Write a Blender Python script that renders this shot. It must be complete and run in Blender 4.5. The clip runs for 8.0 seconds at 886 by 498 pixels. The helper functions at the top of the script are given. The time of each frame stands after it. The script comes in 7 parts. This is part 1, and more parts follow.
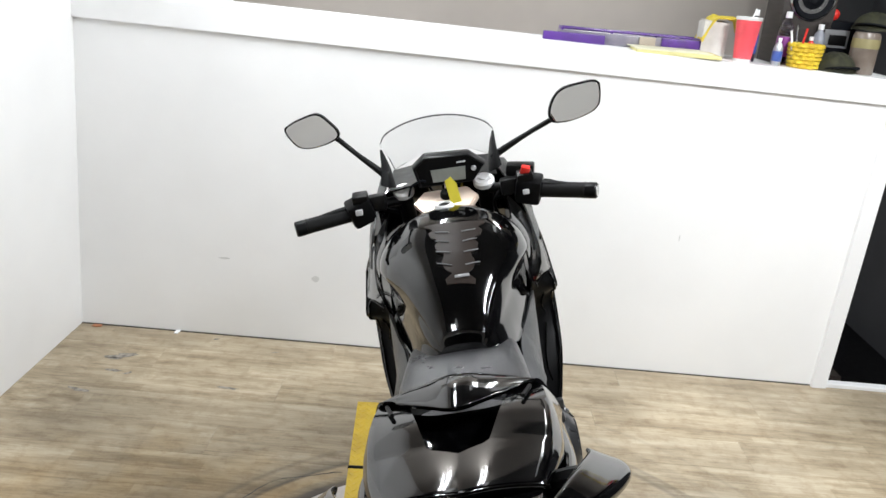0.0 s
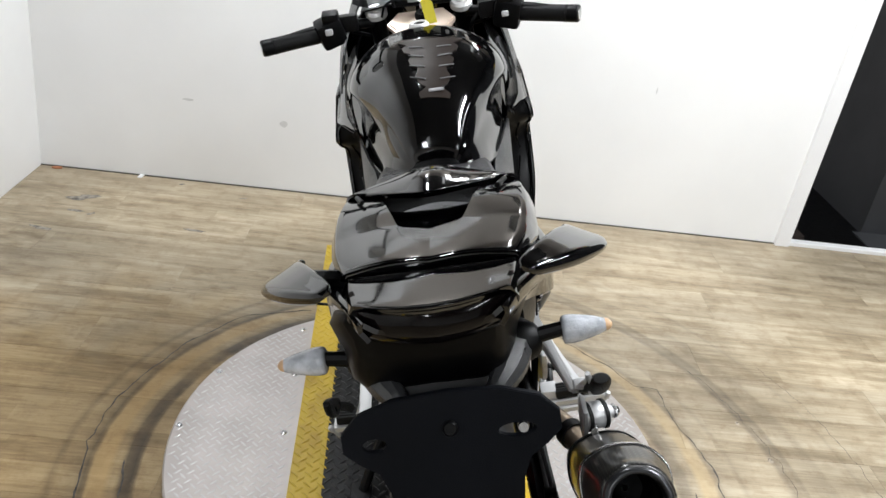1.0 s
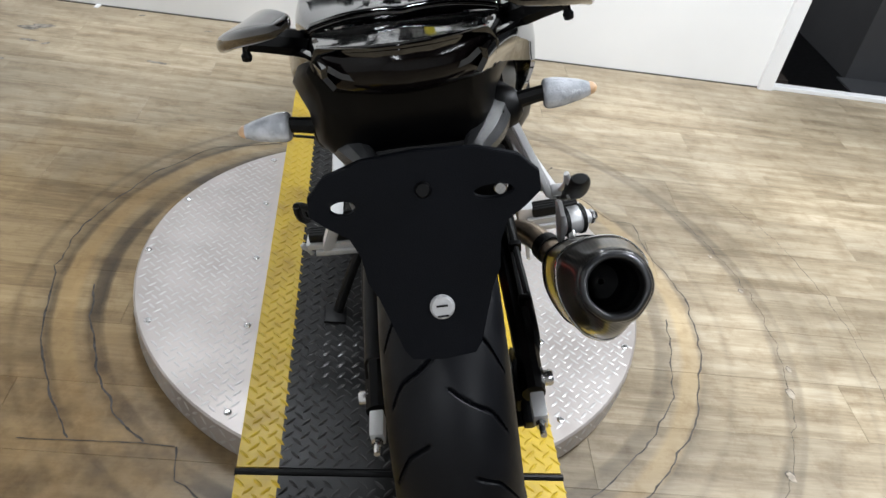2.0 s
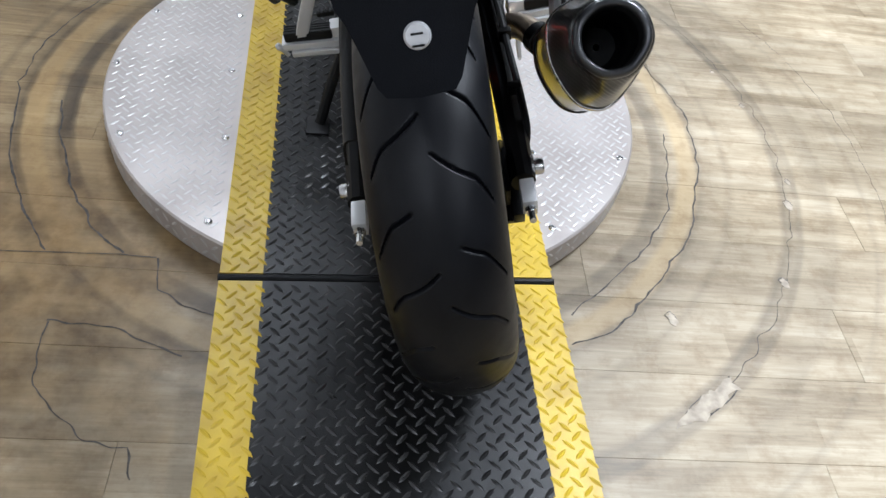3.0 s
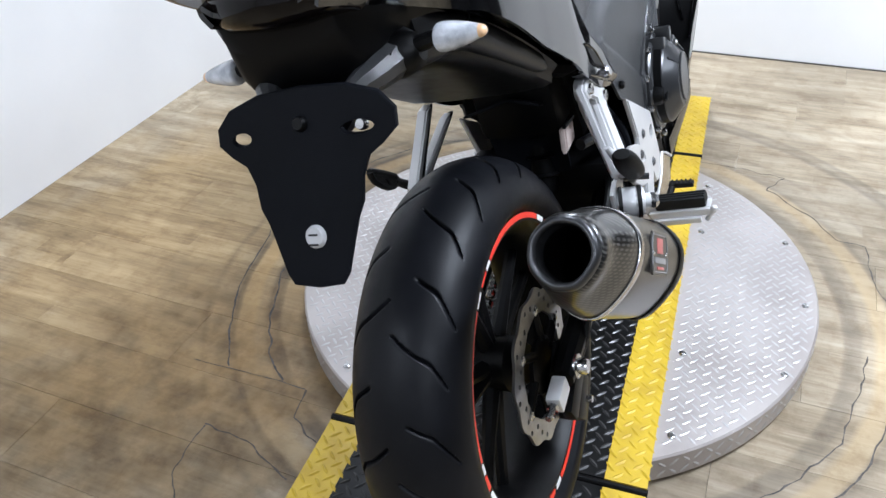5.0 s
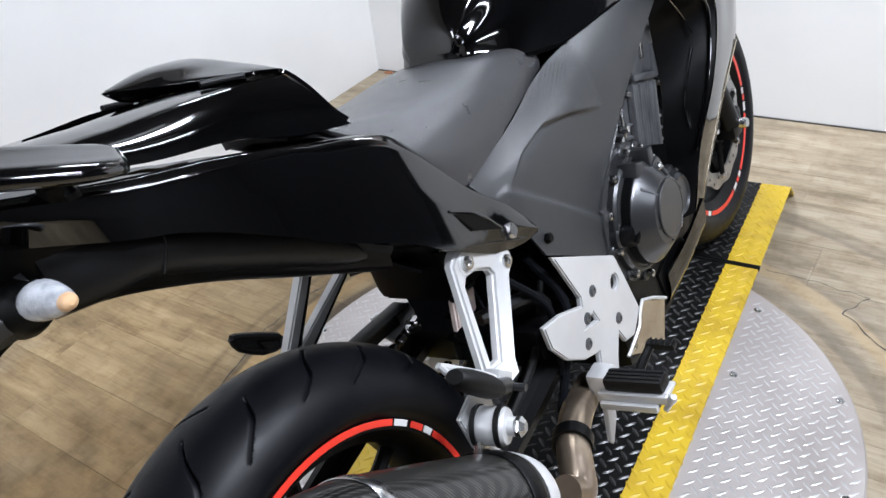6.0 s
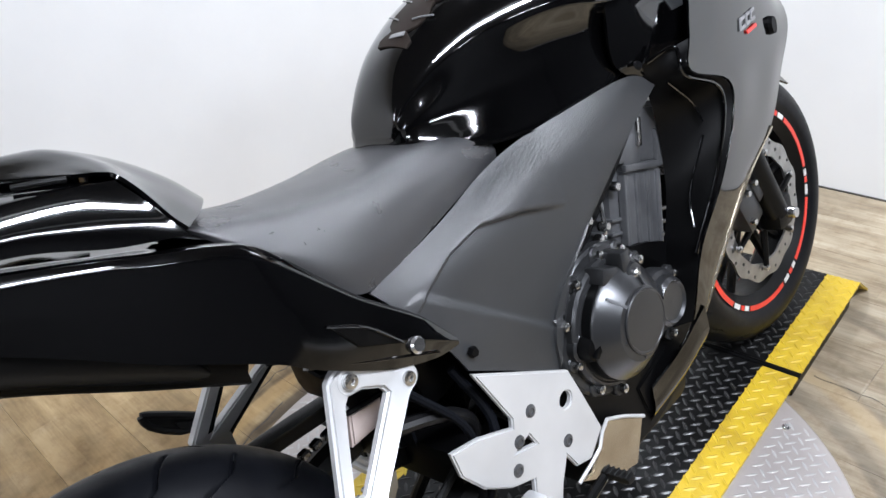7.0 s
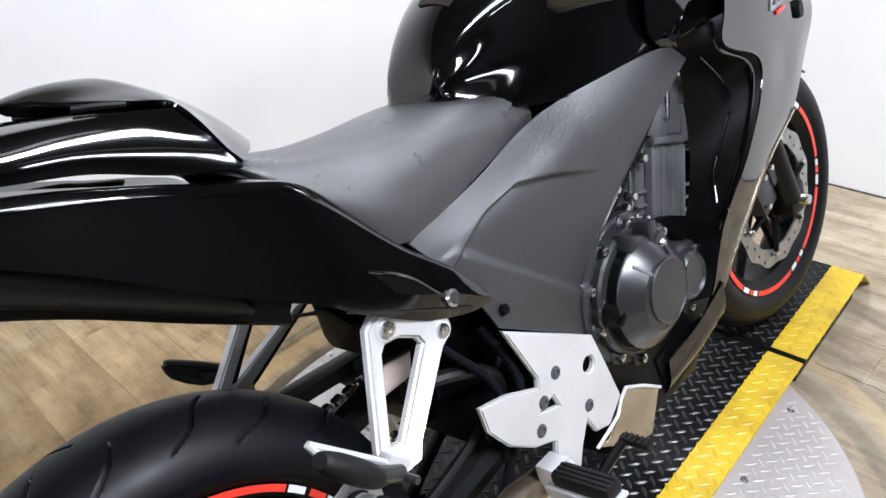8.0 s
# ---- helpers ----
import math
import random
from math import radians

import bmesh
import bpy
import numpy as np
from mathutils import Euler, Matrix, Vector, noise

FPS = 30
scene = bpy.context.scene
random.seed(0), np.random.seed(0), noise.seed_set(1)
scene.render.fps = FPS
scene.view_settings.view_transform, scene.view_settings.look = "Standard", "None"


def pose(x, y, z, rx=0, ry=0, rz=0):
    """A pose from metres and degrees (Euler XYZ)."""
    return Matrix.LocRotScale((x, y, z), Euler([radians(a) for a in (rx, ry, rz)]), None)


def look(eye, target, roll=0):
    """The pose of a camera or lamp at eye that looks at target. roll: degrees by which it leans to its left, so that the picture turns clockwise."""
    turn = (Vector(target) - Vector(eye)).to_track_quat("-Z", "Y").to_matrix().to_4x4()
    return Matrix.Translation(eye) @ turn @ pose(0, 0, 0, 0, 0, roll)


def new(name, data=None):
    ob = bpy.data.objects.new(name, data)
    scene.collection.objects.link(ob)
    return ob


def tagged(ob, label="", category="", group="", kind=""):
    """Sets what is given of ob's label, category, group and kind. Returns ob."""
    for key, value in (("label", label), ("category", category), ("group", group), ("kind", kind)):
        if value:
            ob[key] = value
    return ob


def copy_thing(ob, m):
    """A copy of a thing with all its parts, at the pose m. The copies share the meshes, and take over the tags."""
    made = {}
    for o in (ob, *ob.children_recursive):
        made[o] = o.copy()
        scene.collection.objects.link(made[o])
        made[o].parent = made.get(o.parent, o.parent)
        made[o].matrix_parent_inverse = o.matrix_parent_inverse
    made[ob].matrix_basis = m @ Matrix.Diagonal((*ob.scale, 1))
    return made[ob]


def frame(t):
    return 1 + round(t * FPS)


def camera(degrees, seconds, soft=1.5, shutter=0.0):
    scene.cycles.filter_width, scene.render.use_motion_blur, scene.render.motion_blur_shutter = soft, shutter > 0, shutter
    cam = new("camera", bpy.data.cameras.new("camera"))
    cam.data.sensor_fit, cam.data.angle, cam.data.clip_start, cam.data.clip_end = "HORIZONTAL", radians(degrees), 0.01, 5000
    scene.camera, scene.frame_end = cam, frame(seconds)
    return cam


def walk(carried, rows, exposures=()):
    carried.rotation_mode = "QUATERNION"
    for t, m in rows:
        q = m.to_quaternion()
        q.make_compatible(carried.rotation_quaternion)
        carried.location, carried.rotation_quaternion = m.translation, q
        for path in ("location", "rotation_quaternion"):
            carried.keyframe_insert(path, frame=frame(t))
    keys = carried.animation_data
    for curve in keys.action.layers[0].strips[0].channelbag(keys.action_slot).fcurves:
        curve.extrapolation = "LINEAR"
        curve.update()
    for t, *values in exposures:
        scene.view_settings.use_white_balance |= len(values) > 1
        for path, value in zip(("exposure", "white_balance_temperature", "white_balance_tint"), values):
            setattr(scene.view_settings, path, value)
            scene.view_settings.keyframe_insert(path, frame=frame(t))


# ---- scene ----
cam = camera(59.3, 8.0)
PATH = [
    (0, (-0.247, -0.814, 1.565), (-0.139, 1.07, 0.902), 4.9),
    (0.5, (-0.249, -0.821, 1.504), (-0.099, 1.009, 0.712), 6.2),
    (1, (-0.239, -0.825, 1.435), (-0.033, 0.93, 0.498), 7.6),
    (1.5, (-0.236, -0.831, 1.373), (-0.005, 0.829, 0.281), 8.7),
    (2, (-0.222, -0.839, 1.32), (0.067, 0.725, 0.108), 10.0),
    (2.2, (-0.215, -0.844, 1.291), (0.102, 0.663, 0.016), 11.0),
    (3.5, (-0.177, -0.878, 1.17), (0.143, 0.399, -0.335), 10.0),
    (4, (-0.131, -0.901, 1.224), (0.131, 0.444, -0.233), 5.0),
    (4.2, (-0.073, -0.916, 1.249), (0.038, 0.505, -0.154), -0.1),
    (5.3, (0.335, -0.728, 1.298), (-0.329, 0.738, 0.111), -2.7),
    (5.5, (0.377, -0.619, 1.309), (-0.257, 0.848, 0.106), -3.9),
    (5.8, (0.451, -0.477, 1.309), (-0.34, 0.945, 0.146), -6.7),
    (6, (0.501, -0.356, 1.292), (-0.463, 0.989, 0.168), -9.7),
    (6.1, (0.547, -0.32, 1.292), (-0.497, 0.985, 0.194), -10.1),
    (6.5, (0.615, -0.137, 1.286), (-0.522, 1.098, 0.197), -8.3),
    (7, (0.64, -0.081, 1.296), (-0.587, 1.104, 0.253), -9.8),
    (7.5, (0.65, -0.101, 1.292), (-0.575, 1.09, 0.253), -8.9),
    (8, (0.609, -0.148, 1.264), (-0.587, 1.057, 0.206), -6.8),
]
TINT = [(0.0, 0.16, 6400, 11), (1.0, 0.16, 6400, 11), (2.1, 0.22, 6200, 11), (3.4, 0.44, 5800, 12), (5.5, 0.48, 5750, 13), (6.0, 0.29, 5950, 14), (6.5, 0.34, 6000, 14), (7.5, 0.42, 6000, 14), (8.0, 0.5, 6050, 15)]
walk(cam, [(t, look(eye, target, roll)) for t, eye, target, roll in PATH], TINT)

# ---- world and lamps ----
world = bpy.data.worlds.new("world")
scene.world = world
world.use_nodes = True
world.node_tree.nodes["Background"].inputs[0].default_value = (0.5, 0.5, 0.52, 1)
world.node_tree.nodes["Background"].inputs[1].default_value = 0.15
scene.view_settings.exposure = 0.0

# the room is turned a little against the turntable's lane
CORNER, TURN = Vector((-1.62, 2.345, 0.0)), radians(-3.3)
U = Vector((math.cos(TURN), math.sin(TURN), 0))
V = Vector((math.sin(TURN), -math.cos(TURN), 0))
CEILING = 2.75


def room(u, v, z=0.0):
    """A place in the room: u along the half wall, v from it towards the lane's near end."""
    return CORNER + U * u + V * v + Vector((0, 0, z))


ROOM_TURN = Matrix.Rotation(TURN, 4, "Z")
# hanging ceiling fixtures with two tubes: u, v, watts down, watts up, width of the lit strip
HANG = 0.34
# all out of view; the two at v -1.6 are added to brighten wall_far
FIXTURES = [(2.85, 1.6, 68, 8), (2.9, 3.9, 18, 4), (0.9, 4.2, 18, 4), (1.05, 0.5, 30, 4), (2.4, -1.6, 8, 4), (0.9, -1.6, 10, 4), (4.1, 1.15, 22, 1)]


def strip_lamp(at, wide, watts):
    lamp = bpy.data.lights.new("tube_light", "AREA")
    lamp.shape, lamp.size, lamp.size_y, lamp.energy, lamp.color = "RECTANGLE", wide, 1.15, watts, (0.95, 0.985, 1.0)
    new("tube_light", lamp).matrix_world = at


for u, v, watts, up in FIXTURES:
    for d in (-0.055, 0.055):
        strip_lamp(Matrix.Translation(room(u + d, v, CEILING - HANG - 0.085)) @ ROOM_TURN, 0.04, watts / 2)
    # extra lamp above the housing, added to brighten the ceiling
    strip_lamp(Matrix.Translation(room(u, v, CEILING - HANG + 0.01)) @ ROOM_TURN @ Matrix.Rotation(math.pi, 4, "Y"), 0.16, up)


def material(name, color, rough=0.5, metal=0.0, color2=None, scale=12.0, stretch=(1, 1, 1), bump=0.0, bump_scale=300.0,
             rough_var=0.0, coat=0.0, spread=(0.35, 0.65), detail=5.0, specular=0.5):
    m = bpy.data.materials.new(name)
    m.use_nodes = True
    n, link = m.node_tree.nodes, m.node_tree.links.new
    b = n["Principled BSDF"]
    b.inputs["Metallic"].default_value = metal
    b.inputs["Coat Weight"].default_value = coat
    b.inputs["Coat Roughness"].default_value = 0.03
    b.inputs["Specular IOR Level"].default_value = specular
    tc, mp = n.new("ShaderNodeTexCoord"), n.new("ShaderNodeMapping")
    mp.inputs["Scale"].default_value = stretch
    link(tc.outputs["Object"], mp.inputs[0])
    nz = n.new("ShaderNodeTexNoise")
    nz.inputs["Scale"].default_value, nz.inputs["Detail"].default_value = scale, detail
    link(mp.outputs[0], nz.inputs["Vector"])
    ramp = n.new("ShaderNodeValToRGB")
    c2 = color2 or tuple(c * 0.8 for c in color)
    ramp.color_ramp.elements[0].position, ramp.color_ramp.elements[0].color = spread[0], (*c2, 1)
    ramp.color_ramp.elements[1].position, ramp.color_ramp.elements[1].color = spread[1], (*color, 1)
    link(nz.outputs["Fac"], ramp.inputs[0])
    link(ramp.outputs[0], b.inputs["Base Color"])
    mr = n.new("ShaderNodeMapRange")
    mr.inputs["To Min"].default_value, mr.inputs["To Max"].default_value = rough - rough_var, rough + rough_var
    nz2 = n.new("ShaderNodeTexNoise")
    nz2.inputs["Scale"].default_value, nz2.inputs["Detail"].default_value = scale * 3.1, 6
    link(mp.outputs[0], nz2.inputs["Vector"])
    link(nz2.outputs["Fac"], mr.inputs["Value"])
    link(mr.outputs[0], b.inputs["Roughness"])
    if bump:
        nb, bp = n.new("ShaderNodeTexNoise"), n.new("ShaderNodeBump")
        nb.inputs["Scale"].default_value, nb.inputs["Detail"].default_value = bump_scale, 3
        bp.inputs["Strength"].default_value, bp.inputs["Distance"].default_value = bump, 0.002
        link(mp.outputs[0], nb.inputs["Vector"])
        link(nb.outputs["Fac"], bp.inputs["Height"])
        link(bp.outputs[0], b.inputs["Normal"])
    return m


def ribbed(base, name, along, pitch, z0, z1):
    """A copy of a moulded plastic with fine ribs on the band above z0."""
    m = base.copy()
    m.name = name
    n, link = m.node_tree.nodes, m.node_tree.links.new
    b = n["Principled BSDF"]
    grain = b.inputs["Normal"].links[0].from_node
    tc, dot, wave, parts, band, ribs = (n.new("ShaderNode" + k) for k in ("TexCoord", "VectorMath", "Math", "SeparateXYZ", "MapRange", "Bump"))
    dot.operation, wave.operation = "DOT_PRODUCT", "SINE"
    link(tc.outputs["Object"], dot.inputs[0])
    dot.inputs[1].default_value = [c * 2 * math.pi / pitch for c in along]
    link(dot.outputs["Value"], wave.inputs[0])
    link(tc.outputs["Object"], parts.inputs[0])
    link(parts.outputs["Z"], band.inputs["Value"])
    band.inputs["From Min"].default_value, band.inputs["From Max"].default_value = z0, z1
    band.inputs["To Min"].default_value, band.inputs["To Max"].default_value = 0.0, 0.10
    link(band.outputs[0], ribs.inputs["Strength"])
    ribs.inputs["Distance"].default_value = 0.0006
    link(wave.outputs[0], ribs.inputs["Height"])
    link(grain.outputs[0], ribs.inputs["Normal"])
    link(ribs.outputs[0], b.inputs["Normal"])
    return m


def glowing(name, color, strength):
    m = bpy.data.materials.new(name)
    m.use_nodes = True
    b = m.node_tree.nodes["Principled BSDF"]
    b.inputs["Base Color"].default_value = (0.8, 0.8, 0.8, 1)
    b.inputs["Emission Color"].default_value, b.inputs["Emission Strength"].default_value = (*color, 1), strength
    return m


def glass(name, color=(1, 1, 1), rough=0.02, ior=1.45):
    m = bpy.data.materials.new(name)
    m.use_nodes = True
    b = m.node_tree.nodes["Principled BSDF"]
    b.inputs["Base Color"].default_value = (*color, 1)
    b.inputs["Transmission Weight"].default_value, b.inputs["Roughness"].default_value, b.inputs["IOR"].default_value = 1.0, rough, ior
    return m


def carbon_weave(name, scale, low, high, turns, coat=0.6):
    m = material(name, (0.06, 0.058, 0.055), 0.28, coat=coat, specular=0.32)
    n, link = m.node_tree.nodes, m.node_tree.links.new
    b, tc = n["Principled BSDF"], n["Texture Coordinate"]
    last = None
    for turn in turns:
        mp, w = n.new("ShaderNodeMapping"), n.new("ShaderNodeTexWave")
        mp.inputs["Rotation"].default_value = (turn, 0.35, turn)
        w.inputs["Scale"].default_value, w.inputs["Distortion"].default_value = scale, 0.1
        link(tc.outputs["Object"], mp.inputs[0])
        link(mp.outputs[0], w.inputs["Vector"])
        if last is not None:
            mul = n.new("ShaderNodeMath")
            mul.operation = "MULTIPLY"
            link(last, mul.inputs[0])
            link(w.outputs["Fac"], mul.inputs[1])
            last = mul.outputs[0]
        else:
            last = w.outputs["Fac"]
    ramp = n.new("ShaderNodeValToRGB")
    ramp.color_ramp.elements[0].position, ramp.color_ramp.elements[0].color = 0.15, (*low, 1)
    ramp.color_ramp.elements[1].position, ramp.color_ramp.elements[1].color = 0.60, (*high, 1)
    link(last, ramp.inputs[0])
    link(ramp.outputs[0], b.inputs["Base Color"])
    return m


def vinyl_floor():
    """Printed plank vinyl, rubbed in rings round the turntable."""
    m = bpy.data.materials.new("plank_vinyl")
    m.use_nodes = True
    n, link = m.node_tree.nodes, m.node_tree.links.new
    b = n["Principled BSDF"]

    def node(kind, **values):
        x = n.new("ShaderNode" + kind)
        for key, value in values.items():
            x.inputs[key].default_value = value
        return x

    def math_node(op, a, c=None):
        x = n.new("ShaderNodeMath")
        x.operation = op
        for i, s in enumerate((a, c)):
            if s is None:
                continue
            if isinstance(s, (int, float)):
                x.inputs[i].default_value = s
            else:
                link(s, x.inputs[i])
        return x.outputs[0]

    def blend(fac, a, c, kind="MIX"):
        x = n.new("ShaderNodeMix")
        x.data_type, x.blend_type = "RGBA", kind
        for s, i in ((fac, 0), (a, 6), (c, 7)):
            if isinstance(s, (int, float)):
                x.inputs[i].default_value = s
            elif isinstance(s, tuple):
                x.inputs[i].default_value = (*s, 1)
            else:
                link(s, x.inputs[i])
        return x.outputs[2]

    def ramp(s, *stops):
        x = n.new("ShaderNodeValToRGB")
        e = x.color_ramp.elements
        while len(e) < len(stops):
            e.new(0.5)
        for i, (at, c) in enumerate(stops):
            e[i].position, e[i].color = at, (*c, 1) if isinstance(c, tuple) else (c, c, c, 1)
        link(s, x.inputs[0])
        return x.outputs[0]

    tc, info, geo = node("TexCoord"), node("ObjectInfo"), node("NewGeometry")
    shift = node("VectorMath")
    shift.operation = "MULTIPLY_ADD"
    link(info.outputs["Random"], shift.inputs[0])
    shift.inputs[1].default_value = (31.0, 17.0, 0.0)
    link(tc.outputs["Object"], shift.inputs[2])
    strip = node("Mapping", Scale=(2.0, 13.0, 1.0))
    link(shift.outputs[0], strip.inputs[0])
    bands = node("TexNoise", Scale=1.6, Detail=2.0)
    link(strip.outputs[0], bands.inputs["Vector"])
    fine = node("Mapping", Scale=(7.0, 90.0, 1.0))
    link(shift.outputs[0], fine.inputs[0])
    grain = node("TexNoise", Scale=1.5, Detail=8.0, Roughness=0.65)
    link(fine.outputs[0], grain.inputs["Vector"])
    strips = node("TexBrick", Color1=(0, 0, 0, 1), Color2=(1, 1, 1, 1), Mortar=(0.15, 0.15, 0.15, 1), Scale=1.0)
    for key, value in (("Mortar Size", 0.0007), ("Mortar Smooth", 0.6), ("Brick Width", 0.43), ("Row Height", 0.06)):
        strips.inputs[key].default_value = value
    strips.offset, strips.squash = 0.37, 1.0
    link(shift.outputs[0], strips.inputs["Vector"])
    lanes = math_node("ADD", 0.40, math_node("MULTIPLY", strips.outputs["Color"], 0.20))
    tone = math_node("ADD", math_node("MULTIPLY", bands.outputs["Fac"], 0.36), math_node("ADD", math_node("MULTIPLY", grain.outputs["Fac"], 0.28), math_node("MULTIPLY", lanes, 0.36)))
    wood = ramp(tone, (0.33, (0.165, 0.126, 0.083)), (0.43, (0.30, 0.237, 0.155)), (0.51, (0.43, 0.352, 0.240)), (0.60, (0.57, 0.488, 0.358)))
    grey = blend(math_node("MULTIPLY", info.outputs["Random"], 0.40), wood, (0.36, 0.305, 0.225))
    # rubbed rings
    flat = node("VectorMath")
    flat.operation = "MULTIPLY"
    away = node("VectorMath")
    away.operation = "SUBTRACT"
    link(geo.outputs["Position"], away.inputs[0])
    away.inputs[1].default_value = (-0.055, 0.672, 0.0)
    link(away.outputs[0], flat.inputs[0])
    flat.inputs[1].default_value = (1, 1, 0)
    size = node("VectorMath")
    size.operation = "LENGTH"
    link(flat.outputs[0], size.inputs[0])
    blot = node("TexNoise", Scale=5.5, Detail=6.0, Roughness=0.6)
    link(geo.outputs["Position"], blot.inputs["Vector"])
    blur = math_node("MULTIPLY", math_node("SUBTRACT", blot.outputs["Fac"], 0.5), 0.022)
    far = math_node("MULTIPLY", math_node("ADD", size.outputs["Value"], blur), 0.5)
    worn = ramp(far, (0.30, 0.6), (0.32, 0.3), (0.340, 0.25), (0.345, 1.0), (0.360, 0.8), (0.365, 0.2), (0.395, 0.1), (0.399, 0.95), (0.408, 0.4), (0.43, 0.08), (0.437, 0.45), (0.444, 0.08), (0.47, 0.0))
    outer = ramp(far, (0.498, 0.08), (0.502, 0.9), (0.514, 0.45), (0.522, 0.8), (0.528, 0.04), (0.563, 0.3), (0.569, 0.0), (0.605, 0.03), (0.61, 0.35), (0.616, 0.0), (0.70, 0.0))
    patchy = ramp(blot.outputs["Fac"], (0.30, 0.5), (0.56, 1.0))
    place = node("SeparateXYZ")
    link(geo.outputs["Position"], place.inputs[0])
    across = math_node("ADD", math_node("MULTIPLY", place.outputs["X"], 0.5), 0.5)
    used, trodden = ramp(across, (0.38, 1.0), (0.66, 0.5)), ramp(across, (0.40, 0.12), (0.64, 0.6))
    rings = math_node("ADD", math_node("MULTIPLY", worn, used), math_node("MULTIPLY", outer, trodden))
    dark = blend(math_node("MULTIPLY", rings, patchy), grey, (0.075, 0.067, 0.061))
    bare = ramp(far, (0.372, 0.0), (0.378, 0.75), (0.394, 0.6), (0.402, 0.0))
    dark = blend(math_node("MULTIPLY", bare, 0.85), dark, blend(blot.outputs["Fac"], (0.30, 0.205, 0.100), (0.66, 0.52, 0.31)))
    # brown stain beside the near ramp
    smear = node("TexNoise", Scale=9.0, Detail=5.0, Roughness=0.6)
    link(geo.outputs["Position"], smear.inputs["Vector"])
    spot = node("VectorMath")
    spot.operation = "DISTANCE"
    link(geo.outputs["Position"], spot.inputs[0])
    spot.inputs[1].default_value = (-0.78, 0.04, 0.0)
    reach = math_node("ADD", spot.outputs["Value"], math_node("MULTIPLY", math_node("SUBTRACT", blot.outputs["Fac"], 0.5), 0.5))
    stain = ramp(reach, (0.16, 0.68), (0.34, 0.48), (0.54, 0.0))
    dark = blend(stain, dark, blend(ramp(smear.outputs["Fac"], (0.36, 0.0), (0.62, 1.0)), (0.105, 0.070, 0.036), (0.36, 0.265, 0.15)))
    # a broad patch left of the turntable, multiplied darker and yellower
    tread = node("VectorMath")
    tread.operation = "DISTANCE"
    link(geo.outputs["Position"], tread.inputs[0])
    tread.inputs[1].default_value = (-1.0, 0.55, 0.0)
    spread = math_node("ADD", tread.outputs["Value"], math_node("MULTIPLY", math_node("SUBTRACT", blot.outputs["Fac"], 0.5), 0.9))
    dark = blend(ramp(spread, (0.5, 1.0), (1.15, 0.0)), dark, blend(1.0, dark, (0.90, 0.78, 0.58), "MULTIPLY"))
    cloud = node("TexNoise", Scale=1.3, Detail=4.0)
    link(geo.outputs["Position"], cloud.inputs["Vector"])
    dirt = ramp(cloud.outputs["Fac"], (0.36, 0.66), (0.6, 1.0))
    smudge = node("TexNoise", Scale=17.0, Detail=7.0, Roughness=0.7)
    link(geo.outputs["Position"], smudge.inputs["Vector"])
    dark = blend(1.0, dark, ramp(smudge.outputs["Fac"], (0.36, (0.82, 0.785, 0.75)), (0.52, (1.0, 1.0, 1.0))), "MULTIPLY")
    link(blend(1.0, dark, dirt, "MULTIPLY"), b.inputs["Base Color"])
    link(ramp(grain.outputs["Fac"], (0.3, 0.33), (0.7, 0.46)), b.inputs["Roughness"])
    b.inputs["Specular IOR Level"].default_value = 0.2
    bp = node("Bump", Strength=0.25, Distance=0.001)
    link(grain.outputs["Fac"], bp.inputs["Height"])
    link(bp.outputs[0], b.inputs["Normal"])
    return m


WHITE = material("white_wall_paint", (0.83, 0.83, 0.825), 0.5, color2=(0.79, 0.79, 0.785), scale=2.2, bump=0.12, bump_scale=160, rough_var=0.08)
TRIM = material("white_gloss_trim", (0.82, 0.82, 0.82), 0.35, color2=(0.78, 0.78, 0.78), scale=4, rough_var=0.06)
BEIGE = material("beige_wall_paint", (0.56, 0.51, 0.46), 0.7, color2=(0.52, 0.475, 0.43), scale=3, bump=0.1)
CEIL = material("dark_ceiling_paint", (0.060, 0.058, 0.056), 0.8, color2=(0.045, 0.044, 0.043), scale=6, bump=0.2, bump_scale=90)
CHARCOAL = material("charcoal_wall_paint", (0.030, 0.031, 0.034), 0.6, color2=(0.024, 0.025, 0.028), scale=5)
DARKBROWN = material("dark_stained_board", (0.03, 0.022, 0.018), 0.6, color2=(0.018, 0.013, 0.01), scale=9, stretch=(1, 1, 8))
FLOOR = vinyl_floor()
CRACK = material("dirt_filled_crack", (0.035, 0.03, 0.027), 0.8, color2=(0.09, 0.08, 0.07), scale=60)
BARE = material("bare_grey_subfloor", (0.42, 0.38, 0.345), 0.7, color2=(0.27, 0.24, 0.21), scale=40)
GLOSS = material("gloss_black_paint", (0.0010, 0.0010, 0.0012), 0.06, color2=(0.0008, 0.0008, 0.0009), scale=6, rough_var=0.015, specular=0.85)
SATIN = material("satin_black_plastic", (0.0022, 0.0022, 0.0025), 0.42, color2=(0.0014, 0.0014, 0.0016), scale=14, bump=0.12, bump_scale=900, rough_var=0.08, specular=0.18)
MATTE = material("dull_black_plastic", (0.0038, 0.0045, 0.0068), 0.6, color2=(0.0025, 0.0030, 0.0045), scale=10, bump=0.15, bump_scale=700, rough_var=0.06, specular=0.09)
COVER = material("grained_grey_plastic", (0.026, 0.027, 0.029), 0.33, color2=(0.021, 0.022, 0.0235), scale=5, bump=0.3, bump_scale=1500, rough_var=0.06, specular=0.8)
COVER_RIBBED = ribbed(COVER, "ribbed_grey_plastic", (0.0, -0.38, 0.92), 0.0044, 0.700, 0.726)
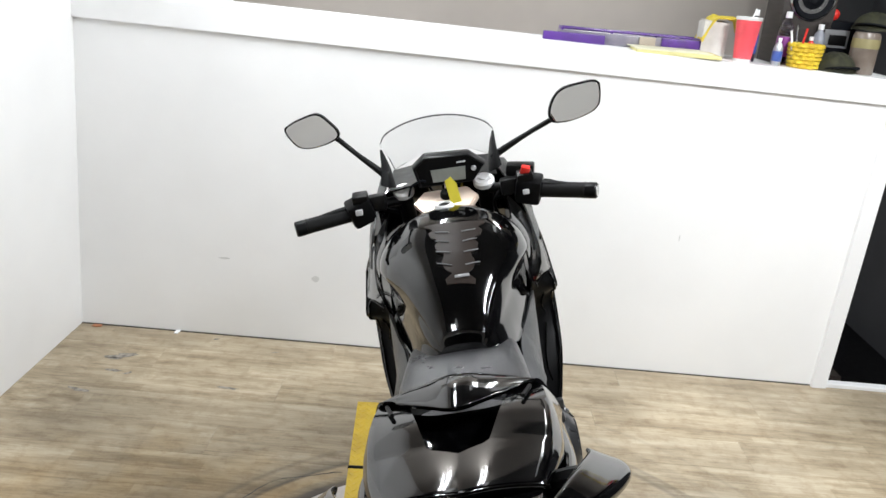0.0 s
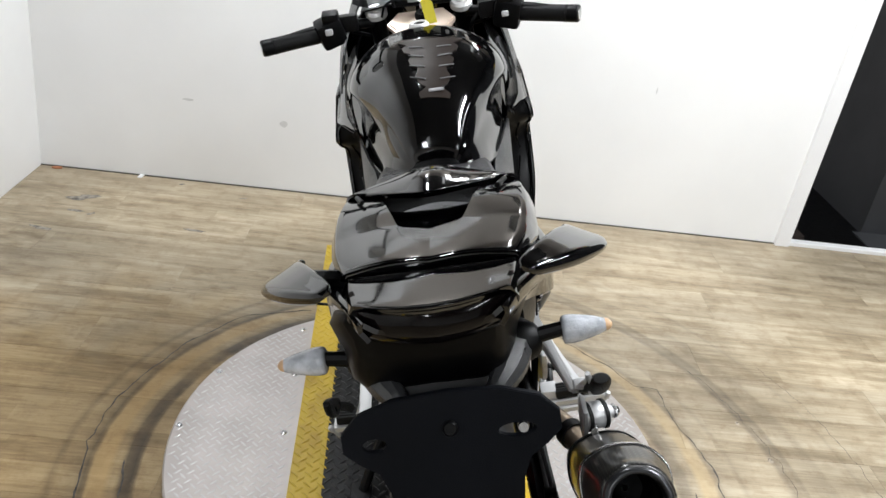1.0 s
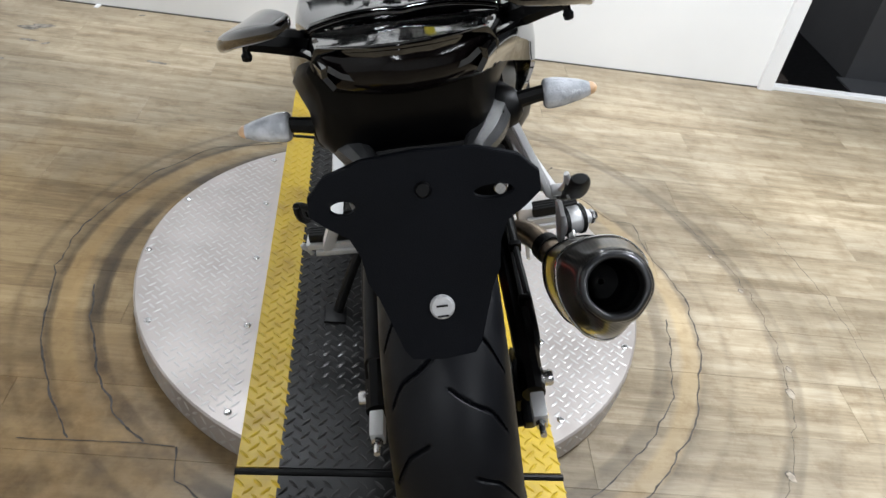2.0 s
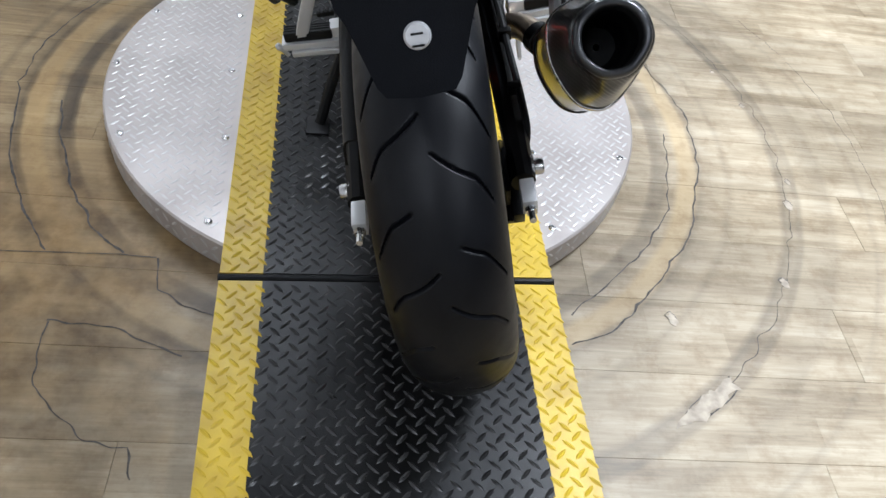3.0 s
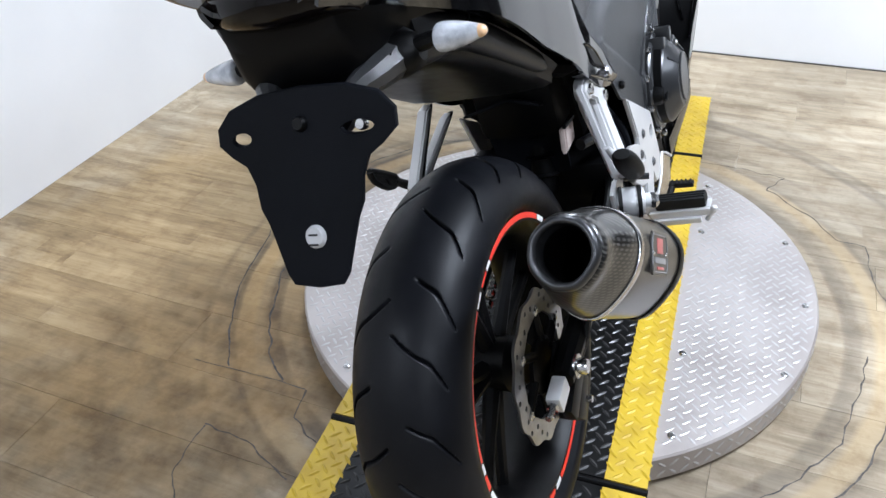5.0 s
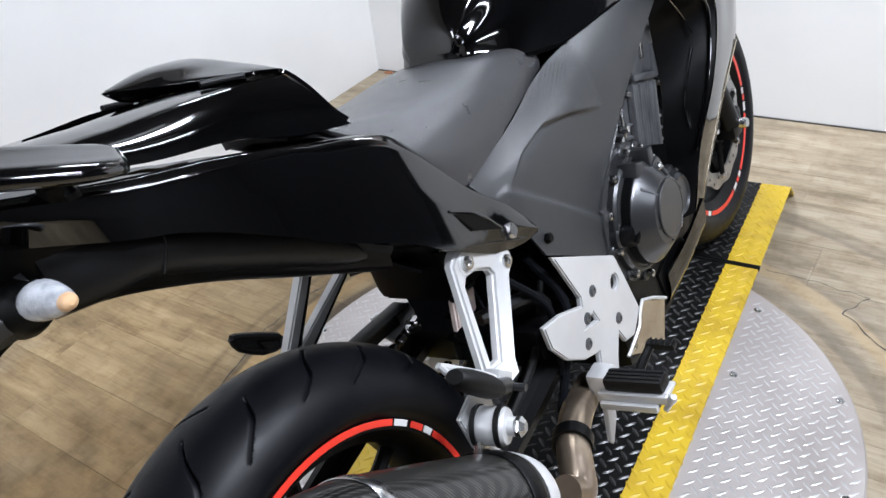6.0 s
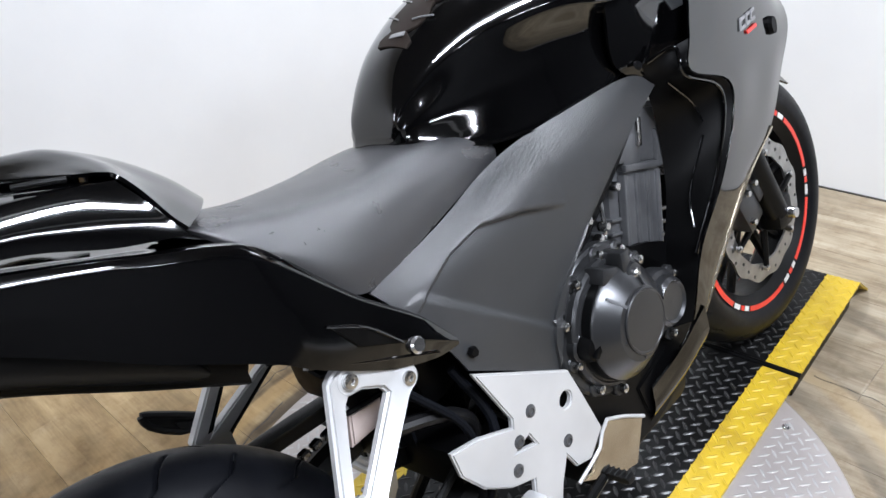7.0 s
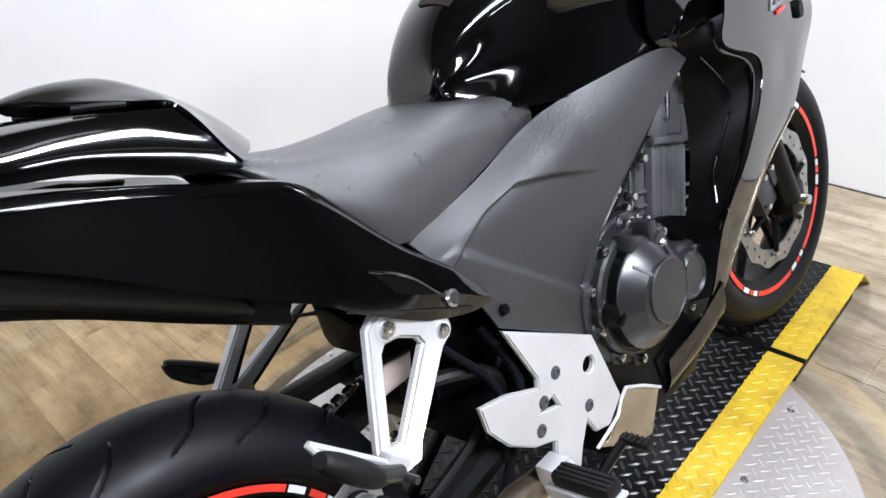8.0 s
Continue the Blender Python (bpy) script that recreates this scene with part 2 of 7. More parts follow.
SEATMAT = material("black_seat_vinyl", (0.037, 0.037, 0.039), 0.30, color2=(0.028, 0.028, 0.030), scale=7, bump=0.4, bump_scale=1100, rough_var=0.08, specular=0.9)
RUBBER = material("tyre_rubber", (0.0044, 0.0048, 0.0064), 0.44, color2=(0.0025, 0.0028, 0.0040), scale=16, bump=0.09, bump_scale=400, rough_var=0.14, specular=0.17)
GRIPMAT = material("black_grip_rubber", (0.004, 0.004, 0.004), 0.55, bump=0.3, bump_scale=900, specular=0.25)
ALU = material("silver_painted_aluminium", (0.60, 0.60, 0.602), 0.36, metal=0.35, color2=(0.53, 0.53, 0.532), scale=8, rough_var=0.08, bump=0.05, bump_scale=800)
STEEL = material("bright_steel", (0.58, 0.575, 0.57), 0.25, metal=1.0, color2=(0.45, 0.45, 0.45), scale=30, rough_var=0.08)
BRIGHT = material("pale_anodised_aluminium", (0.74, 0.735, 0.73), 0.34, metal=0.25, color2=(0.66, 0.655, 0.65), scale=20, rough_var=0.08)
DISC = material("brake_disc_steel", (0.36, 0.355, 0.345), 0.33, metal=0.9, color2=(0.28, 0.275, 0.265), scale=40, stretch=(1, 1, 1), rough_var=0.1)
ENGINE = material("dark_grey_engine_paint", (0.060, 0.061, 0.064), 0.30, metal=0.7, color2=(0.050, 0.051, 0.053), scale=5, bump=0.02, bump_scale=600, rough_var=0.03)
ENGINE_BLACK = material("black_engine_paint", (0.0016, 0.0016, 0.0018), 0.42, color2=(0.001, 0.001, 0.0012), scale=15, rough_var=0.08, specular=0.14)
CARBON = carbon_weave("carbon_weave", 120.0, (0.010, 0.0097, 0.0088), (0.044, 0.042, 0.038), (0.6, -0.75), 0.2)
CARBON_CAP = carbon_weave("carbon_twill_cap", 75.0, (0.006, 0.0058, 0.0055), (0.052, 0.050, 0.046), (0.55, -0.80), 0.35)
TITAN = material("heat_stained_pipe", (0.42, 0.34, 0.25), 0.32, metal=0.9, color2=(0.28, 0.22, 0.17), scale=22, rough_var=0.1)
RED = material("red_rim_tape", (0.72, 0.045, 0.025), 0.35, color2=(0.62, 0.035, 0.02), scale=40)
REDPLASTIC = material("red_plastic", (0.75, 0.03, 0.02), 0.35)
TAPEWHITE = material("white_rim_tape", (0.75, 0.75, 0.74), 0.35)
PEACH = material("bronze_grey_clamp", (0.62, 0.50, 0.41), 0.32, metal=0.5, color2=(0.56, 0.45, 0.37), scale=10)
YELLOWTAG = material("yellow_key_tag", (0.65, 0.55, 0.02), 0.45)
LENS = material("frosted_clear_lens", (0.60, 0.62, 0.66), 0.22, color2=(0.36, 0.38, 0.41), scale=70, bump=0.5, bump_scale=240, coat=0.6)
AMBER = material("amber_bulb", (0.72, 0.46, 0.26), 0.3)
TAILLENS = material("smoked_tail_lens", (0.004, 0.003, 0.003), 0.10, specular=0.2)
SCREEN = glass("clear_windscreen", (0.975, 0.98, 0.985), 0.01, 1.12)
MIRROR = material("mirror_glass", (0.85, 0.85, 0.84), 0.02, metal=1.0, color2=(0.84, 0.84, 0.83))
LCD = material("grey_display", (0.24, 0.25, 0.23), 0.25, color2=(0.21, 0.22, 0.20), scale=30, coat=0.5)
GREYFILM = material("pale_grey_print", (0.55, 0.55, 0.56), 0.4)
PLATEFILM = material("brushed_badge_plate", (0.085, 0.080, 0.076), 0.32, metal=0.5, color2=(0.06, 0.058, 0.056), scale=60)
MARKGREY = material("dim_grey_print", (0.22, 0.22, 0.225), 0.35)
# warm tint stands for the yellow floor mirrored in bright metal
WARM_STEEL = material("warm_polished_metal", (0.56, 0.50, 0.40), 0.24, metal=0.9, color2=(0.42, 0.36, 0.27), scale=18)
RAILMAT = material("dark_grey_satin_plastic", (0.0050, 0.0050, 0.0055), 0.36, color2=(0.0038, 0.0038, 0.0042), scale=8, bump=0.1, bump_scale=900, rough_var=0.05, specular=0.35)
HEADGREY = material("mid_grey_engine_casting", (0.150, 0.152, 0.158), 0.34, metal=0.6, color2=(0.10, 0.102, 0.107), scale=20, bump=0.1, bump_scale=500, rough_var=0.06)
DULLRED = material("faded_red_print", (0.44, 0.13, 0.12), 0.4)
PADMAT = material("clear_grey_tank_pad", (0.026, 0.020, 0.017), 0.45, specular=0.07)
BLACKMAT = material("black_tread_plate", (0.0026, 0.0026, 0.0028), 0.38, color2=(0.0065, 0.0063, 0.0061), scale=9, rough_var=0.10, bump=0.15, bump_scale=260, specular=0.20)
YELLOW = material("yellow_floor_paint", (0.57, 0.39, 0.018), 0.46, color2=(0.42, 0.275, 0.016), scale=14, rough_var=0.08, bump=0.15, bump_scale=300, spread=(0.3, 0.55))
TREAD = material("bare_aluminium_tread_plate", (0.47, 0.432, 0.408), 0.42, metal=0.4, color2=(0.34, 0.305, 0.283), scale=5, rough_var=0.10, spread=(0.3, 0.62))
TREADBAR = material("rubbed_aluminium_tread", (0.50, 0.49, 0.48), 0.34, metal=0.45, color2=(0.44, 0.43, 0.42), scale=12, rough_var=0.08)
BLACKBAR = material("rubbed_black_tread", (0.008, 0.008, 0.008), 0.30, color2=(0.026, 0.0255, 0.025), scale=9, rough_var=0.08, specular=0.40)
TUBE = glowing("fluorescent_tube", (1.0, 0.97, 0.92), 5.0)


# ---- mesh tools ----
def part(name, bm, mat, parent=None, label="", sharp=35, smooth=True):
    """Links a bmesh as one mesh object under a thing or a part."""
    bmesh.ops.recalc_face_normals(bm, faces=bm.faces[:])
    me = bpy.data.meshes.new(name)
    bm.to_mesh(me)
    bm.free()
    me.materials.append(mat)
    if smooth:
        me.polygons.foreach_set("use_smooth", [True] * len(me.polygons))
        me.set_sharp_from_angle(angle=radians(sharp))
    ob = new(name, me)
    ob.parent = parent
    if label:
        ob["label"] = label
    return ob


def thing(name, label, category, group="", at=None):
    ob = new(name)
    ob.empty_display_size = 0.05
    if at is not None:
        ob.matrix_world = at
    return tagged(ob, label, category, group)


def catmull(points, steps, closed=False):
    """A smooth line through the points."""
    p = [Vector(q) for q in points]
    if len(p) == 2 and not closed:
        return [p[0].lerp(p[1], i / steps) for i in range(steps + 1)]
    n, out = len(p), []
    for i in range(n if closed else n - 1):
        if closed:
            a, b, c, d = p[i - 1], p[i], p[(i + 1) % n], p[(i + 2) % n]
        else:
            b, c = p[i], p[i + 1]
            a, d = (p[i - 1] if i else b * 2 - c), (p[i + 2] if i + 2 < n else c * 2 - b)
        for k in range(steps):
            t = k / steps
            out.append(0.5 * (2 * b + (c - a) * t + (2 * a - 5 * b + 4 * c - d) * t * t + (3 * b - a - 3 * c + d) * t ** 3))
    if not closed:
        out.append(p[-1])
    return out


def grid_mesh(rows, closed=False, caps=False):
    bm = bmesh.new()
    vs = [[bm.verts.new(q) for q in row] for row in rows]
    n = len(rows[0])
    for a, b in zip(vs, vs[1:]):
        for i in range(n if closed else n - 1):
            j = (i + 1) % n
            bm.faces.new((a[i], a[j], b[j], b[i]))
    if caps:
        bm.faces.new(vs[0])
        bm.faces.new(vs[-1][::-1])
    return bm


def skin(rows, nu=5, nv=5, thick=0.004, warp=None, flip=False):
    """A smooth curved sheet through a net of points, with thickness."""
    lines = [catmull(r, nu) for r in rows]
    cols = [catmull([l[i] for l in lines], nv) for i in range(len(lines[0]))]
    net = [[c[k].copy() for c in cols] for k in range(len(cols[0]))]
    if warp:
        net = [[warp(q) for q in r] for r in net]
    if flip:
        net = [[Vector((-q.x, q.y, q.z)) for q in r] for r in net]
    if not thick:
        return grid_mesh(net)
    return thickened(net, thick)


def creased(row, cut=0.10):
    """A line with its inner corners just rounded off."""
    p = [Vector(q) for q in row]
    out = [p[0]]
    for a, b, c in zip(p, p[1:], p[2:]):
        u, w = b.lerp(a, cut), b.lerp(c, cut)
        out += [u, (u + w) * 0.25 + b * 0.5, w]
    return out + [p[-1]]


def facet_skin(rows, nv=6, thick=0.005, cut=0.10):
    """A sheet smooth along its length with crisp creases across it."""
    lines = [creased(r, cut) for r in rows]
    cols = [catmull([l[i] for l in lines], nv) for i in range(len(lines[0]))]
    return thickened([[c[k].copy() for c in cols] for k in range(len(cols[0]))], thick)


def thickened(net, thick):
    """A sheet and its offset copy, joined round the rim."""
    n, m = len(net), len(net[0])
    back = []
    for i in range(n):
        row = []
        for j in range(m):
            du = net[i][min(j + 1, m - 1)] - net[i][max(j - 1, 0)]
            dv = net[min(i + 1, n - 1)][j] - net[max(i - 1, 0)][j]
            nrm = du.cross(dv)
            if nrm.length < 1e-9:
                nrm = Vector((0, 0, 1))
            nrm.normalize()
            row.append(nrm)
        back.append(row)
    side = back[n // 2][m // 2]
    away = net[n // 2][m // 2] - Vector((0, net[n // 2][m // 2].y, 0.62))
    sign = -1 if side.dot(away) > 0 else 1
    rear = [[net[i][j] + back[i][j] * thick * sign for j in range(m)] for i in range(n)]
    bm = bmesh.new()
    fv = [[bm.verts.new(q) for q in r] for r in net]
    bv = [[bm.verts.new(q) for q in r] for r in rear]
    for i in range(n - 1):
        for j in range(m - 1):
            bm.faces.new((fv[i][j], fv[i][j + 1], fv[i + 1][j + 1], fv[i + 1][j]))
            bm.faces.new((bv[i][j], bv[i + 1][j], bv[i + 1][j + 1], bv[i][j + 1]))
    for i in range(n - 1):
        for j in (0, m - 1):
            bm.faces.new((fv[i][j], fv[i + 1][j], bv[i + 1][j], bv[i][j]))
    for j in range(m - 1):
        for i in (0, n - 1):
            bm.faces.new((fv[i][j], bv[i][j], bv[i][j + 1], fv[i][j + 1]))
    return bm


def loft(rings, steps=5, ring_steps=4, closed=True, caps=True):
    """A body through rings of points, smooth both ways."""
    rings = [catmull(r, ring_steps, closed) for r in rings]
    cols = [catmull([r[i] for r in rings], steps) for i in range(len(rings[0]))]
    return grid_mesh([[c[k] for c in cols] for k in range(len(cols[0]))], closed, caps)


def tube(points, r, segs=10, steps=5, ends=True):
    """A round bar along a smooth line; r may be a list."""
    line = catmull(points, steps)
    rr = [r] * len(line) if isinstance(r, (int, float)) else [float(np.interp(i / (len(line) - 1), np.linspace(0, 1, len(r)), r)) for i in range(len(line))]
    rows, side = [], None
    for i, q in enumerate(line):
        d = (line[min(i + 1, len(line) - 1)] - line[max(i - 1, 0)]).normalized()
        side = d.orthogonal().normalized() if side is None else (side - d * side.dot(d)).normalized()
        up = d.cross(side)
        rows.append([q + (side * math.cos(a) + up * math.sin(a)) * rr[i] for a in (2 * math.pi * k / segs for k in range(segs))])
    return grid_mesh(rows, True, ends)


def lathe(profile, center, axis=(1, 0, 0), segs=48, closed=False):
    """Turns (radius, height) pairs round an axis through the centre."""
    ax = Vector(axis).normalized()
    a = ax.orthogonal().normalized()
    b = ax.cross(a)
    c = Vector(center)
    rows = [[c + ax * h + (a * math.cos(t) + b * math.sin(t)) * max(r, 1e-4) for t in (2 * math.pi * k / segs for k in range(segs))] for r, h in profile]
    if closed:
        rows.append(rows[0])
    bm = grid_mesh(rows, True, not closed)
    if closed:
        bmesh.ops.remove_doubles(bm, verts=bm.verts[:], dist=1e-5)
    return bm


def box(size, at=(0, 0, 0), turn=(0, 0, 0), bevel=0.004, segs=2):
    bm = bmesh.new()
    m = pose(*at, *turn) @ Matrix.Diagonal((*size, 1))
    bmesh.ops.create_cube(bm, size=1.0, matrix=m)
    if bevel:
        bmesh.ops.bevel(bm, geom=bm.edges[:], offset=min(bevel, min(size) * 0.45), segments=segs, affect="EDGES", profile=0.6)
    return bm


def prism(outline, lo, hi, axis="x", holes=(), bevel=0.0, smooth_steps=0):
    """A flat plate of the outline (two coordinates) from lo to hi along the axis, with holes: round (a, b, radius, stretch along a) or a list of corners."""
    if smooth_steps:
        outline = [(q.x, q.y) for q in catmull([(a, b, 0) for a, b in outline], smooth_steps, True)]

    def place(a, b, h):
        return {"x": (h, a, b), "y": (a, h, b), "z": (a, b, h)}[axis]

    bm = bmesh.new()
    loops = [outline]
    for h in holes:
        if isinstance(h, list):
            loops.append(h)
            continue
        a, b, r, wide = (*h, 1.0)[:4]
        loops.append([(a + r * wide * math.cos(t), b + r * math.sin(t)) for t in (2 * math.pi * k / 14 for k in range(14))])
    edges = []
    for loop in loops:
        vs = [bm.verts.new(place(a, b, lo)) for a, b in loop]
        edges += [bm.edges.new((vs[i], vs[(i + 1) % len(vs)])) for i in range(len(vs))]
    bmesh.ops.triangle_fill(bm, edges=edges, use_beauty=True, use_dissolve=False)
    faces = bm.faces[:]
    ext = bmesh.ops.extrude_face_region(bm, geom=faces)
    up = Vector(place(0, 0, 1)) * (hi - lo)
    bmesh.ops.translate(bm, verts=[g for g in ext["geom"] if isinstance(g, bmesh.types.BMVert)], vec=up)
    bmesh.ops.recalc_face_normals(bm, faces=bm.faces[:])
    if bevel:
        rim = [e for e in bm.edges if len(e.link_faces) == 2 and e.calc_face_angle(0) > 1.0 and abs(((e.verts[0].co - e.verts[1].co).normalized()).dot(Vector(place(0, 0, 1)))) < 0.5]
        bmesh.ops.bevel(bm, geom=rim, offset=bevel, segments=2, affect="EDGES")
    return bm


def join(*bms):
    out = bmesh.new()
    for b in bms:
        me = bpy.data.meshes.new("tmp")
        b.to_mesh(me)
        b.free()
        out.from_mesh(me)
        bpy.data.meshes.remove(me)
    return out


def moved(bm, m):
    bmesh.ops.transform(bm, matrix=m, verts=bm.verts[:])
    return bm


def lozenges(places, length, width, height, z):
    """Raised bars of tread plate, from (x, y, angle)."""
    verts, faces = [], []
    for x, y, a in places:
        c, s, k = math.cos(a), math.sin(a), len(verts)
        for px, py, pz in ((-.5, 0, 0), (-.22, -.5, 0), (.22, -.5, 0), (.5, 0, 0), (.22, .5, 0), (-.22, .5, 0), (-.24, 0, 1), (.24, 0, 1)):
            lx, ly = px * length, py * width
            verts.append((x + lx * c - ly * s, y + lx * s + ly * c, z + pz * height))
        faces += [(k, k + 1, k + 6), (k + 1, k + 2, k + 7, k + 6), (k + 2, k + 3, k + 7), (k + 3, k + 4, k + 7), (k + 4, k + 5, k + 6, k + 7), (k + 5, k, k + 6)]
    return verts, faces


def raw_part(name, verts, faces, mat, parent, label="", kind="", smooth=True):
    me = bpy.data.meshes.new(name)
    me.from_pydata(verts, [], faces)
    me.materials.append(mat)
    if smooth:
        me.polygons.foreach_set("use_smooth", [True] * len(me.polygons))
        me.set_sharp_from_angle(angle=radians(50))
    ob = new(name, me)
    ob.parent = parent
    return tagged(ob, label, "", "", kind)


# ---- the room ----
def wall(name, u0, u1, v0, v1, z0, z1, mat, label, bevel=0.0):
    """A straight block of the room between two corners of the plan."""
    bm = box((u1 - u0, v1 - v0, z1 - z0), ((u0 + u1) / 2, (v0 + v1) / 2, (z0 + z1) / 2), bevel=bevel)
    flip = Matrix(((U.x, V.x, 0, CORNER.x), (U.y, V.y, 0, CORNER.y), (0, 0, 1, 0), (0, 0, 0, 1)))
    ob = part(name, moved(bm, flip), mat, smooth=False)
    return tagged(ob, label, "wall", "", "structure")


WALL_END = 3.268
LEAN = 0.045


def half_top(u):
    """The ledge falls a little towards its open end."""
    return 1.397 - 0.0225 * u


def sloped(name, u0, u1, v0, v1, low, mat, label):
    """A block under the ledge line; low: its height, or None down to the floor."""
    rows = []
    for u in (u0, u1):
        t, lean = half_top(u), LEAN - 0.03 * u / WALL_END
        z = 0.0 if low is None else t - low
        rows.append([room(u + z * lean, v0, z), room(u + z * lean, v1, z), room(u + t * lean, v1, t), room(u + t * lean, v0, t)])
    return tagged(part(name, grid_mesh(rows, True, True), mat, smooth=False), label, "wall", "", "structure")


sloped("wall_half", 0, WALL_END - 0.062, -0.42, 0, None, WHITE, "white painted half wall with a broad ledge, scuffed near the floor")
sloped("trim_post", WALL_END - 0.062, WALL_END, -0.42, 0.022, None, TRIM, "white wooden end post of the half wall")
sloped("trim_band", 0, WALL_END - 0.062, 0, 0.015, 0.096, TRIM, "white wooden band along the top of the half wall")
left = wall("wall_left", -0.12, 0, -2.3, 6.0, 0, CEILING, WHITE, "plain white painted panel wall, leaning in slightly")
for vert in left.data.vertices:
    vert.co += U * (vert.co.z * LEAN)
wall("wall_far", 0, 5.4, -2.3, -2.18, 0, CEILING, BEIGE, "beige painted wall behind the ledge")
wall("wall_near", -0.12, 5.4, 6.0, 6.12, 0, CEILING, WHITE, "plain white painted wall")
wall("wall_right", 5.4, 5.52, -2.3, 6.12, 0, CEILING, CHARCOAL, "charcoal painted wall across the room")
wall("wall_dark", 3.71, 5.4, -2.18, -0.21, 0, CEILING, CHARCOAL, "charcoal painted wall beside the passage")
# assumed wall, keeps the bright beige wall from showing in the passage
wall("wall_passage", WALL_END, 3.71, -1.42, -1.30, 0, CEILING, CHARCOAL, "charcoal wall added to close off the passage")
wall("trim_board", WALL_END + 0.03, WALL_END + 0.10, -0.60, -0.06, 0.003, 0.022, DARKBROWN, "dark brown board on the passage floor")
wall("threshold", WALL_END, 5.4, -0.03, 0.012, 0, 0.018, TRIM, "white threshold strip on the floor", 0.003)
wall("floor_dark", WALL_END, 3.72, -1.32, -0.03, -0.02, 0.003, ENGINE_BLACK, "plain black floor of the passage")
wall("ceiling", -0.12, 5.52, -2.3, 6.12, CEILING, CEILING + 0.08, CEIL, "dark painted ceiling")
wall("subfloor", -0.12, 5.52, -2.3, 6.12, -0.09, -0.012, BARE, "grey subfloor under the vinyl planks")
# dark line of the floor joint, laid on as a thin strip
wall("trim_gap", 0.0, WALL_END, 0.0005, 0.006, 0.0, 0.004, CRACK, "thin dark strip along the foot of the half wall")
wall("floor_mat", 3.67, 5.4, -0.21, -0.03, 0.003, 0.010, CHARCOAL, "dark grey floor strip before the charcoal wall")


# scuffs on the half wall
for u, z, w, h in ((0.63, 0.36, 0.05, 0.010), (1.02, 0.30, 0.035, 0.030), (2.52, 0.62, 0.006, 0.03)):
    bm = prism([(u - w / 2, z), (u, z + h / 2), (u + w / 2, z + h * 0.1), (u + w * 0.1, z - h / 2)], 0.0006, 0.0012, "y", smooth_steps=3)
    flip = Matrix(((U.x, V.x, 0, CORNER.x), (U.y, V.y, 0, CORNER.y), (0, 0, 1, 0), (0, 0, 0, 1)))
    tagged(part("wall_scuff", moved(bm, flip), material("scuff_grey", (0.68, 0.68, 0.67), 0.6)), "faint grey scuff on the white wall", "scuff", "", "structure")


def ceiling_fixture(at):
    ob = thing("ceiling_light", "unseen long white hanging ceiling fixture with two lit tubes", "ceiling light", "ceiling lights", at)
    part("housing", box((0.20, 1.25, 0.04), (0, 0, -HANG - 0.04), bevel=0.006), TRIM, ob)
    part("canopy", box((0.12, 1.15, 0.02), (0, 0, -0.01), bevel=0.004), TRIM, ob)
    for y in (-0.5, 0.5):
        part("hanging_rod", tube([(0, y, -0.01), (0, y, -HANG - 0.03)], 0.006, 8, 1), TRIM, ob)
    for x in (-0.055, 0.055):
        part("tube", tube([(x, -0.6, -HANG - 0.072), (x, 0.6, -HANG - 0.072)], 0.011, 10, 2), TUBE, ob, "lit white tube")
    return ob


first = ceiling_fixture(Matrix.Translation(room(FIXTURES[0][0], FIXTURES[0][1], CEILING)) @ ROOM_TURN)
for u, v, watts, up in FIXTURES[1:]:
    copy_thing(first, Matrix.Translation(room(u, v, CEILING)) @ ROOM_TURN)

# ---- turntable and lane ----
HUB = Vector((-0.055, 0.668, 0.0))
DISC_R, DISC_Z = 0.615, 0.075
LANE_L, LANE_R, STRIP = -0.366, 0.255, 0.077
LANE_Z = 0.081
GAP_NEAR, GAP_FAR = 0.057, 1.279
RAMP_NEAR, RAMP_FAR = -0.40, 1.675
turntable = thing("turntable", "round aluminium tread-plate turntable with a black and yellow lane", "turntable")
part("disc", lathe([(0.0, DISC_Z), (DISC_R - 0.004, DISC_Z), (DISC_R, DISC_Z - 0.004), (DISC_R, 0.012), (DISC_R - 0.01, 0.004), (0.0, 0.004)], HUB, (0, 0, 1), 128), TREAD, turntable)


def tread_places(test, pitch, origin=(0.0, 0.0)):
    """Places of tread bars: a chequered lattice set at 45 degrees, each bar square to its neighbours."""
    out = []
    n = int(2.6 / pitch)
    k = pitch * math.sqrt(0.5)
    for i in range(-n, n):
        for j in range(-n, n):
            x, y = origin[0] + (i - j) * k, origin[1] + (i + j) * k
            if test(x, y):
                out.append((x + random.uniform(-1, 1) * 0.0006, y + random.uniform(-1, 1) * 0.0006, math.pi / 4 if (i + j) % 2 else -math.pi / 4))
    return out


def on_disc(x, y):
    return (x - HUB.x) ** 2 + (y - HUB.y) ** 2 < (DISC_R - 0.016) ** 2 and not LANE_L - 0.014 < x < LANE_R + 0.014


v, f = lozenges(tread_places(on_disc, 0.0205, origin=(HUB.x, HUB.y)), 0.0245, 0.0056, 0.0013, DISC_Z)
raw_part("tread_pattern", v, f, TREADBAR, turntable, "raised bars of aluminium tread plate", "stuff")
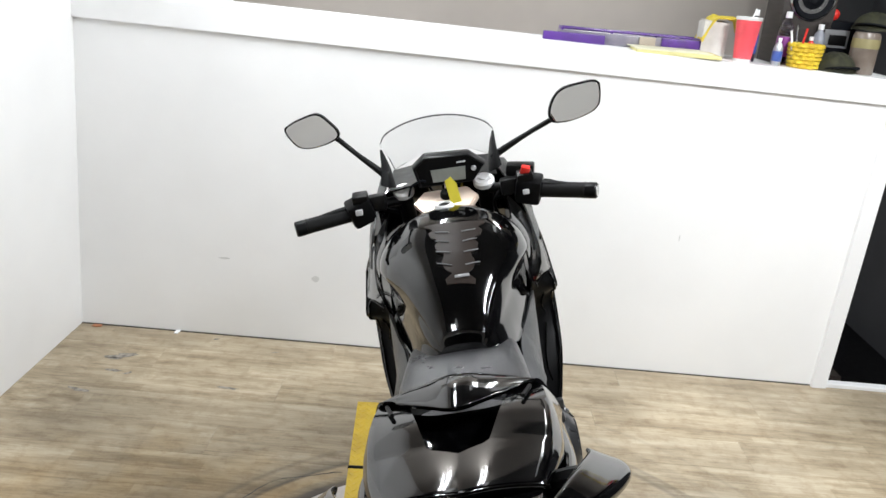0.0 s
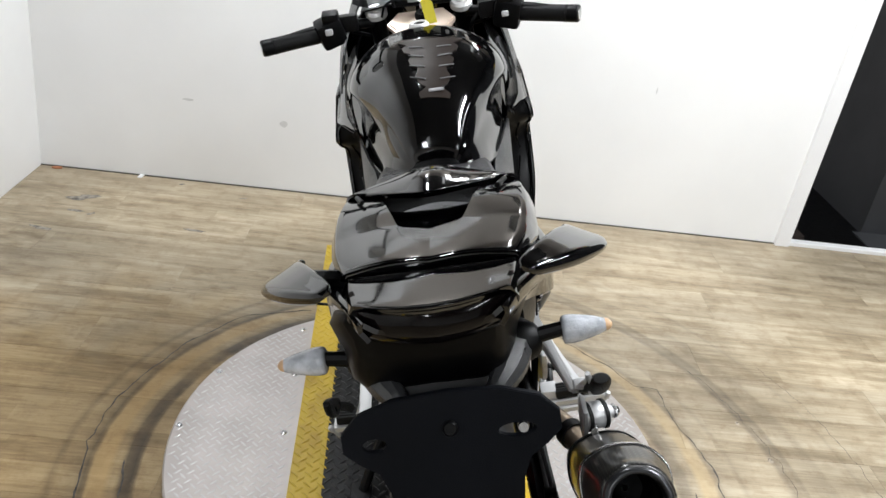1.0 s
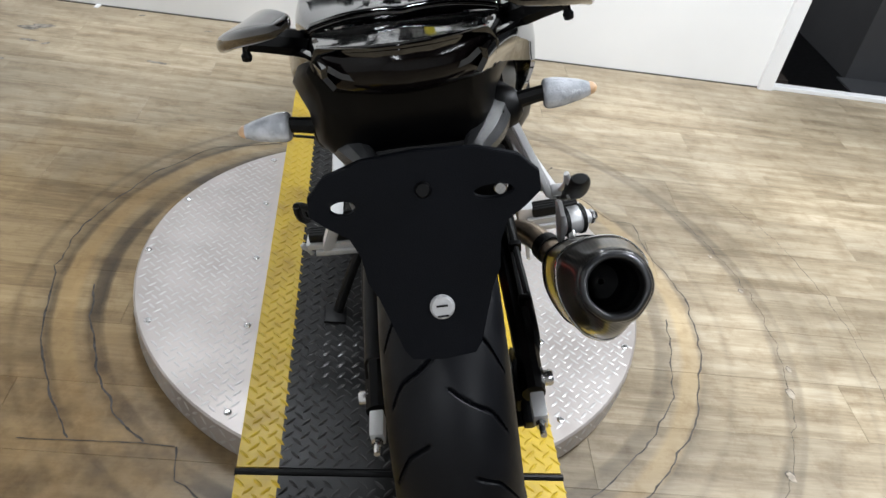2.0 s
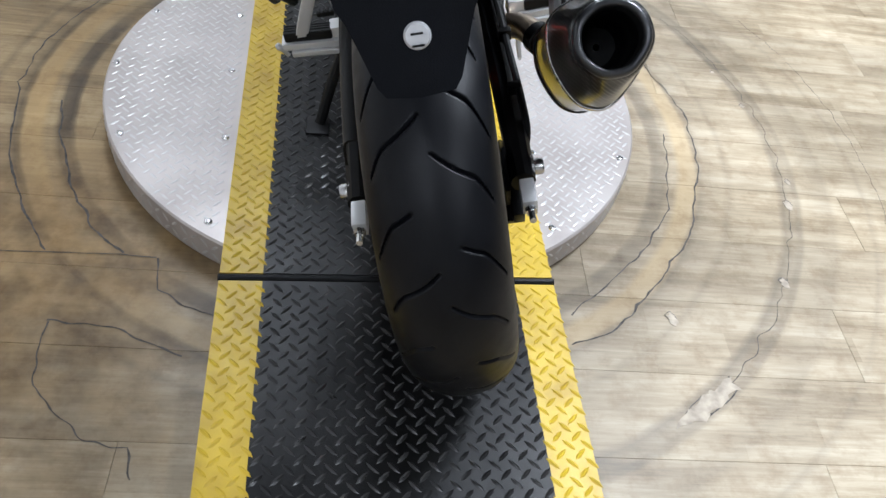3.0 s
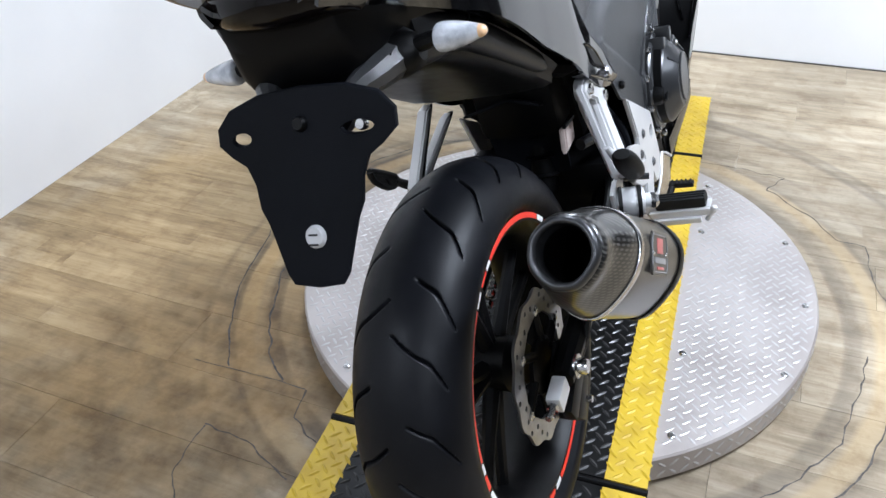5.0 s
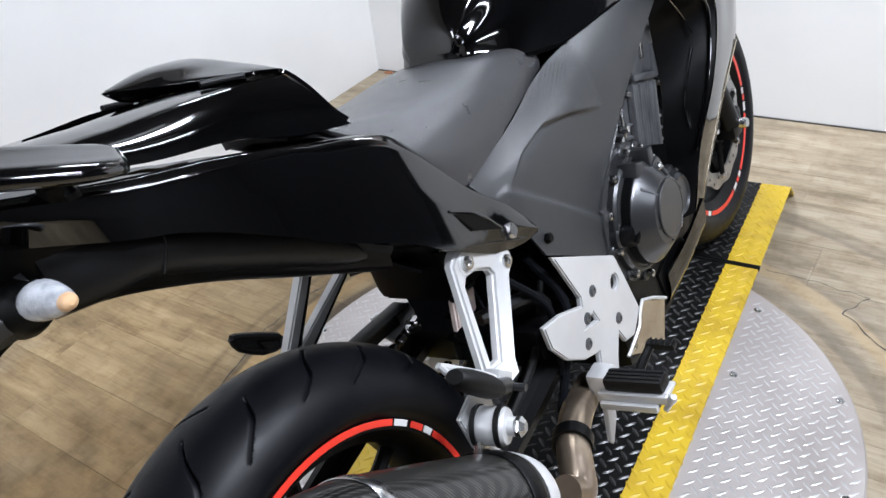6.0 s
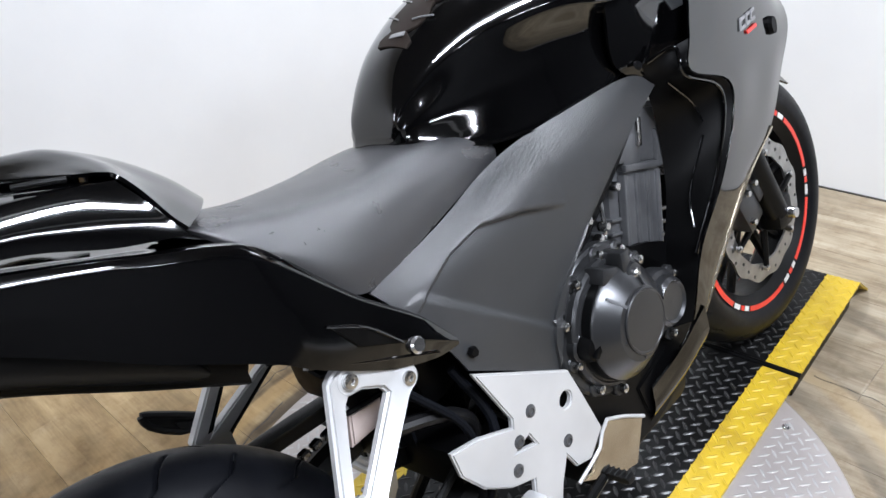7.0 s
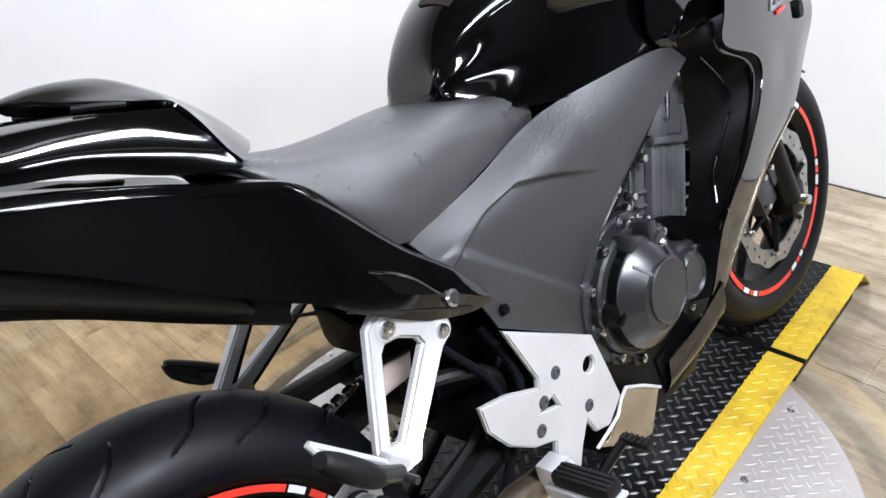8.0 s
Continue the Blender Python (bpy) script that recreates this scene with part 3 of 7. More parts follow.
# bars on the rim
v, f = [], []
for k in range(150):
    a = 2 * math.pi * k / 150
    for row in range(2):
        lv, lf = lozenges([(0, 0, math.pi / 4 if (k + row) % 2 else -math.pi / 4)], 0.026, 0.0065, 0.0016, 0)
        m = Matrix.Translation(HUB + Vector((math.cos(a), math.sin(a), 0)) * DISC_R + Vector((0, 0, 0.026 + 0.027 * row))) @ Matrix.Rotation(a, 4, "Z") @ Matrix.Rotation(math.pi / 2, 4, "Y")
        k0 = len(v)
        v += [tuple(m @ Vector(q)) for q in lv]
        f += [tuple(i + k0 for i in q) for q in lf]
raw_part("rim_tread_pattern", v, f, TREADBAR, turntable, "raised bars round the turntable's edge", "stuff")
bolt_bm = lathe([(0.0, 0.0045), (0.004, 0.0045), (0.0045, 0.003), (0.0075, 0.0022), (0.0085, 0.0), (0.0, -0.001)], (0, 0, 0), (0, 0, 1), 12)
bolt_ob = None
for x, y in ((-0.655, 0.693), (-0.605, 0.446), (-0.391, 0.445), (-0.400, 0.197), (-0.398, 0.684), (0.486, 0.432), (0.282, 0.437), (0.530, 0.668), (0.488, 0.903), (0.285, 0.90),
             (0.285, 1.125), (-0.398, 0.92), (-0.398, 1.14), (-0.60, 0.915), (0.283, 0.205)):
    if bolt_ob is None:
        bolt_ob = part("bolt", bolt_bm, STEEL, turntable)
        b = bolt_ob
    else:
        b = new("bolt", bolt_ob.data)
        b.parent = turntable
    b.location = (x, y, DISC_Z)


def lane_piece(parent, y0, y1, bend=None):
    """One length of the lane: a black tread plate with painted edges; bend: where it slopes to the floor, and to which end."""
    def height(y):
        if bend is None:
            return LANE_Z
        at, end = bend
        t = (y - at) / (end - at)
        return LANE_Z if t <= 0 else LANE_Z - t * (LANE_Z - 0.006)

    ys = sorted({y0, y1, *([bend[0]] if bend else [])})
    made = []
    for name, x0, x1, mat, lab in (("tread_plate", LANE_L + STRIP, LANE_R - STRIP, BLACKMAT, "worn black tread plate"), ("edge_strip", LANE_L, LANE_L + STRIP, YELLOW, "yellow painted edge"),
                                   ("edge_strip", LANE_R - STRIP, LANE_R, YELLOW, "yellow painted edge")):
        rows = []
        for y in ys:
            z = height(y)
            rows.append([(x0, y, z), (x1, y, z), (x1, y, z - 0.006), (x0, y, z - 0.006)])
        sheet = part(name, grid_mesh([[Vector(q) for q in r] for r in rows], True, True), mat, parent, lab, smooth=False)
        made.append(sheet)
        pts = tread_places(lambda x, y: x0 + 0.004 < x < x1 - 0.002 and y0 + 0.012 < y < y1 - 0.012, 0.0225, origin=(LANE_L + 0.010, 0.667))
        v, f = lozenges(pts, 0.0285, 0.0074, 0.0019 if mat is BLACKMAT else 0.0020, 0)
        v = [(x, y, z + height(y)) for x, y, z in v]
        raw_part("tread_pattern", v, f, BLACKBAR if mat is BLACKMAT else mat, sheet, "", "stuff")
    return made


lane_piece(turntable, GAP_NEAR + 0.009, GAP_FAR - 0.009)
for label, y0, y1, bend, y_gap in (("black lane ramp with yellow edges, under the rear wheel", RAMP_NEAR - 0.11, GAP_NEAR - 0.009, (RAMP_NEAR, RAMP_NEAR - 0.11), GAP_NEAR),
                                   ("black lane ramp with yellow edges, under the front wheel", GAP_FAR + 0.009, RAMP_FAR + 0.09, (RAMP_FAR, RAMP_FAR + 0.09), GAP_FAR)):
    ramp_ob = thing("ramp", label, "ramp", "lane ramps")
    lane_piece(ramp_ob, y0, y1, bend)
    flat0, flat1 = (bend[0], y1) if bend[0] < y1 - 0.2 and bend[1] < bend[0] else (y0, bend[0])
    part("support", box((LANE_R - LANE_L - 0.03, flat1 - flat0 - 0.01, LANE_Z - 0.012), ((LANE_L + LANE_R) / 2, (flat0 + flat1) / 2, (LANE_Z - 0.008) / 2), bevel=0.003), ENGINE_BLACK, ramp_ob, "black steel support")
    hinge = thing("hinge_rod", "black steel rod lying in the gap of the lane", "rod", "hinge rods")
    part("rod", tube([(LANE_L - 0.002, y_gap, LANE_Z - 0.003), (LANE_R + 0.002, y_gap, LANE_Z - 0.003)], 0.0072, 10, 4), ENGINE_BLACK, hinge)

# ---- things on the ledge ----
def on_ledge(u, v, dz=0.0, spin=0.0):
    return Matrix.Translation(room(u, v, half_top(u) + dz)) @ Matrix.Rotation(TURN + radians(spin), 4, "Z")


cup = thing("tumbler", "tall coral red insulated tumbler with a steel rim", "cup", at=on_ledge(2.66, -0.10))
part("body", lathe([(0.0, 0.012), (0.034, 0.012), (0.036, 0.03), (0.047, 0.155), (0.048, 0.158), (0.0, 0.158)], (0, 0, 0), (0, 0, 1), 32), material("coral_powder_coat", (0.88, 0.10, 0.125), 0.4), cup)
part("foot", lathe([(0.0, 0.0), (0.034, 0.0), (0.034, 0.013), (0.0, 0.013)], (0, 0, 0), (0, 0, 1), 32), BRIGHT, cup, "steel foot")
part("rim", lathe([(0.0485, 0.157), (0.050, 0.163), (0.049, 0.17), (0.0, 0.17)], (0, 0, 0), (0, 0, 1), 32), BRIGHT, cup, "bright steel rim")
part("straw", tube([(0.01, 0, 0.165), (0.022, 0, 0.20)], 0.003, 8, 2), TRIM, cup)

pad = thing("note_pad", "yellow legal pad lying on a stack of papers", "note pad", at=on_ledge(2.39, -0.09, spin=-4))
part("pad_block", box((0.32, 0.21, 0.014), (0, 0, 0.007), bevel=0.002), material("yellow_paper", (0.72, 0.66, 0.30), 0.7), pad)
part("sheet", box((0.29, 0.2, 0.004), (-0.02, 0.01, 0.0165), (0, 0, 5), bevel=0.001), material("cream_paper", (0.74, 0.71, 0.52), 0.7), pad)
part("note", box((0.05, 0.03, 0.003), (0.07, -0.02, 0.016), (0, 0, 14), bevel=0.001), REDPLASTIC, pad, "small red slip")

purple = thing("plastic_case", "clear flat case with purple things inside", "case", at=on_ledge(2.22, -0.26))
lavender = material("cloudy_lavender_plastic", (0.25, 0.235, 0.26), 0.3, color2=(0.16, 0.14, 0.20), scale=14)
violet = material("violet_plastic", (0.11, 0.035, 0.27), 0.35, color2=(0.06, 0.025, 0.14), scale=25)
part("tray", box((0.60, 0.10, 0.048), (0.03, 0.0, 0.024), bevel=0.005), lavender, purple)
for y in (-0.046, 0.046):
    part("rail", tube([(-0.265, y, 0.056), (0.02, y, 0.055), (0.325, y, 0.054)], 0.004, 8, 2), violet, purple, "thin violet rail")
for x in (-0.262, -0.06, 0.12, 0.322):
    part("rail_post", box((0.010, 0.096, 0.012), (x, 0, 0.053), bevel=0.002), violet, purple)
part("block", box((0.25, 0.030, 0.040), (-0.215, -0.070, 0.020), (0, 0, 2), bevel=0.005), material("purple_foam", (0.085, 0.022, 0.23), 0.5), purple, "bright purple block")
part("block", box((0.165, 0.03, 0.046), (0.225, -0.044, 0.026), (0, 0, 0), bevel=0.005), violet, purple, "dark purple block")
part("card", box((0.065, 0.010, 0.046), (0.085, -0.056, 0.023), (0, 0, 0), bevel=0.002), material("tan_card", (0.40, 0.34, 0.27), 0.6), purple, "tan card")

cloth = thing("cloth", "crumpled yellow cloth hanging over a box", "cloth", at=on_ledge(2.60, -0.24))
rows = []
for i in range(9):
    rows.append([(-0.08 + 0.16 * i / 8, -0.06 + 0.12 * j / 6, 0.15 + 0.02 * noise.noise((i * 0.6, j * 0.7, 3)) - 0.09 * max(0, abs(i - 4.5) - 2.4) / 2) for j in range(7)])
part("fabric", skin(rows, 3, 3, 0.006), material("yellow_fabric", (0.72, 0.58, 0.06), 0.8, color2=(0.58, 0.44, 0.04), bump=0.3), cloth)
carton = thing("carton", "small white cardboard carton", "box", at=on_ledge(2.57, -0.24))
part("body", box((0.10, 0.09, 0.135), (0, 0, 0.0675), bevel=0.003), material("white_card", (0.68, 0.66, 0.62), 0.7), carton)
part("flap", box((0.09, 0.085, 0.003), (0.0, 0.0, 0.137), (3, 2, 0), bevel=0.001), material("grey_card", (0.6, 0.58, 0.55), 0.7), carton)

basket = thing("basket", "woven yellow basket full of small things", "basket", at=on_ledge(2.90, -0.10))
straw = material("yellow_straw", (0.70, 0.52, 0.03), 0.6, color2=(0.55, 0.36, 0.02), scale=30, bump=0.3)
for k in range(6):
    z, r = 0.009 + 0.0155 * k, 0.048 + 0.002 * k
    ring = [((r + 0.005 * math.sin(a * 9 + k * math.pi)) * math.cos(a), (r + 0.005 * math.sin(a * 9 + k * math.pi)) * math.sin(a), z) for a in (2 * math.pi * i / 54 for i in range(55))]
    part("weave", tube(ring, 0.0092, 6, 1), straw, basket)
part("base", lathe([(0, 0.002), (0.046, 0.002), (0.046, 0.006), (0, 0.006)], (0, 0, 0), (0, 0, 1), 24), straw, basket)
for x, y, h, lean, mat in ((-0.03, 0.0, 0.14, 8, STEEL), (-0.045, 0.01, 0.12, 14, TRIM), (-0.015, -0.02, 0.13, -6, REDPLASTIC)):
    pen = thing("pen", "pen standing in the yellow basket", "pen", "pens", at=on_ledge(2.90 + x, -0.10 + y, 0.02))
    part("barrel", moved(tube([(0, 0, 0), (0, 0, h)], 0.0045, 8, 2), pose(0, 0, 0, 0, -lean, 0)), mat, pen)


def bottle(u, v, h, r, body, cap, label):
    ob = thing("bottle", label, "bottle", "bottles on the ledge", at=on_ledge(u, v))
    part("body", lathe([(0, 0), (r, 0), (r, h * 0.62), (r * 0.75, h * 0.76), (r * 0.36, h * 0.86), (r * 0.36, h * 0.9), (0, h * 0.9)], (0, 0, 0), (0, 0, 1), 20), body, ob)
    part("wrapper", lathe([(r + 0.001, h * 0.16), (r + 0.0015, h * 0.17), (r + 0.0015, h * 0.52), (r + 0.001, h * 0.53)], (0, 0, 0), (0, 0, 1), 20), cap, ob)
    part("cap", lathe([(r * 0.42, h * 0.88), (r * 0.42, h), (0, h)], (0, 0, 0), (0, 0, 1), 16), TRIM, ob)


PURPLE = material("magenta_label", (0.30, 0.05, 0.30), 0.35)
BLUE = material("blue_label", (0.05, 0.10, 0.35), 0.35)
bottle(2.845, -0.19, 0.205, 0.028, glass("clear_bottle", (0.9, 0.8, 0.95), 0.05), PURPLE, "clear bottle with a purple label")
bottle(2.71, -0.17, 0.20, 0.022, material("black_bottle", (0.02, 0.02, 0.03), 0.3), BLUE, "dark bottle with a blue label")
bottle(2.985, -0.2, 0.17, 0.026, material("grey_bottle", (0.25, 0.26, 0.30), 0.3), BLUE, "grey bottle with a blue label")
bottle(2.79, -0.09, 0.105, 0.018, material("silver_can", (0.45, 0.47, 0.5), 0.3, metal=0.6), BLUE, "small silver and blue spray bottle")
bottle(2.94, -0.16, 0.12, 0.02, REDPLASTIC, TRIM, "small red bottle with a white label")

speaker = thing("loudspeaker", "dark wooden loudspeaker with a round black cone", "loudspeaker", at=on_ledge(2.93, -0.31))
part("cabinet", box((0.21, 0.18, 0.38), (0, 0, 0.19), bevel=0.004), DARKBROWN, speaker)
part("cone", lathe([(0.0, 0.006), (0.02, 0.012), (0.05, 0.002), (0.07, 0.006), (0.078, 0.010), (0.082, 0.003), (0.082, -0.002)], (0.005, -0.091, 0.265), (0, -1, 0), 32), MATTE, speaker, "round black cone with a grey rim")
part("cone_rim", lathe([(0.080, 0.004), (0.084, 0.010), (0.090, 0.004), (0.090, 0.0)], (0.005, -0.091, 0.265), (0, -1, 0), 32), STEEL, speaker, "grey metal rim")

frame_ob = thing("picture_frame", "small dark standing picture frame with a blank picture", "frame", at=on_ledge(2.905, -0.185))
part("border", prism([(-0.032, 0), (0.032, 0), (0.032, 0.085), (-0.032, 0.085)], -0.005, 0.005, "y", bevel=0.002), MARKGREY, frame_ob)
part("picture", box((0.045, 0.012, 0.062), (0, 0, 0.0425), bevel=0.001), material("dark_print", (0.05, 0.05, 0.06), 0.3), frame_ob)


def cap_hat(u, v, dz, size, spin, label):
    ob = thing("cap", label, "cap", "caps on the ledge", at=on_ledge(u, v, dz, spin))
    rows = []
    for i in range(6):
        a = math.pi / 2 * i / 5
        rows.append([(size * math.cos(a) * math.cos(t) * (1 + 0.07 * math.sin(3 * t + i)), size * 0.9 * math.cos(a) * math.sin(t), size * 0.85 * math.sin(a) + 0.004 * math.sin(5 * t)) for t in (2 * math.pi * k / 12 for k in range(12))])
    rows[-1] = [(q[0] * 0.02, q[1] * 0.02, size * 0.85) for q in rows[-2]]
    part("crown", loft(rows, 3, 2), material("olive_cloth", (0.034, 0.034, 0.014), 0.85, color2=(0.014, 0.015, 0.008), scale=35, bump=0.4), ob)
    part("peak", moved(prism([(-size * 0.8, 0), (-size * 0.6, size * 0.75), (0, size), (size * 0.6, size * 0.75), (size * 0.8, 0), (0, size * 0.3)], 0, 0.006, "z", smooth_steps=3, bevel=0.001),
                      pose(0, -size * 0.2, 0.004, 14, 0, 180)), MATTE, ob, "black peak")


cap_hat(3.03, -0.11, 0.0, 0.088, 15, "olive green cap with a black peak lying on the ledge")
cap_hat(3.165, -0.15, 0.168, 0.082, -35, "olive green cap hung over a jar")
jar = thing("jar", "clear plastic jar with a pale band", "jar", at=on_ledge(3.135, -0.12))
part("body", lathe([(0, 0), (0.048, 0), (0.05, 0.004), (0.05, 0.145), (0.044, 0.16), (0, 0.16)], (0, 0, 0), (0, 0, 1), 28), material("cloudy_plastic", (0.20, 0.165, 0.135), 0.3, color2=(0.13, 0.10, 0.08), scale=14), jar)
part("band", lathe([(0.0505, 0.10), (0.0515, 0.101), (0.0515, 0.135), (0.0505, 0.136)], (0, 0, 0), (0, 0, 1), 28), material("straw_band", (0.30, 0.26, 0.12), 0.6), jar)
machine = thing("coffee_machine", "black and grey machine with a red ball knob", "machine", at=on_ledge(3.06, -0.28))
part("body", box((0.15, 0.12, 0.19), (0, 0, 0.095), bevel=0.008), MATTE, machine)
part("panel", box((0.10, 0.006, 0.07), (0.0, -0.062, 0.12), bevel=0.002), MARKGREY, machine, "pale grey panel")
part("window", box((0.07, 0.004, 0.04), (0.005, -0.066, 0.115), bevel=0.001), ENGINE_BLACK, machine)
part("knob", lathe([(0, 0.022), (0.012, 0.019), (0.021, 0.008), (0.022, 0), (0.019, -0.011), (0.008, -0.021), (0, -0.022)], (-0.01, -0.02, 0.212), (0, 0, 1), 20), REDPLASTIC, machine, "shiny red ball knob")

# bits on the floor along the wall
bit = tagged(part("floor_scrap", prism([(-0.02, -0.008), (0.0, -0.012), (0.022, -0.004), (0.018, 0.008), (-0.015, 0.009)], 0, 0.006, "z", bevel=0.001), material("orange_scrap", (0.42, 0.17, 0.08), 0.7)),
             "small orange scrap on the floor beside the wall", "scrap")
bit.location = room(0.075, 0.022, 0.001)
bit = tagged(part("floor_scrap", prism([(-0.012, -0.02), (0.004, -0.024), (0.012, 0.01), (0.0, 0.022), (-0.01, 0.016)], 0, 0.004, "z", bevel=0.001), TRIM),
             "small white scrap of trim on the floor beside the wall", "scrap")
bit.location = room(0.425, 0.012, 0.001)


# ---- the motorcycle: x to its right, y ahead, z up, from the foot of the rear wheel; it leans on its side stand ----
bike = thing("motorcycle", "black sport motorcycle leaning on its side stand on the lane", "motorcycle",
             at=Matrix.Translation((0.073, -0.01, 0.083)) @ Matrix.Rotation(radians(-1.6), 4, "Z") @ Matrix.Rotation(radians(-14.6), 4, "Y"))
REAR, FRONT = Vector((0, 0.0, 0.325)), Vector((0.010, 1.418, 0.299))
STEER = Matrix.Translation((0, 1.2, 0.85)) @ Matrix.Rotation(radians(-3.5), 4, Vector((0, -0.40, 0.92))) @ Matrix.Translation((0, -1.2, -0.85))


def off(y):
    """How far the tail's middle stands to the right of the wheels' plane."""
    return float(np.interp(y, [-0.25, 0.2, 0.8, 1.2], [0.013, 0.010, 0.004, 0.0]))


def mx(s, x, y):
    """The x of a paired part on the right (s = 1) or left (s = -1)."""
    return x if s > 0 else 2 * off(y) - x


def evened(rows):
    """Rows of points given for the right side's width, set about the tail's middle."""
    out = []
    for r in rows:
        w = max(abs(q[0]) for q in r)
        out.append([(off(q[1]) + q[0] * (w - off(q[1])) / w, q[1], q[2]) for q in r])
    return out


def tyre_mesh(c, radius, half, rim, segs, across, pitch, depth):
    """A tyre round the x axis with curved grooves pressed into its tread."""
    count = round(2 * math.pi * radius / pitch)
    rows = []
    for i in range(segs):
        t = 2 * math.pi * i / segs
        ring = []
        for j in range(across + 1):
            s = -1 + 2 * j / across
            x = half * math.sin(s * 1.45) / math.sin(1.45)
            r = radius - half * 1.02 * (1 - math.cos(s * 1.32))
            along = t / (2 * math.pi) * count
            ax = abs(x) / half
            cut = 0.0
            if ax < 0.94:
                shift = 0.0 if x > 0 else 0.5
                lead = 0.68 * ax + 2.0 * max(0.0, ax - 0.60) ** 1.5 + 0.03 * math.sin(ax * 6.0)
                ph = (along - lead + shift) % 2.0
                lo, hi = (0.03, 0.84) if ph < 1 else (0.30, 0.90)
                w = abs((ph % 1.0) - 0.5) * pitch
                wide = 0.0036 * (0.75 + 0.35 * ax)
                ends = min(1.0, max(0.0, (ax - lo) / 0.04), max(0.0, (hi - ax) / 0.04)) if lo < ax < hi else 0.0
                cut = depth * max(0.0, 1 - (w / wide) ** 2) * ends if w < wide else 0.0
            ring.append((x, r - cut, t))
        # side walls down to the rim
        xs, rs = ring[-1][0], ring[-1][1]
        side = [(xs * 0.995, rs - (rs - rim) * 0.3, t), (xs * 0.94, rs - (rs - rim) * 0.65, t), (xs * 0.83, rim + 0.004, t), (xs * 0.80, rim - 0.004, t)]
        ring = [(-x, r, t) for x, r, t in side[::-1]] + ring + side
        rows.append([Vector((c.x + x, c.y - r * math.sin(tt), c.z + r * math.cos(tt))) for x, r, tt in ring])
    rows.append(rows[0])
    bm = grid_mesh(rows)
    bmesh.ops.remove_doubles(bm, verts=[v for v in bm.verts], dist=1e-6)
    return bm


def arc_band(c, r0, r1, x, a0, a1, thick=0.0012, n=10):
    rows = []
    for i in range(n + 1):
        a = radians(a0 + (a1 - a0) * i / n)
        s, k = math.sin(a), math.cos(a)
        rows.append([Vector((c.x + xx, c.y - r * s, c.z + r * k)) for r, xx in ((r0, x), (r1, x), (r1, x + thick), (r0, x + thick))])
    return grid_mesh(rows, True, True)


def brake_disc(c, x, radius, inner, petals, holes=True):
    n = petals * 8
    outline = [(c.y + (radius + 0.0035 * math.sin(petals * 2 * math.pi * i / n)) * math.cos(2 * math.pi * i / n), c.z + (radius + 0.0035 * math.sin(petals * 2 * math.pi * i / n)) * math.sin(2 * math.pi * i / n)) for i in range(n)]
    spots = [(c.y, c.z, inner)]
    if holes:
        for k in range(30):
            a, r = 2 * math.pi * k / 30, inner + (radius - inner) * (0.3, 0.52, 0.74)[k % 3]
            spots.append((c.y + r * math.cos(a), c.z + r * math.sin(a), 0.0042))
    return prism(outline, x - 0.0022, x + 0.0022, "x", spots)


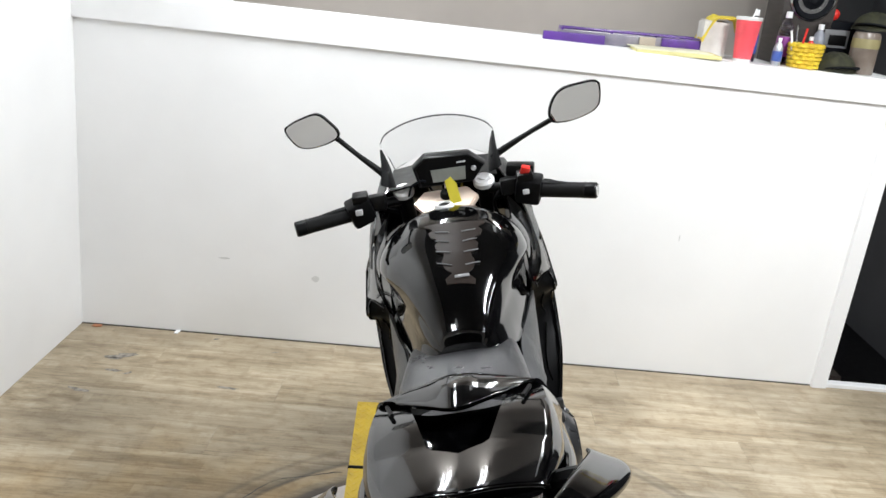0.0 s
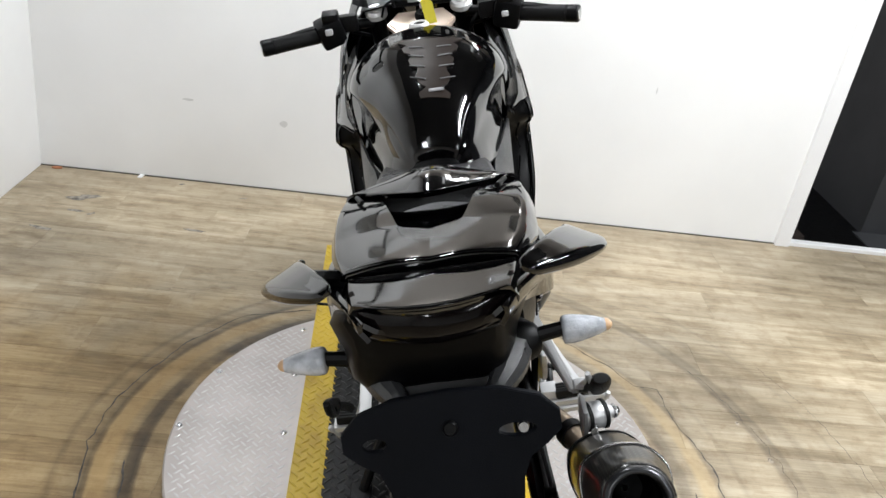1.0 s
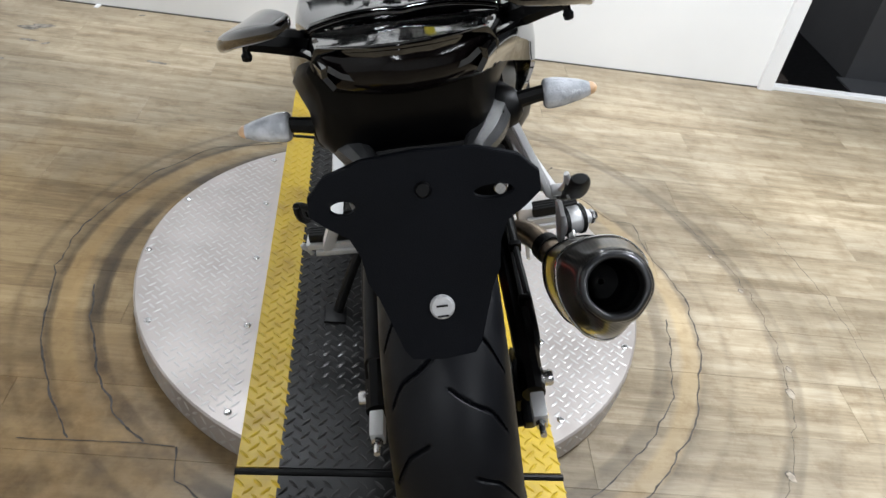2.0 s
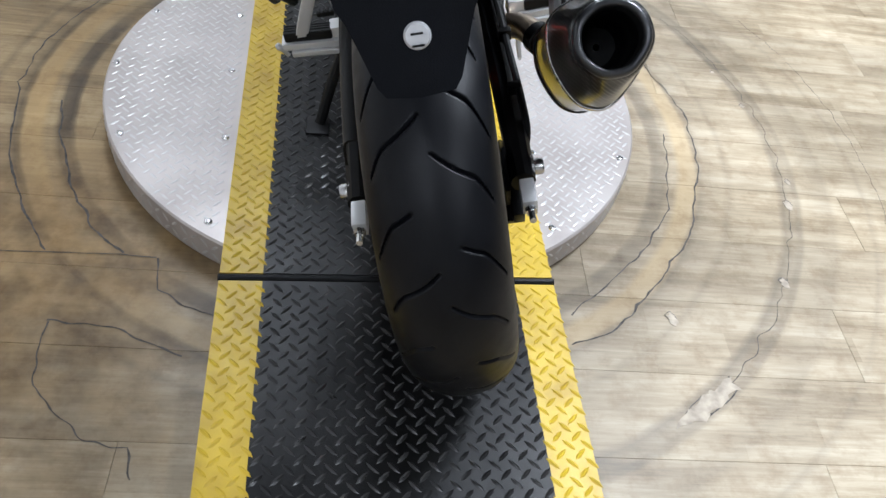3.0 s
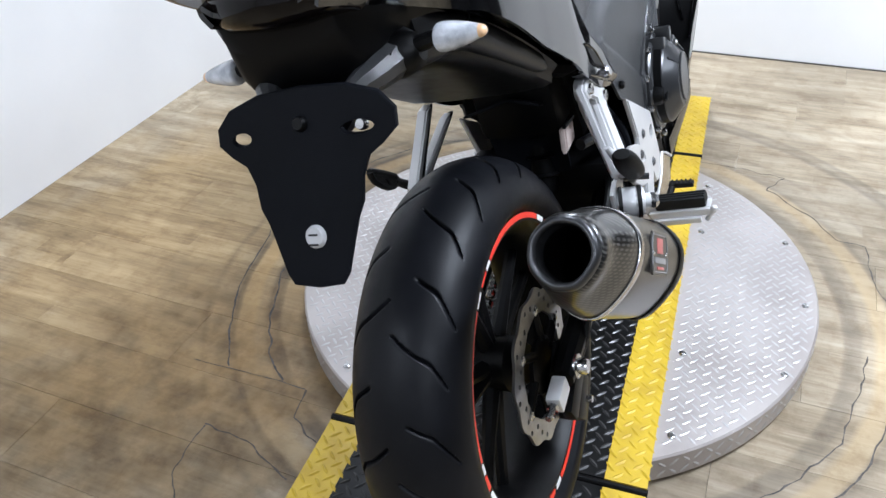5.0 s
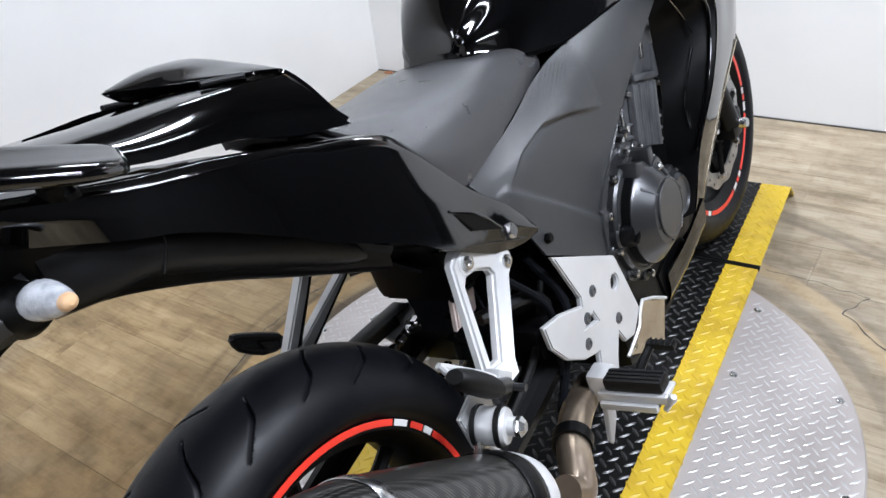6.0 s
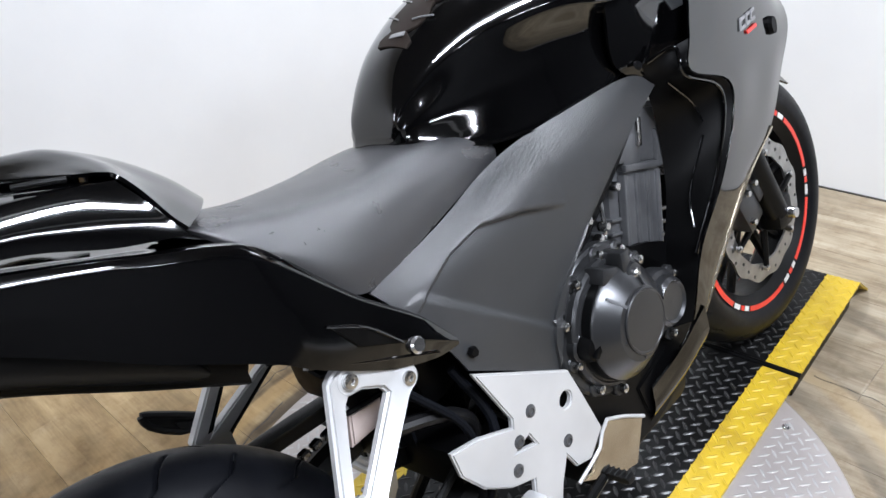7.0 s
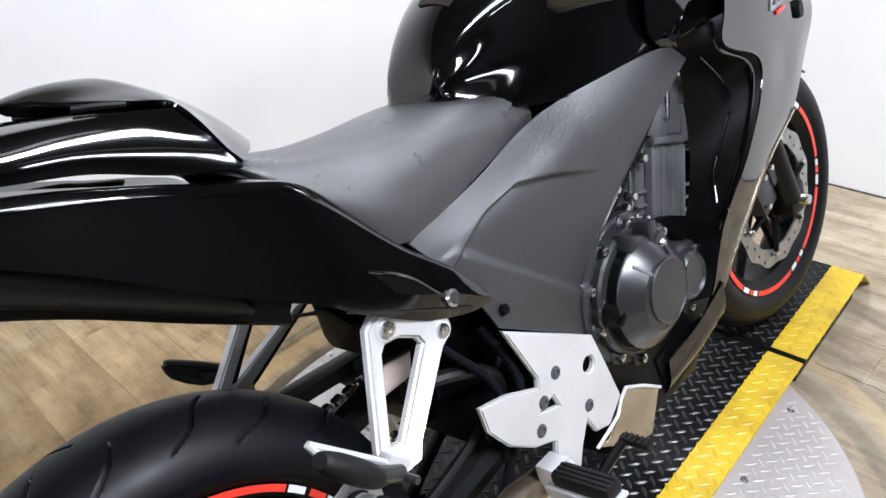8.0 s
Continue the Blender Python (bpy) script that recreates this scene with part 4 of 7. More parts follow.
def wheel(name, label, c, radius, half, rim, discs, petal_r, tape, steer=None, fine=True):
    """A wheel under the motorcycle: tyre, rim, spokes, hub, coloured rim tape and brake disc."""
    s = steer or Matrix.Identity(4)
    w = new(name)
    w.parent = bike
    w["label"] = label
    part("tyre", moved(tyre_mesh(c, radius, half, rim, 1500 if fine else 420, 92 if fine else 44, 0.092, 0.0075), s), RUBBER, w, "black tyre with slanting grooves", sharp=60)
    edge = half * 0.78
    part("rim", moved(lathe([(rim - 0.011, -half * 0.84), (rim + 0.002, -half * 0.84), (rim + 0.003, -edge + 0.012), (rim - 0.022, -edge * 0.6), (rim - 0.026, 0), (rim - 0.022, edge * 0.6), (rim + 0.003, edge - 0.012),
                             (rim + 0.002, half * 0.84), (rim - 0.011, half * 0.84), (rim - 0.030, edge * 0.72), (rim - 0.034, 0), (rim - 0.030, -edge * 0.72)], c, (1, 0, 0), 96, True), s), SATIN, w, "black cast rim")
    part("hub", moved(lathe([(0.0, -0.06), (0.03, -0.06), (0.045, -0.035), (0.04, 0), (0.045, 0.035), (0.03, 0.06), (0.0, 0.06)], c, (1, 0, 0), 32), s), SATIN, w)
    for k in range(5):
        for d in (-0.17, 0.17):
            a = 2 * math.pi * k / 5 + 0.3
            p0 = c + Vector((0, math.cos(a + d * 0.6), math.sin(a + d * 0.6))) * 0.035
            p1 = c + Vector((0, math.cos(a + d), math.sin(a + d))) * (rim - 0.026)
            part("spoke", moved(tube([p0, p0.lerp(p1, 0.5), p1], [0.015, 0.011, 0.010], 8, 3), s), SATIN, w)
    for x in (half * 0.845, -half * 0.845 - 0.0012):
        step, spans, r0, r1 = tape
        for k in range(round(360 / step)):
            for a0, a1, colour in spans:
                mat = RED if colour == "red" else TAPEWHITE
                part(colour + "_tape", moved(arc_band(c, r0, r1, x, a0 + step * k, a1 + step * k, n=max(2, round((a1 - a0) / 4))), s), mat, w, colour + " rim tape")
    for x in discs:
        part("brake_disc", moved(brake_disc(c, x, petal_r, petal_r - 0.035, 12), s), DISC, w, "wavy drilled steel brake disc")
        part("disc_carrier", moved(lathe([(0.030, x - 0.003), (0.046, x - 0.003), (0.046, x + 0.003), (0.030, x + 0.003)], c, (1, 0, 0), 32), s), ENGINE_BLACK, w)
        for k in range(6):
            a = 2 * math.pi * k / 6
            part("carrier_arm", moved(tube([c + Vector((x, 0.040 * math.cos(a), 0.040 * math.sin(a))), c + Vector((x, (petal_r - 0.026) * math.cos(a + 0.25), (petal_r - 0.026) * math.sin(a + 0.25)))], [0.008, 0.006], 8, 2), s), ENGINE_BLACK, w)
        for k in range(6):
            a = 2 * math.pi * k / 6 + 0.25
            part("disc_button", moved(lathe([(0, -0.004), (0.008, -0.004), (0.008, 0.004), (0.004, 0.006), (0, 0.006)], c + Vector((x, (petal_r - 0.030) * math.cos(a), (petal_r - 0.030) * math.sin(a))), (1, 0, 0), 12), s), STEEL, w)
    return w


rear_wheel = wheel("rear_wheel", "wide rear wheel with red and white rim tape", REAR, 0.325, 0.082, 0.233, [0.082], 0.118,
                   (72, [(-62, -58, "white"), (-57, -51, "red"), (-49, -43, "white"), (-42, 9, "red")], 0.226, 0.2345))
front_wheel = wheel("front_wheel", "front wheel with red and white rim tape and a drilled brake disc", FRONT, 0.300, 0.060, 0.220, [0.066], 0.155,
                    (60, [(32, 72, "red"), (74, 80, "white"), (81.5, 85, "red"), (86, 90, "white")], 0.210, 0.221), STEER, False)
part("sprocket", lathe([(0.03, -0.092), (0.10, -0.092), (0.104, -0.089), (0.10, -0.086), (0.03, -0.086)], REAR, (1, 0, 0), 60), STEEL, rear_wheel)

# ---- swing arm and chain ----
swing = part("swingarm", join(tube([(0.105, 0.52, 0.385), (0.118, 0.25, 0.345), (0.121, -0.03, 0.325)], [0.034, 0.024, 0.019], 10, 5), tube([(-0.118, 0.52, 0.42), (-0.127, 0.25, 0.375), (-0.124, -0.03, 0.325)], [0.034, 0.025, 0.020], 10, 5),
                             box((0.26, 0.09, 0.07), (0, 0.45, 0.41), bevel=0.012)), ENGINE_BLACK, bike, "black box-section swing arm")
for s in (1, -1):
    adj = part("axle_adjuster", box((0.022, 0.044, 0.030), (s * 0.124, -0.062, 0.327), (8, 0, 0), bevel=0.003), ALU, bike, "bare aluminium axle adjuster")
    part("adjuster_bolt", tube([(s * 0.124, -0.085, 0.327), (s * 0.124, -0.115, 0.33)], 0.005, 8, 2), STEEL, adj)
    part("lock_nut", lathe([(0, 0), (0.009, 0), (0.009, 0.008), (0, 0.008)], (s * 0.124, -0.088, 0.327), (0, -1, 0), 6), STEEL, adj)
    nut = part("axle_nut", lathe([(0, 0.155), (0.011, 0.155), (0.013, 0.151), (0.013, 0.142), (0.019, 0.140), (0.019, 0.136), (0, 0.136)], REAR, (s, 0, 0), 12), STEEL, bike, "steel axle nut")
cal = part("rear_caliper", join(box((0.046, 0.075, 0.052), (0.095, 0.045, 0.215), (40, 0, 0), bevel=0.008), box((0.02, 0.09, 0.04), (0.112, 0.02, 0.255), (25, 0, 0), bevel=0.006)), ENGINE_BLACK, bike, "black rear brake caliper")
part("pad_pin", lathe([(0, 0), (0.006, 0), (0.006, 0.01), (0, 0.01)], (0.118, 0.05, 0.205), (1, 0, 0), 8), STEEL, cal)
hose = part("brake_hose", tube([(0.112, 0.05, 0.270), (0.138, 0.06, 0.330), (0.138, 0.12, 0.366), (0.132, 0.25, 0.380), (0.122, 0.40, 0.412), (0.10, 0.50, 0.47)], 0.0062, 8, 6), GRIPMAT, bike, "black rubber brake hose along the swing arm")
for y, z in ((0.14, 0.368), (0.27, 0.383)):
    part("hose_clip", box((0.022, 0.012, 0.022), (0.131, y, z), (8, 0, 0), bevel=0.003), SATIN, hose)
part("caliper_bracket", prism([(-0.02, 0.30), (0.03, 0.345), (0.10, 0.30), (0.095, 0.22), (0.05, 0.20), (0.0, 0.25)], 0.094, 0.102, "x", bevel=0.002), SATIN, cal, "black caliper bracket")
guard_rows = [[(-0.085, y, z), (-0.10, y - 0.004, z + 0.004), (-0.118, y, z - 0.002), (-0.124, y, z - 0.04)] for y, z in ((-0.04, 0.452), (0.1, 0.49), (0.25, 0.50), (0.40, 0.49))]
part("chain_guard", skin(guard_rows, 4, 4, 0.004), SATIN, bike, "black plastic chain guard")
for top in (1, -1):
    run = [box((0.016, 0.019, 0.012), (-0.089, 0.56 * k / 25, 0.325 + top * (0.104 - 0.062 * k / 25) + 0.10 * k / 25), (8, 0, 0), bevel=0.003, segs=1) for k in range(26)]
    part("chain_run", join(*run), STEEL, bike, "steel drive chain")
hug = [[(x, y, z - abs(x) * 0.25) for x in (-0.085, -0.04, 0.0, 0.03, 0.055)] for y, z in ((0.318, 0.622), (0.355, 0.605), (0.39, 0.56), (0.405, 0.50), (0.405, 0.42))]
part("inner_fender", skin(hug, 3, 3, 0.005), MATTE, bike, "black inner rear fender")

# ---- engine and frame ----
engine = new("engine")
engine.parent = bike
engine["label"] = "dark grey two-cylinder engine"
part("crankcase", loft([[(x, 0.60, 0.30), (x, 0.56, 0.42), (x, 0.62, 0.51), (x, 0.80, 0.525), (x, 0.96, 0.46), (x, 0.99, 0.34), (x, 0.86, 0.23), (x, 0.70, 0.22)] for x in (-0.145, -0.13, 0.0, 0.13, 0.148)], 2, 4), ENGINE_BLACK, engine)
CL = Vector((0.0, 0.739, 0.449))
part("cover_flange", lathe([(0.0, 0.132), (0.116, 0.132), (0.119, 0.138), (0.118, 0.152), (0.114, 0.156), (0.0, 0.156)], CL, (1, 0, 0), 72), ENGINE, engine, "dark grey bolted flange", sharp=30)
part("clutch_cover", lathe([(0.0, 0.150), (0.1015, 0.150), (0.1015, 0.166), (0.098, 0.171), (0.094, 0.172), (0.092, 0.170), (0.089, 0.170), (0.0875, 0.174), (0.0870, 0.190), (0.0845, 0.194), (0.0555, 0.2165), (0.0525, 0.2170), (0.0, 0.2170)], CL, (1, 0, 0), 72), ENGINE, engine, "round dark grey clutch cover", sharp=26)
part("groove_ring", lathe([(0.0872, 0.1735), (0.0885, 0.1735), (0.0882, 0.1885), (0.0868, 0.1885)], CL, (1, 0, 0), 72), ENGINE_BLACK, engine, "black band round the cover")
disc_c = CL + Vector((0, 0.006, 0.002))
part("cover_disc", lathe([(0.0, 0.2165), (0.0500, 0.2165), (0.0500, 0.2195), (0.0485, 0.2208), (0.0465, 0.2208), (0.0455, 0.2198), (0.0, 0.2198)], disc_c, (1, 0, 0), 56), ENGINE, engine, "flat round clutch disc", sharp=30)
for k in range(6):
    a = radians(8 + 60 * k)
    q = disc_c + Vector((0.2065, 0.066 * math.cos(a), 0.066 * math.sin(a)))
    rib = prism([(-0.013, -0.010), (0.014, -0.010), (0.014, -0.005), (-0.013, 0.0135)], -0.0028, 0.0028, "z", bevel=0.001)
    spin = Matrix.Translation(q) @ Matrix.Rotation(a, 4, "X") @ Matrix(((0, 1, 0, 0), (1, 0, 0, 0), (0, 0, 1, 0), (0, 0, 0, 1)))
    part("cover_ridge", moved(rib, spin), ENGINE, engine)
part("cover_lobe", lathe([(0.0, 0.135), (0.052, 0.135), (0.053, 0.166), (0.050, 0.172), (0.043, 0.176), (0.040, 0.188), (0.034, 0.194), (0.030, 0.190), (0.020, 0.189), (0.0, 0.190)], CL + Vector((0, 0.118, -0.036)), (1, 0, 0), 40), ENGINE, engine, "small round pump cover", sharp=30)
part("oil_filler", join(lathe([(0.0, 0.150), (0.021, 0.150), (0.021, 0.180), (0.018, 0.190), (0.012, 0.192), (0.0, 0.192)], CL + Vector((0, -0.080, 0.004)), (1, 0, 0), 24), box((0.008, 0.030, 0.009), tuple(CL + Vector((0.194, -0.080, 0.004))), (35, 0, 0), bevel=0.002)), ENGINE_BLACK, engine, "black oil filler cap")
part("filler_rim", lathe([(0.0205, 0.150), (0.0255, 0.150), (0.0255, 0.168), (0.0225, 0.171), (0.0205, 0.171)], CL + Vector((0, -0.080, 0.004)), (1, 0, 0), 24), ENGINE, engine)
part("cover_boss", join(box((0.034, 0.040, 0.026), tuple(CL + Vector((0.178, -0.012, 0.084))), (-22, 0, 0), bevel=0.005), lathe([(0.0, 0.150), (0.019, 0.150), (0.019, 0.196), (0.016, 0.203), (0.0, 0.204)], CL + Vector((0, 0.030, 0.066)), (1, 0, 0), 20), box((0.040, 0.020, 0.036), tuple(CL + Vector((0.180, 0.022, 0.088))), (-8, 0, 0), bevel=0.004)), ENGINE, engine, "cast boss with a sensor", sharp=30)
part("cover_nub", lathe([(0.0, 0.195), (0.007, 0.195), (0.008, 0.207), (0.005, 0.210), (0.0, 0.210)], CL + Vector((0, 0.030, 0.066)), (1, 0, 0), 12), STEEL, engine)
for y, z in ((0.684, 0.540), (0.638, 0.499), (0.640, 0.433), (0.668, 0.371), (0.718, 0.338), (0.835, 0.500), (0.912, 0.432), (0.874, 0.340), (0.749, 0.553), (0.799, 0.538), (0.912, 0.370)):
    ear = part("bolt_ear", lathe([(0, 0.132), (0.0135, 0.132), (0.0135, 0.157), (0.012, 0.159), (0, 0.159)], (0, y, z), (1, 0, 0), 16), ENGINE, engine)
    part("cover_bolt", lathe([(0, 0.156), (0.0072, 0.156), (0.0078, 0.164), (0.0070, 0.170), (0.0035, 0.172), (0, 0.172)], (0, y, z), (1, 0, 0), 10), STEEL, ear)
part("cover_web", prism([(0.63, 0.44), (0.66, 0.36), (0.715, 0.325), (0.78, 0.33), (0.87, 0.325), (0.925, 0.37), (0.928, 0.44), (0.84, 0.515), (0.76, 0.40)], 0.130, 0.148, "x", bevel=0.003), ENGINE_BLACK, engine)
tilt = pose(0, 0.86, 0.56, -18, 0, 0)
part("cylinder", moved(join(box((0.25, 0.15, 0.20), (0, 0.06, 0.0), bevel=0.012), *[box((0.262, 0.158, 0.006), (0, 0.06, -0.07 + 0.022 * k), bevel=0.002) for k in range(4)]), tilt), HEADGREY, engine, "dark grey cylinder block")
part("cylinder_head", moved(join(box((0.26, 0.17, 0.09), (0, 0.065, 0.135), bevel=0.016), box((0.018, 0.10, 0.20), (0.128, 0.06, 0.02), bevel=0.006), box((0.02, 0.045, 0.06), (0.132, 0.03, 0.10), bevel=0.005)), tilt), HEADGREY, engine, "dark grey cylinder head")
for dy, dz in ((-0.01, 0.15), (0.12, 0.16), (-0.015, 0.05), (0.13, 0.06), (-0.02, -0.06)):
    q = tilt @ Vector((0.128, dy, dz))
    part("head_bolt", lathe([(0, 0.0), (0.008, 0.0), (0.0085, 0.01), (0.006, 0.016), (0, 0.016)], q, (1, 0, 0), 10), STEEL, engine)
part("cylinder_base", moved(join(box((0.26, 0.14, 0.08), (0, 0.05, -0.12), bevel=0.012), *[box((0.274, 0.012, 0.09), (0, -0.005 + 0.030 * k, -0.115), bevel=0.003) for k in range(4)]), tilt), HEADGREY, engine)
part("cylinder_rib", moved(join(*[box((0.014, 0.011, 0.17), (0.134, 0.012 + 0.030 * k, -0.02), bevel=0.003) for k in range(4)]), tilt), HEADGREY, engine)
part("head_cover", moved(join(box((0.014, 0.12, 0.085), (0.134, 0.055, 0.125), bevel=0.008), box((0.010, 0.10, 0.012), (0.141, 0.055, 0.075), bevel=0.003), box((0.010, 0.018, 0.06), (0.142, 0.10, 0.10), bevel=0.003)), tilt), HEADGREY, engine, "dark grey bolted head cover")
part("coil_strip", moved(box((0.006, 0.012, 0.046), (0.145, 0.045, 0.13), bevel=0.002), tilt), STEEL, engine, "bright metal strip")
part("sensor_pipe", tube([(0.135, 0.80, 0.53), (0.148, 0.80, 0.58), (0.140, 0.815, 0.63), (0.12, 0.83, 0.67)], 0.0038, 8, 6), STEEL, engine, "thin bright steel pipe")
part("sensor_fitting", join(lathe([(0, 0), (0.008, 0), (0.008, 0.014), (0.006, 0.017), (0, 0.017)], (0.138, 0.80, 0.575), (1, 0, 0), 6), lathe([(0, 0), (0.006, 0), (0.006, 0.012), (0, 0.012)], (0.14, 0.768, 0.600), (1, 0, 0), 6), box((0.014, 0.022, 0.012), (0.14, 0.785, 0.556), (30, 0, 0), bevel=0.002)), STEEL, engine)
part("hose", tube([(0.10, 0.70, 0.56), (0.13, 0.74, 0.60), (0.12, 0.80, 0.68)], 0.008, 8, 6), SATIN, engine)
part("sump_tip", prism([(0.765, 0.300), (0.86, 0.318), (0.80, 0.235), (0.775, 0.245)], 0.140, 0.152, "x", bevel=0.002), ENGINE_BLACK, engine)
part("sump", box((0.24, 0.30, 0.10), (0, 0.80, 0.215), bevel=0.03), ENGINE_BLACK, engine)
# the boxes are added only to fill the dark space between the tubes
part("frame", join(tube([(0.10, 1.12, 0.90), (0.125, 0.95, 0.72), (0.12, 0.70, 0.55), (0.11, 0.52, 0.42)], 0.026, 10, 5), tube([(-0.10, 1.12, 0.90), (-0.125, 0.95, 0.72), (-0.12, 0.70, 0.55), (-0.11, 0.52, 0.42)], 0.026, 10, 5),
                   tube([(0.10, 0.62, 0.62), (0.095, 0.35, 0.66), (0.08, 0.05, 0.83)], 0.018, 8, 4), tube([(-0.10, 0.62, 0.62), (-0.095, 0.35, 0.66), (-0.08, 0.05, 0.83)], 0.018, 8, 4),
                   box((0.19, 0.40, 0.18), (0, 0.72, 0.66), bevel=0.02), box((0.15, 0.20, 0.12), (0, 0.44, 0.60), bevel=0.02), box((0.16, 0.10, 0.24), (0, 0.54, 0.46), bevel=0.02)), ENGINE_BLACK, bike, "black steel frame with filler blocks behind the covers")
# added block, closes gaps under the seat that would show light
part("seat_tray", box((0.19, 0.18, 0.16), (-0.005, 0.50, 0.575), (14, 0, 0), bevel=0.03), ENGINE_BLACK, bike, "black filler block under the seat")
part("shock", join(tube([(0, 0.40, 0.40), (0, 0.47, 0.62)], 0.024, 12, 3), *[lathe([(0.028, -0.004), (0.034, 0.0), (0.028, 0.004)], (0, 0.41 + 0.012 * k, 0.43 + 0.034 * k), (0, 0.3, 0.95), 20) for k in range(5)]), ENGINE_BLACK, bike)
part("frame_tube", tube([(0.105, 0.335, 0.522), (0.122, 0.384, 0.512), (0.128, 0.428, 0.492), (0.126, 0.455, 0.462), (0.115, 0.460, 0.425)], 0.0105, 10, 6), RAILMAT, bike, "satin black bent tube")
part("cable", tube([(0.13, 0.38, 0.56), (0.15, 0.43, 0.47), (0.14, 0.42, 0.36)], 0.006, 8, 6), MATTE, bike)
part("cable", tube([(0.12, 0.46, 0.54), (0.15, 0.47, 0.44), (0.13, 0.40, 0.30)], 0.007, 8, 6), MATTE, bike)
part("inner_cover", prism([(0.303, 0.524), (0.316, 0.565), (0.366, 0.558), (0.354, 0.525)], 0.080, 0.092, "x", bevel=0.003), material("cloudy_pink_plastic", (0.52, 0.44, 0.41), 0.4, color2=(0.44, 0.36, 0.33), scale=25), bike, "cloudy pinkish inner cover plate")
part("inner_cover_edge", tube([(0.091, 0.314, 0.568), (0.091, 0.367, 0.561)], 0.004, 8, 2), ENGINE_BLACK, bike)
part("side_stand", join(tube([(-0.13, 0.60, 0.30), (-0.22, 0.54, 0.16), (-0.27, 0.50, 0.072)], 0.012, 10, 4), box((0.05, 0.06, 0.008), (-0.275, 0.49, 0.072), (0, 14, 0), bevel=0.003)), SATIN, bike, "black side stand, folded out")

# ---- fuel tank ----
TANK = [(0.556, 0.832, 0.045, 0.826, 0.050, 0.820, 0.052, 0.812), (0.567, 0.862, 0.056, 0.846, 0.066, 0.826, 0.075, 0.806), (0.588, 0.893, 0.066, 0.862, 0.078, 0.830, 0.090, 0.797), (0.615, 0.920, 0.078, 0.877, 0.088, 0.832, 0.103, 0.786),
        (0.65, 0.943, 0.094, 0.892, 0.098, 0.835, 0.114, 0.772), (0.70, 0.966, 0.115, 0.904, 0.112, 0.840, 0.124, 0.762), (0.76, 0.984, 0.145, 0.908, 0.128, 0.845, 0.137, 0.757), (0.82, 0.994, 0.166, 0.904, 0.142, 0.846, 0.150, 0.757),
        (0.88, 0.998, 0.177, 0.892, 0.156, 0.840, 0.160, 0.765), (0.95, 0.998, 0.177, 0.878, 0.168, 0.840, 0.165, 0.80), (1.02, 0.980, 0.155, 0.872, 0.150, 0.862, 0.145, 0.850), (1.05, 0.952, 0.128, 0.885, 0.124, 0.880, 0.120, 0.875)]


def tank_ring(y, top, cx, cz, wx, wz, bx, bz):
    """A cross-section: a round back, a shoulder, a hollow for the knee and a foot."""
    half = [(cx * math.sin(radians(a)), cz + (top - cz) * math.cos(radians(a))) for a in (0, 24, 46, 66, 82)]
    half += [(cx, cz), (cx - (cx - wx) * 0.22, cz - (cz - wz) * 0.18), (wx + (cx - wx) * 0.25, cz - (cz - wz) * 0.55), (wx, wz), ((wx + bx) / 2 + 0.001, (wz + bz) / 2), (bx, bz + 0.006), (bx - 0.006, bz)]
    return [(x, y, z) for x, z in half] + [(0, y, bz - 0.004)] + [(-x, y, z) for x, z in half[:0:-1]]


tank = part("fuel_tank", loft(evened([tank_ring(*t) for t in TANK]), 7, 4), GLOSS, bike, "gloss black fuel tank hollowed for the knees", sharp=50)


def tank_top(x, y):
    """The tank's height over x, y, near its ridge."""
    ys = [t[0] for t in TANK]
    top, cx, cz = (float(np.interp(y, ys, [t[k] for t in TANK])) for k in (1, 2, 3))
    return cz + (top - cz) * math.sqrt(max(0.0, 1 - (x / cx) ** 2))


pad_rows = []
for i, y in enumerate(np.linspace(0.628, 0.822, 20)):
    t = i / 19
    w = 0.022 + 0.046 * t + (0.006 if t < 0.08 else 0)
    w -= 0.012 * max(0, math.sin(t * 4 * 2 * math.pi - 1.0)) * (1 if 0.1 < t < 0.95 else 0)
    pad_rows.append([(w * k / 4 + 0.022, y + 0.014 * abs(k / 4) * t, tank_top(w * k / 4 + 0.022, y + 0.014 * abs(k / 4) * t) + 0.0045) for k in range(-4, 5)])
tank_pad = part("tank_pad", skin(pad_rows, 1, 1, 0.003), PADMAT, tank, "smoky clear stick-on tank pad")
for y in (0.668, 0.702, 0.738, 0.775):
    for s in (1, -1):
        part("pad_slot", tube([(0.022 + s * d, y + 0.4 * (d - 0.014), tank_top(0.022 + s * d, y + 0.4 * (d - 0.014)) + 0.0062) for d in (0.014, 0.028, 0.044)], 0.0013, 6, 3), MARKGREY, tank_pad, "silver slot edge")
part("pad_mark", box((0.030, 0.0075, 0.0015), (0.026, 0.642, tank_top(0.026, 0.642) + 0.0058), (30, 0, 0), bevel=0.0005), MARKGREY, tank_pad, "small pale printed bar")
cap = part("filler_cap", lathe([(0.0, 0.014), (0.014, 0.014), (0.0155, 0.019), (0.020, 0.019), (0.0235, 0.014), (0.025, 0.006), (0.025, -0.01), (0.0, -0.01)], (0, 0.968, 0.984), (0, -0.05, 1), 40), BRIGHT, tank, "polished round filler cap")
part("lock_cover", lathe([(0.0, 0.017), (0.012, 0.017), (0.0135, 0.015), (0.0135, 0.012), (0, 0.012)], (0, 0.968, 0.984), (0, -0.05, 1), 20), ENGINE_BLACK, cap)
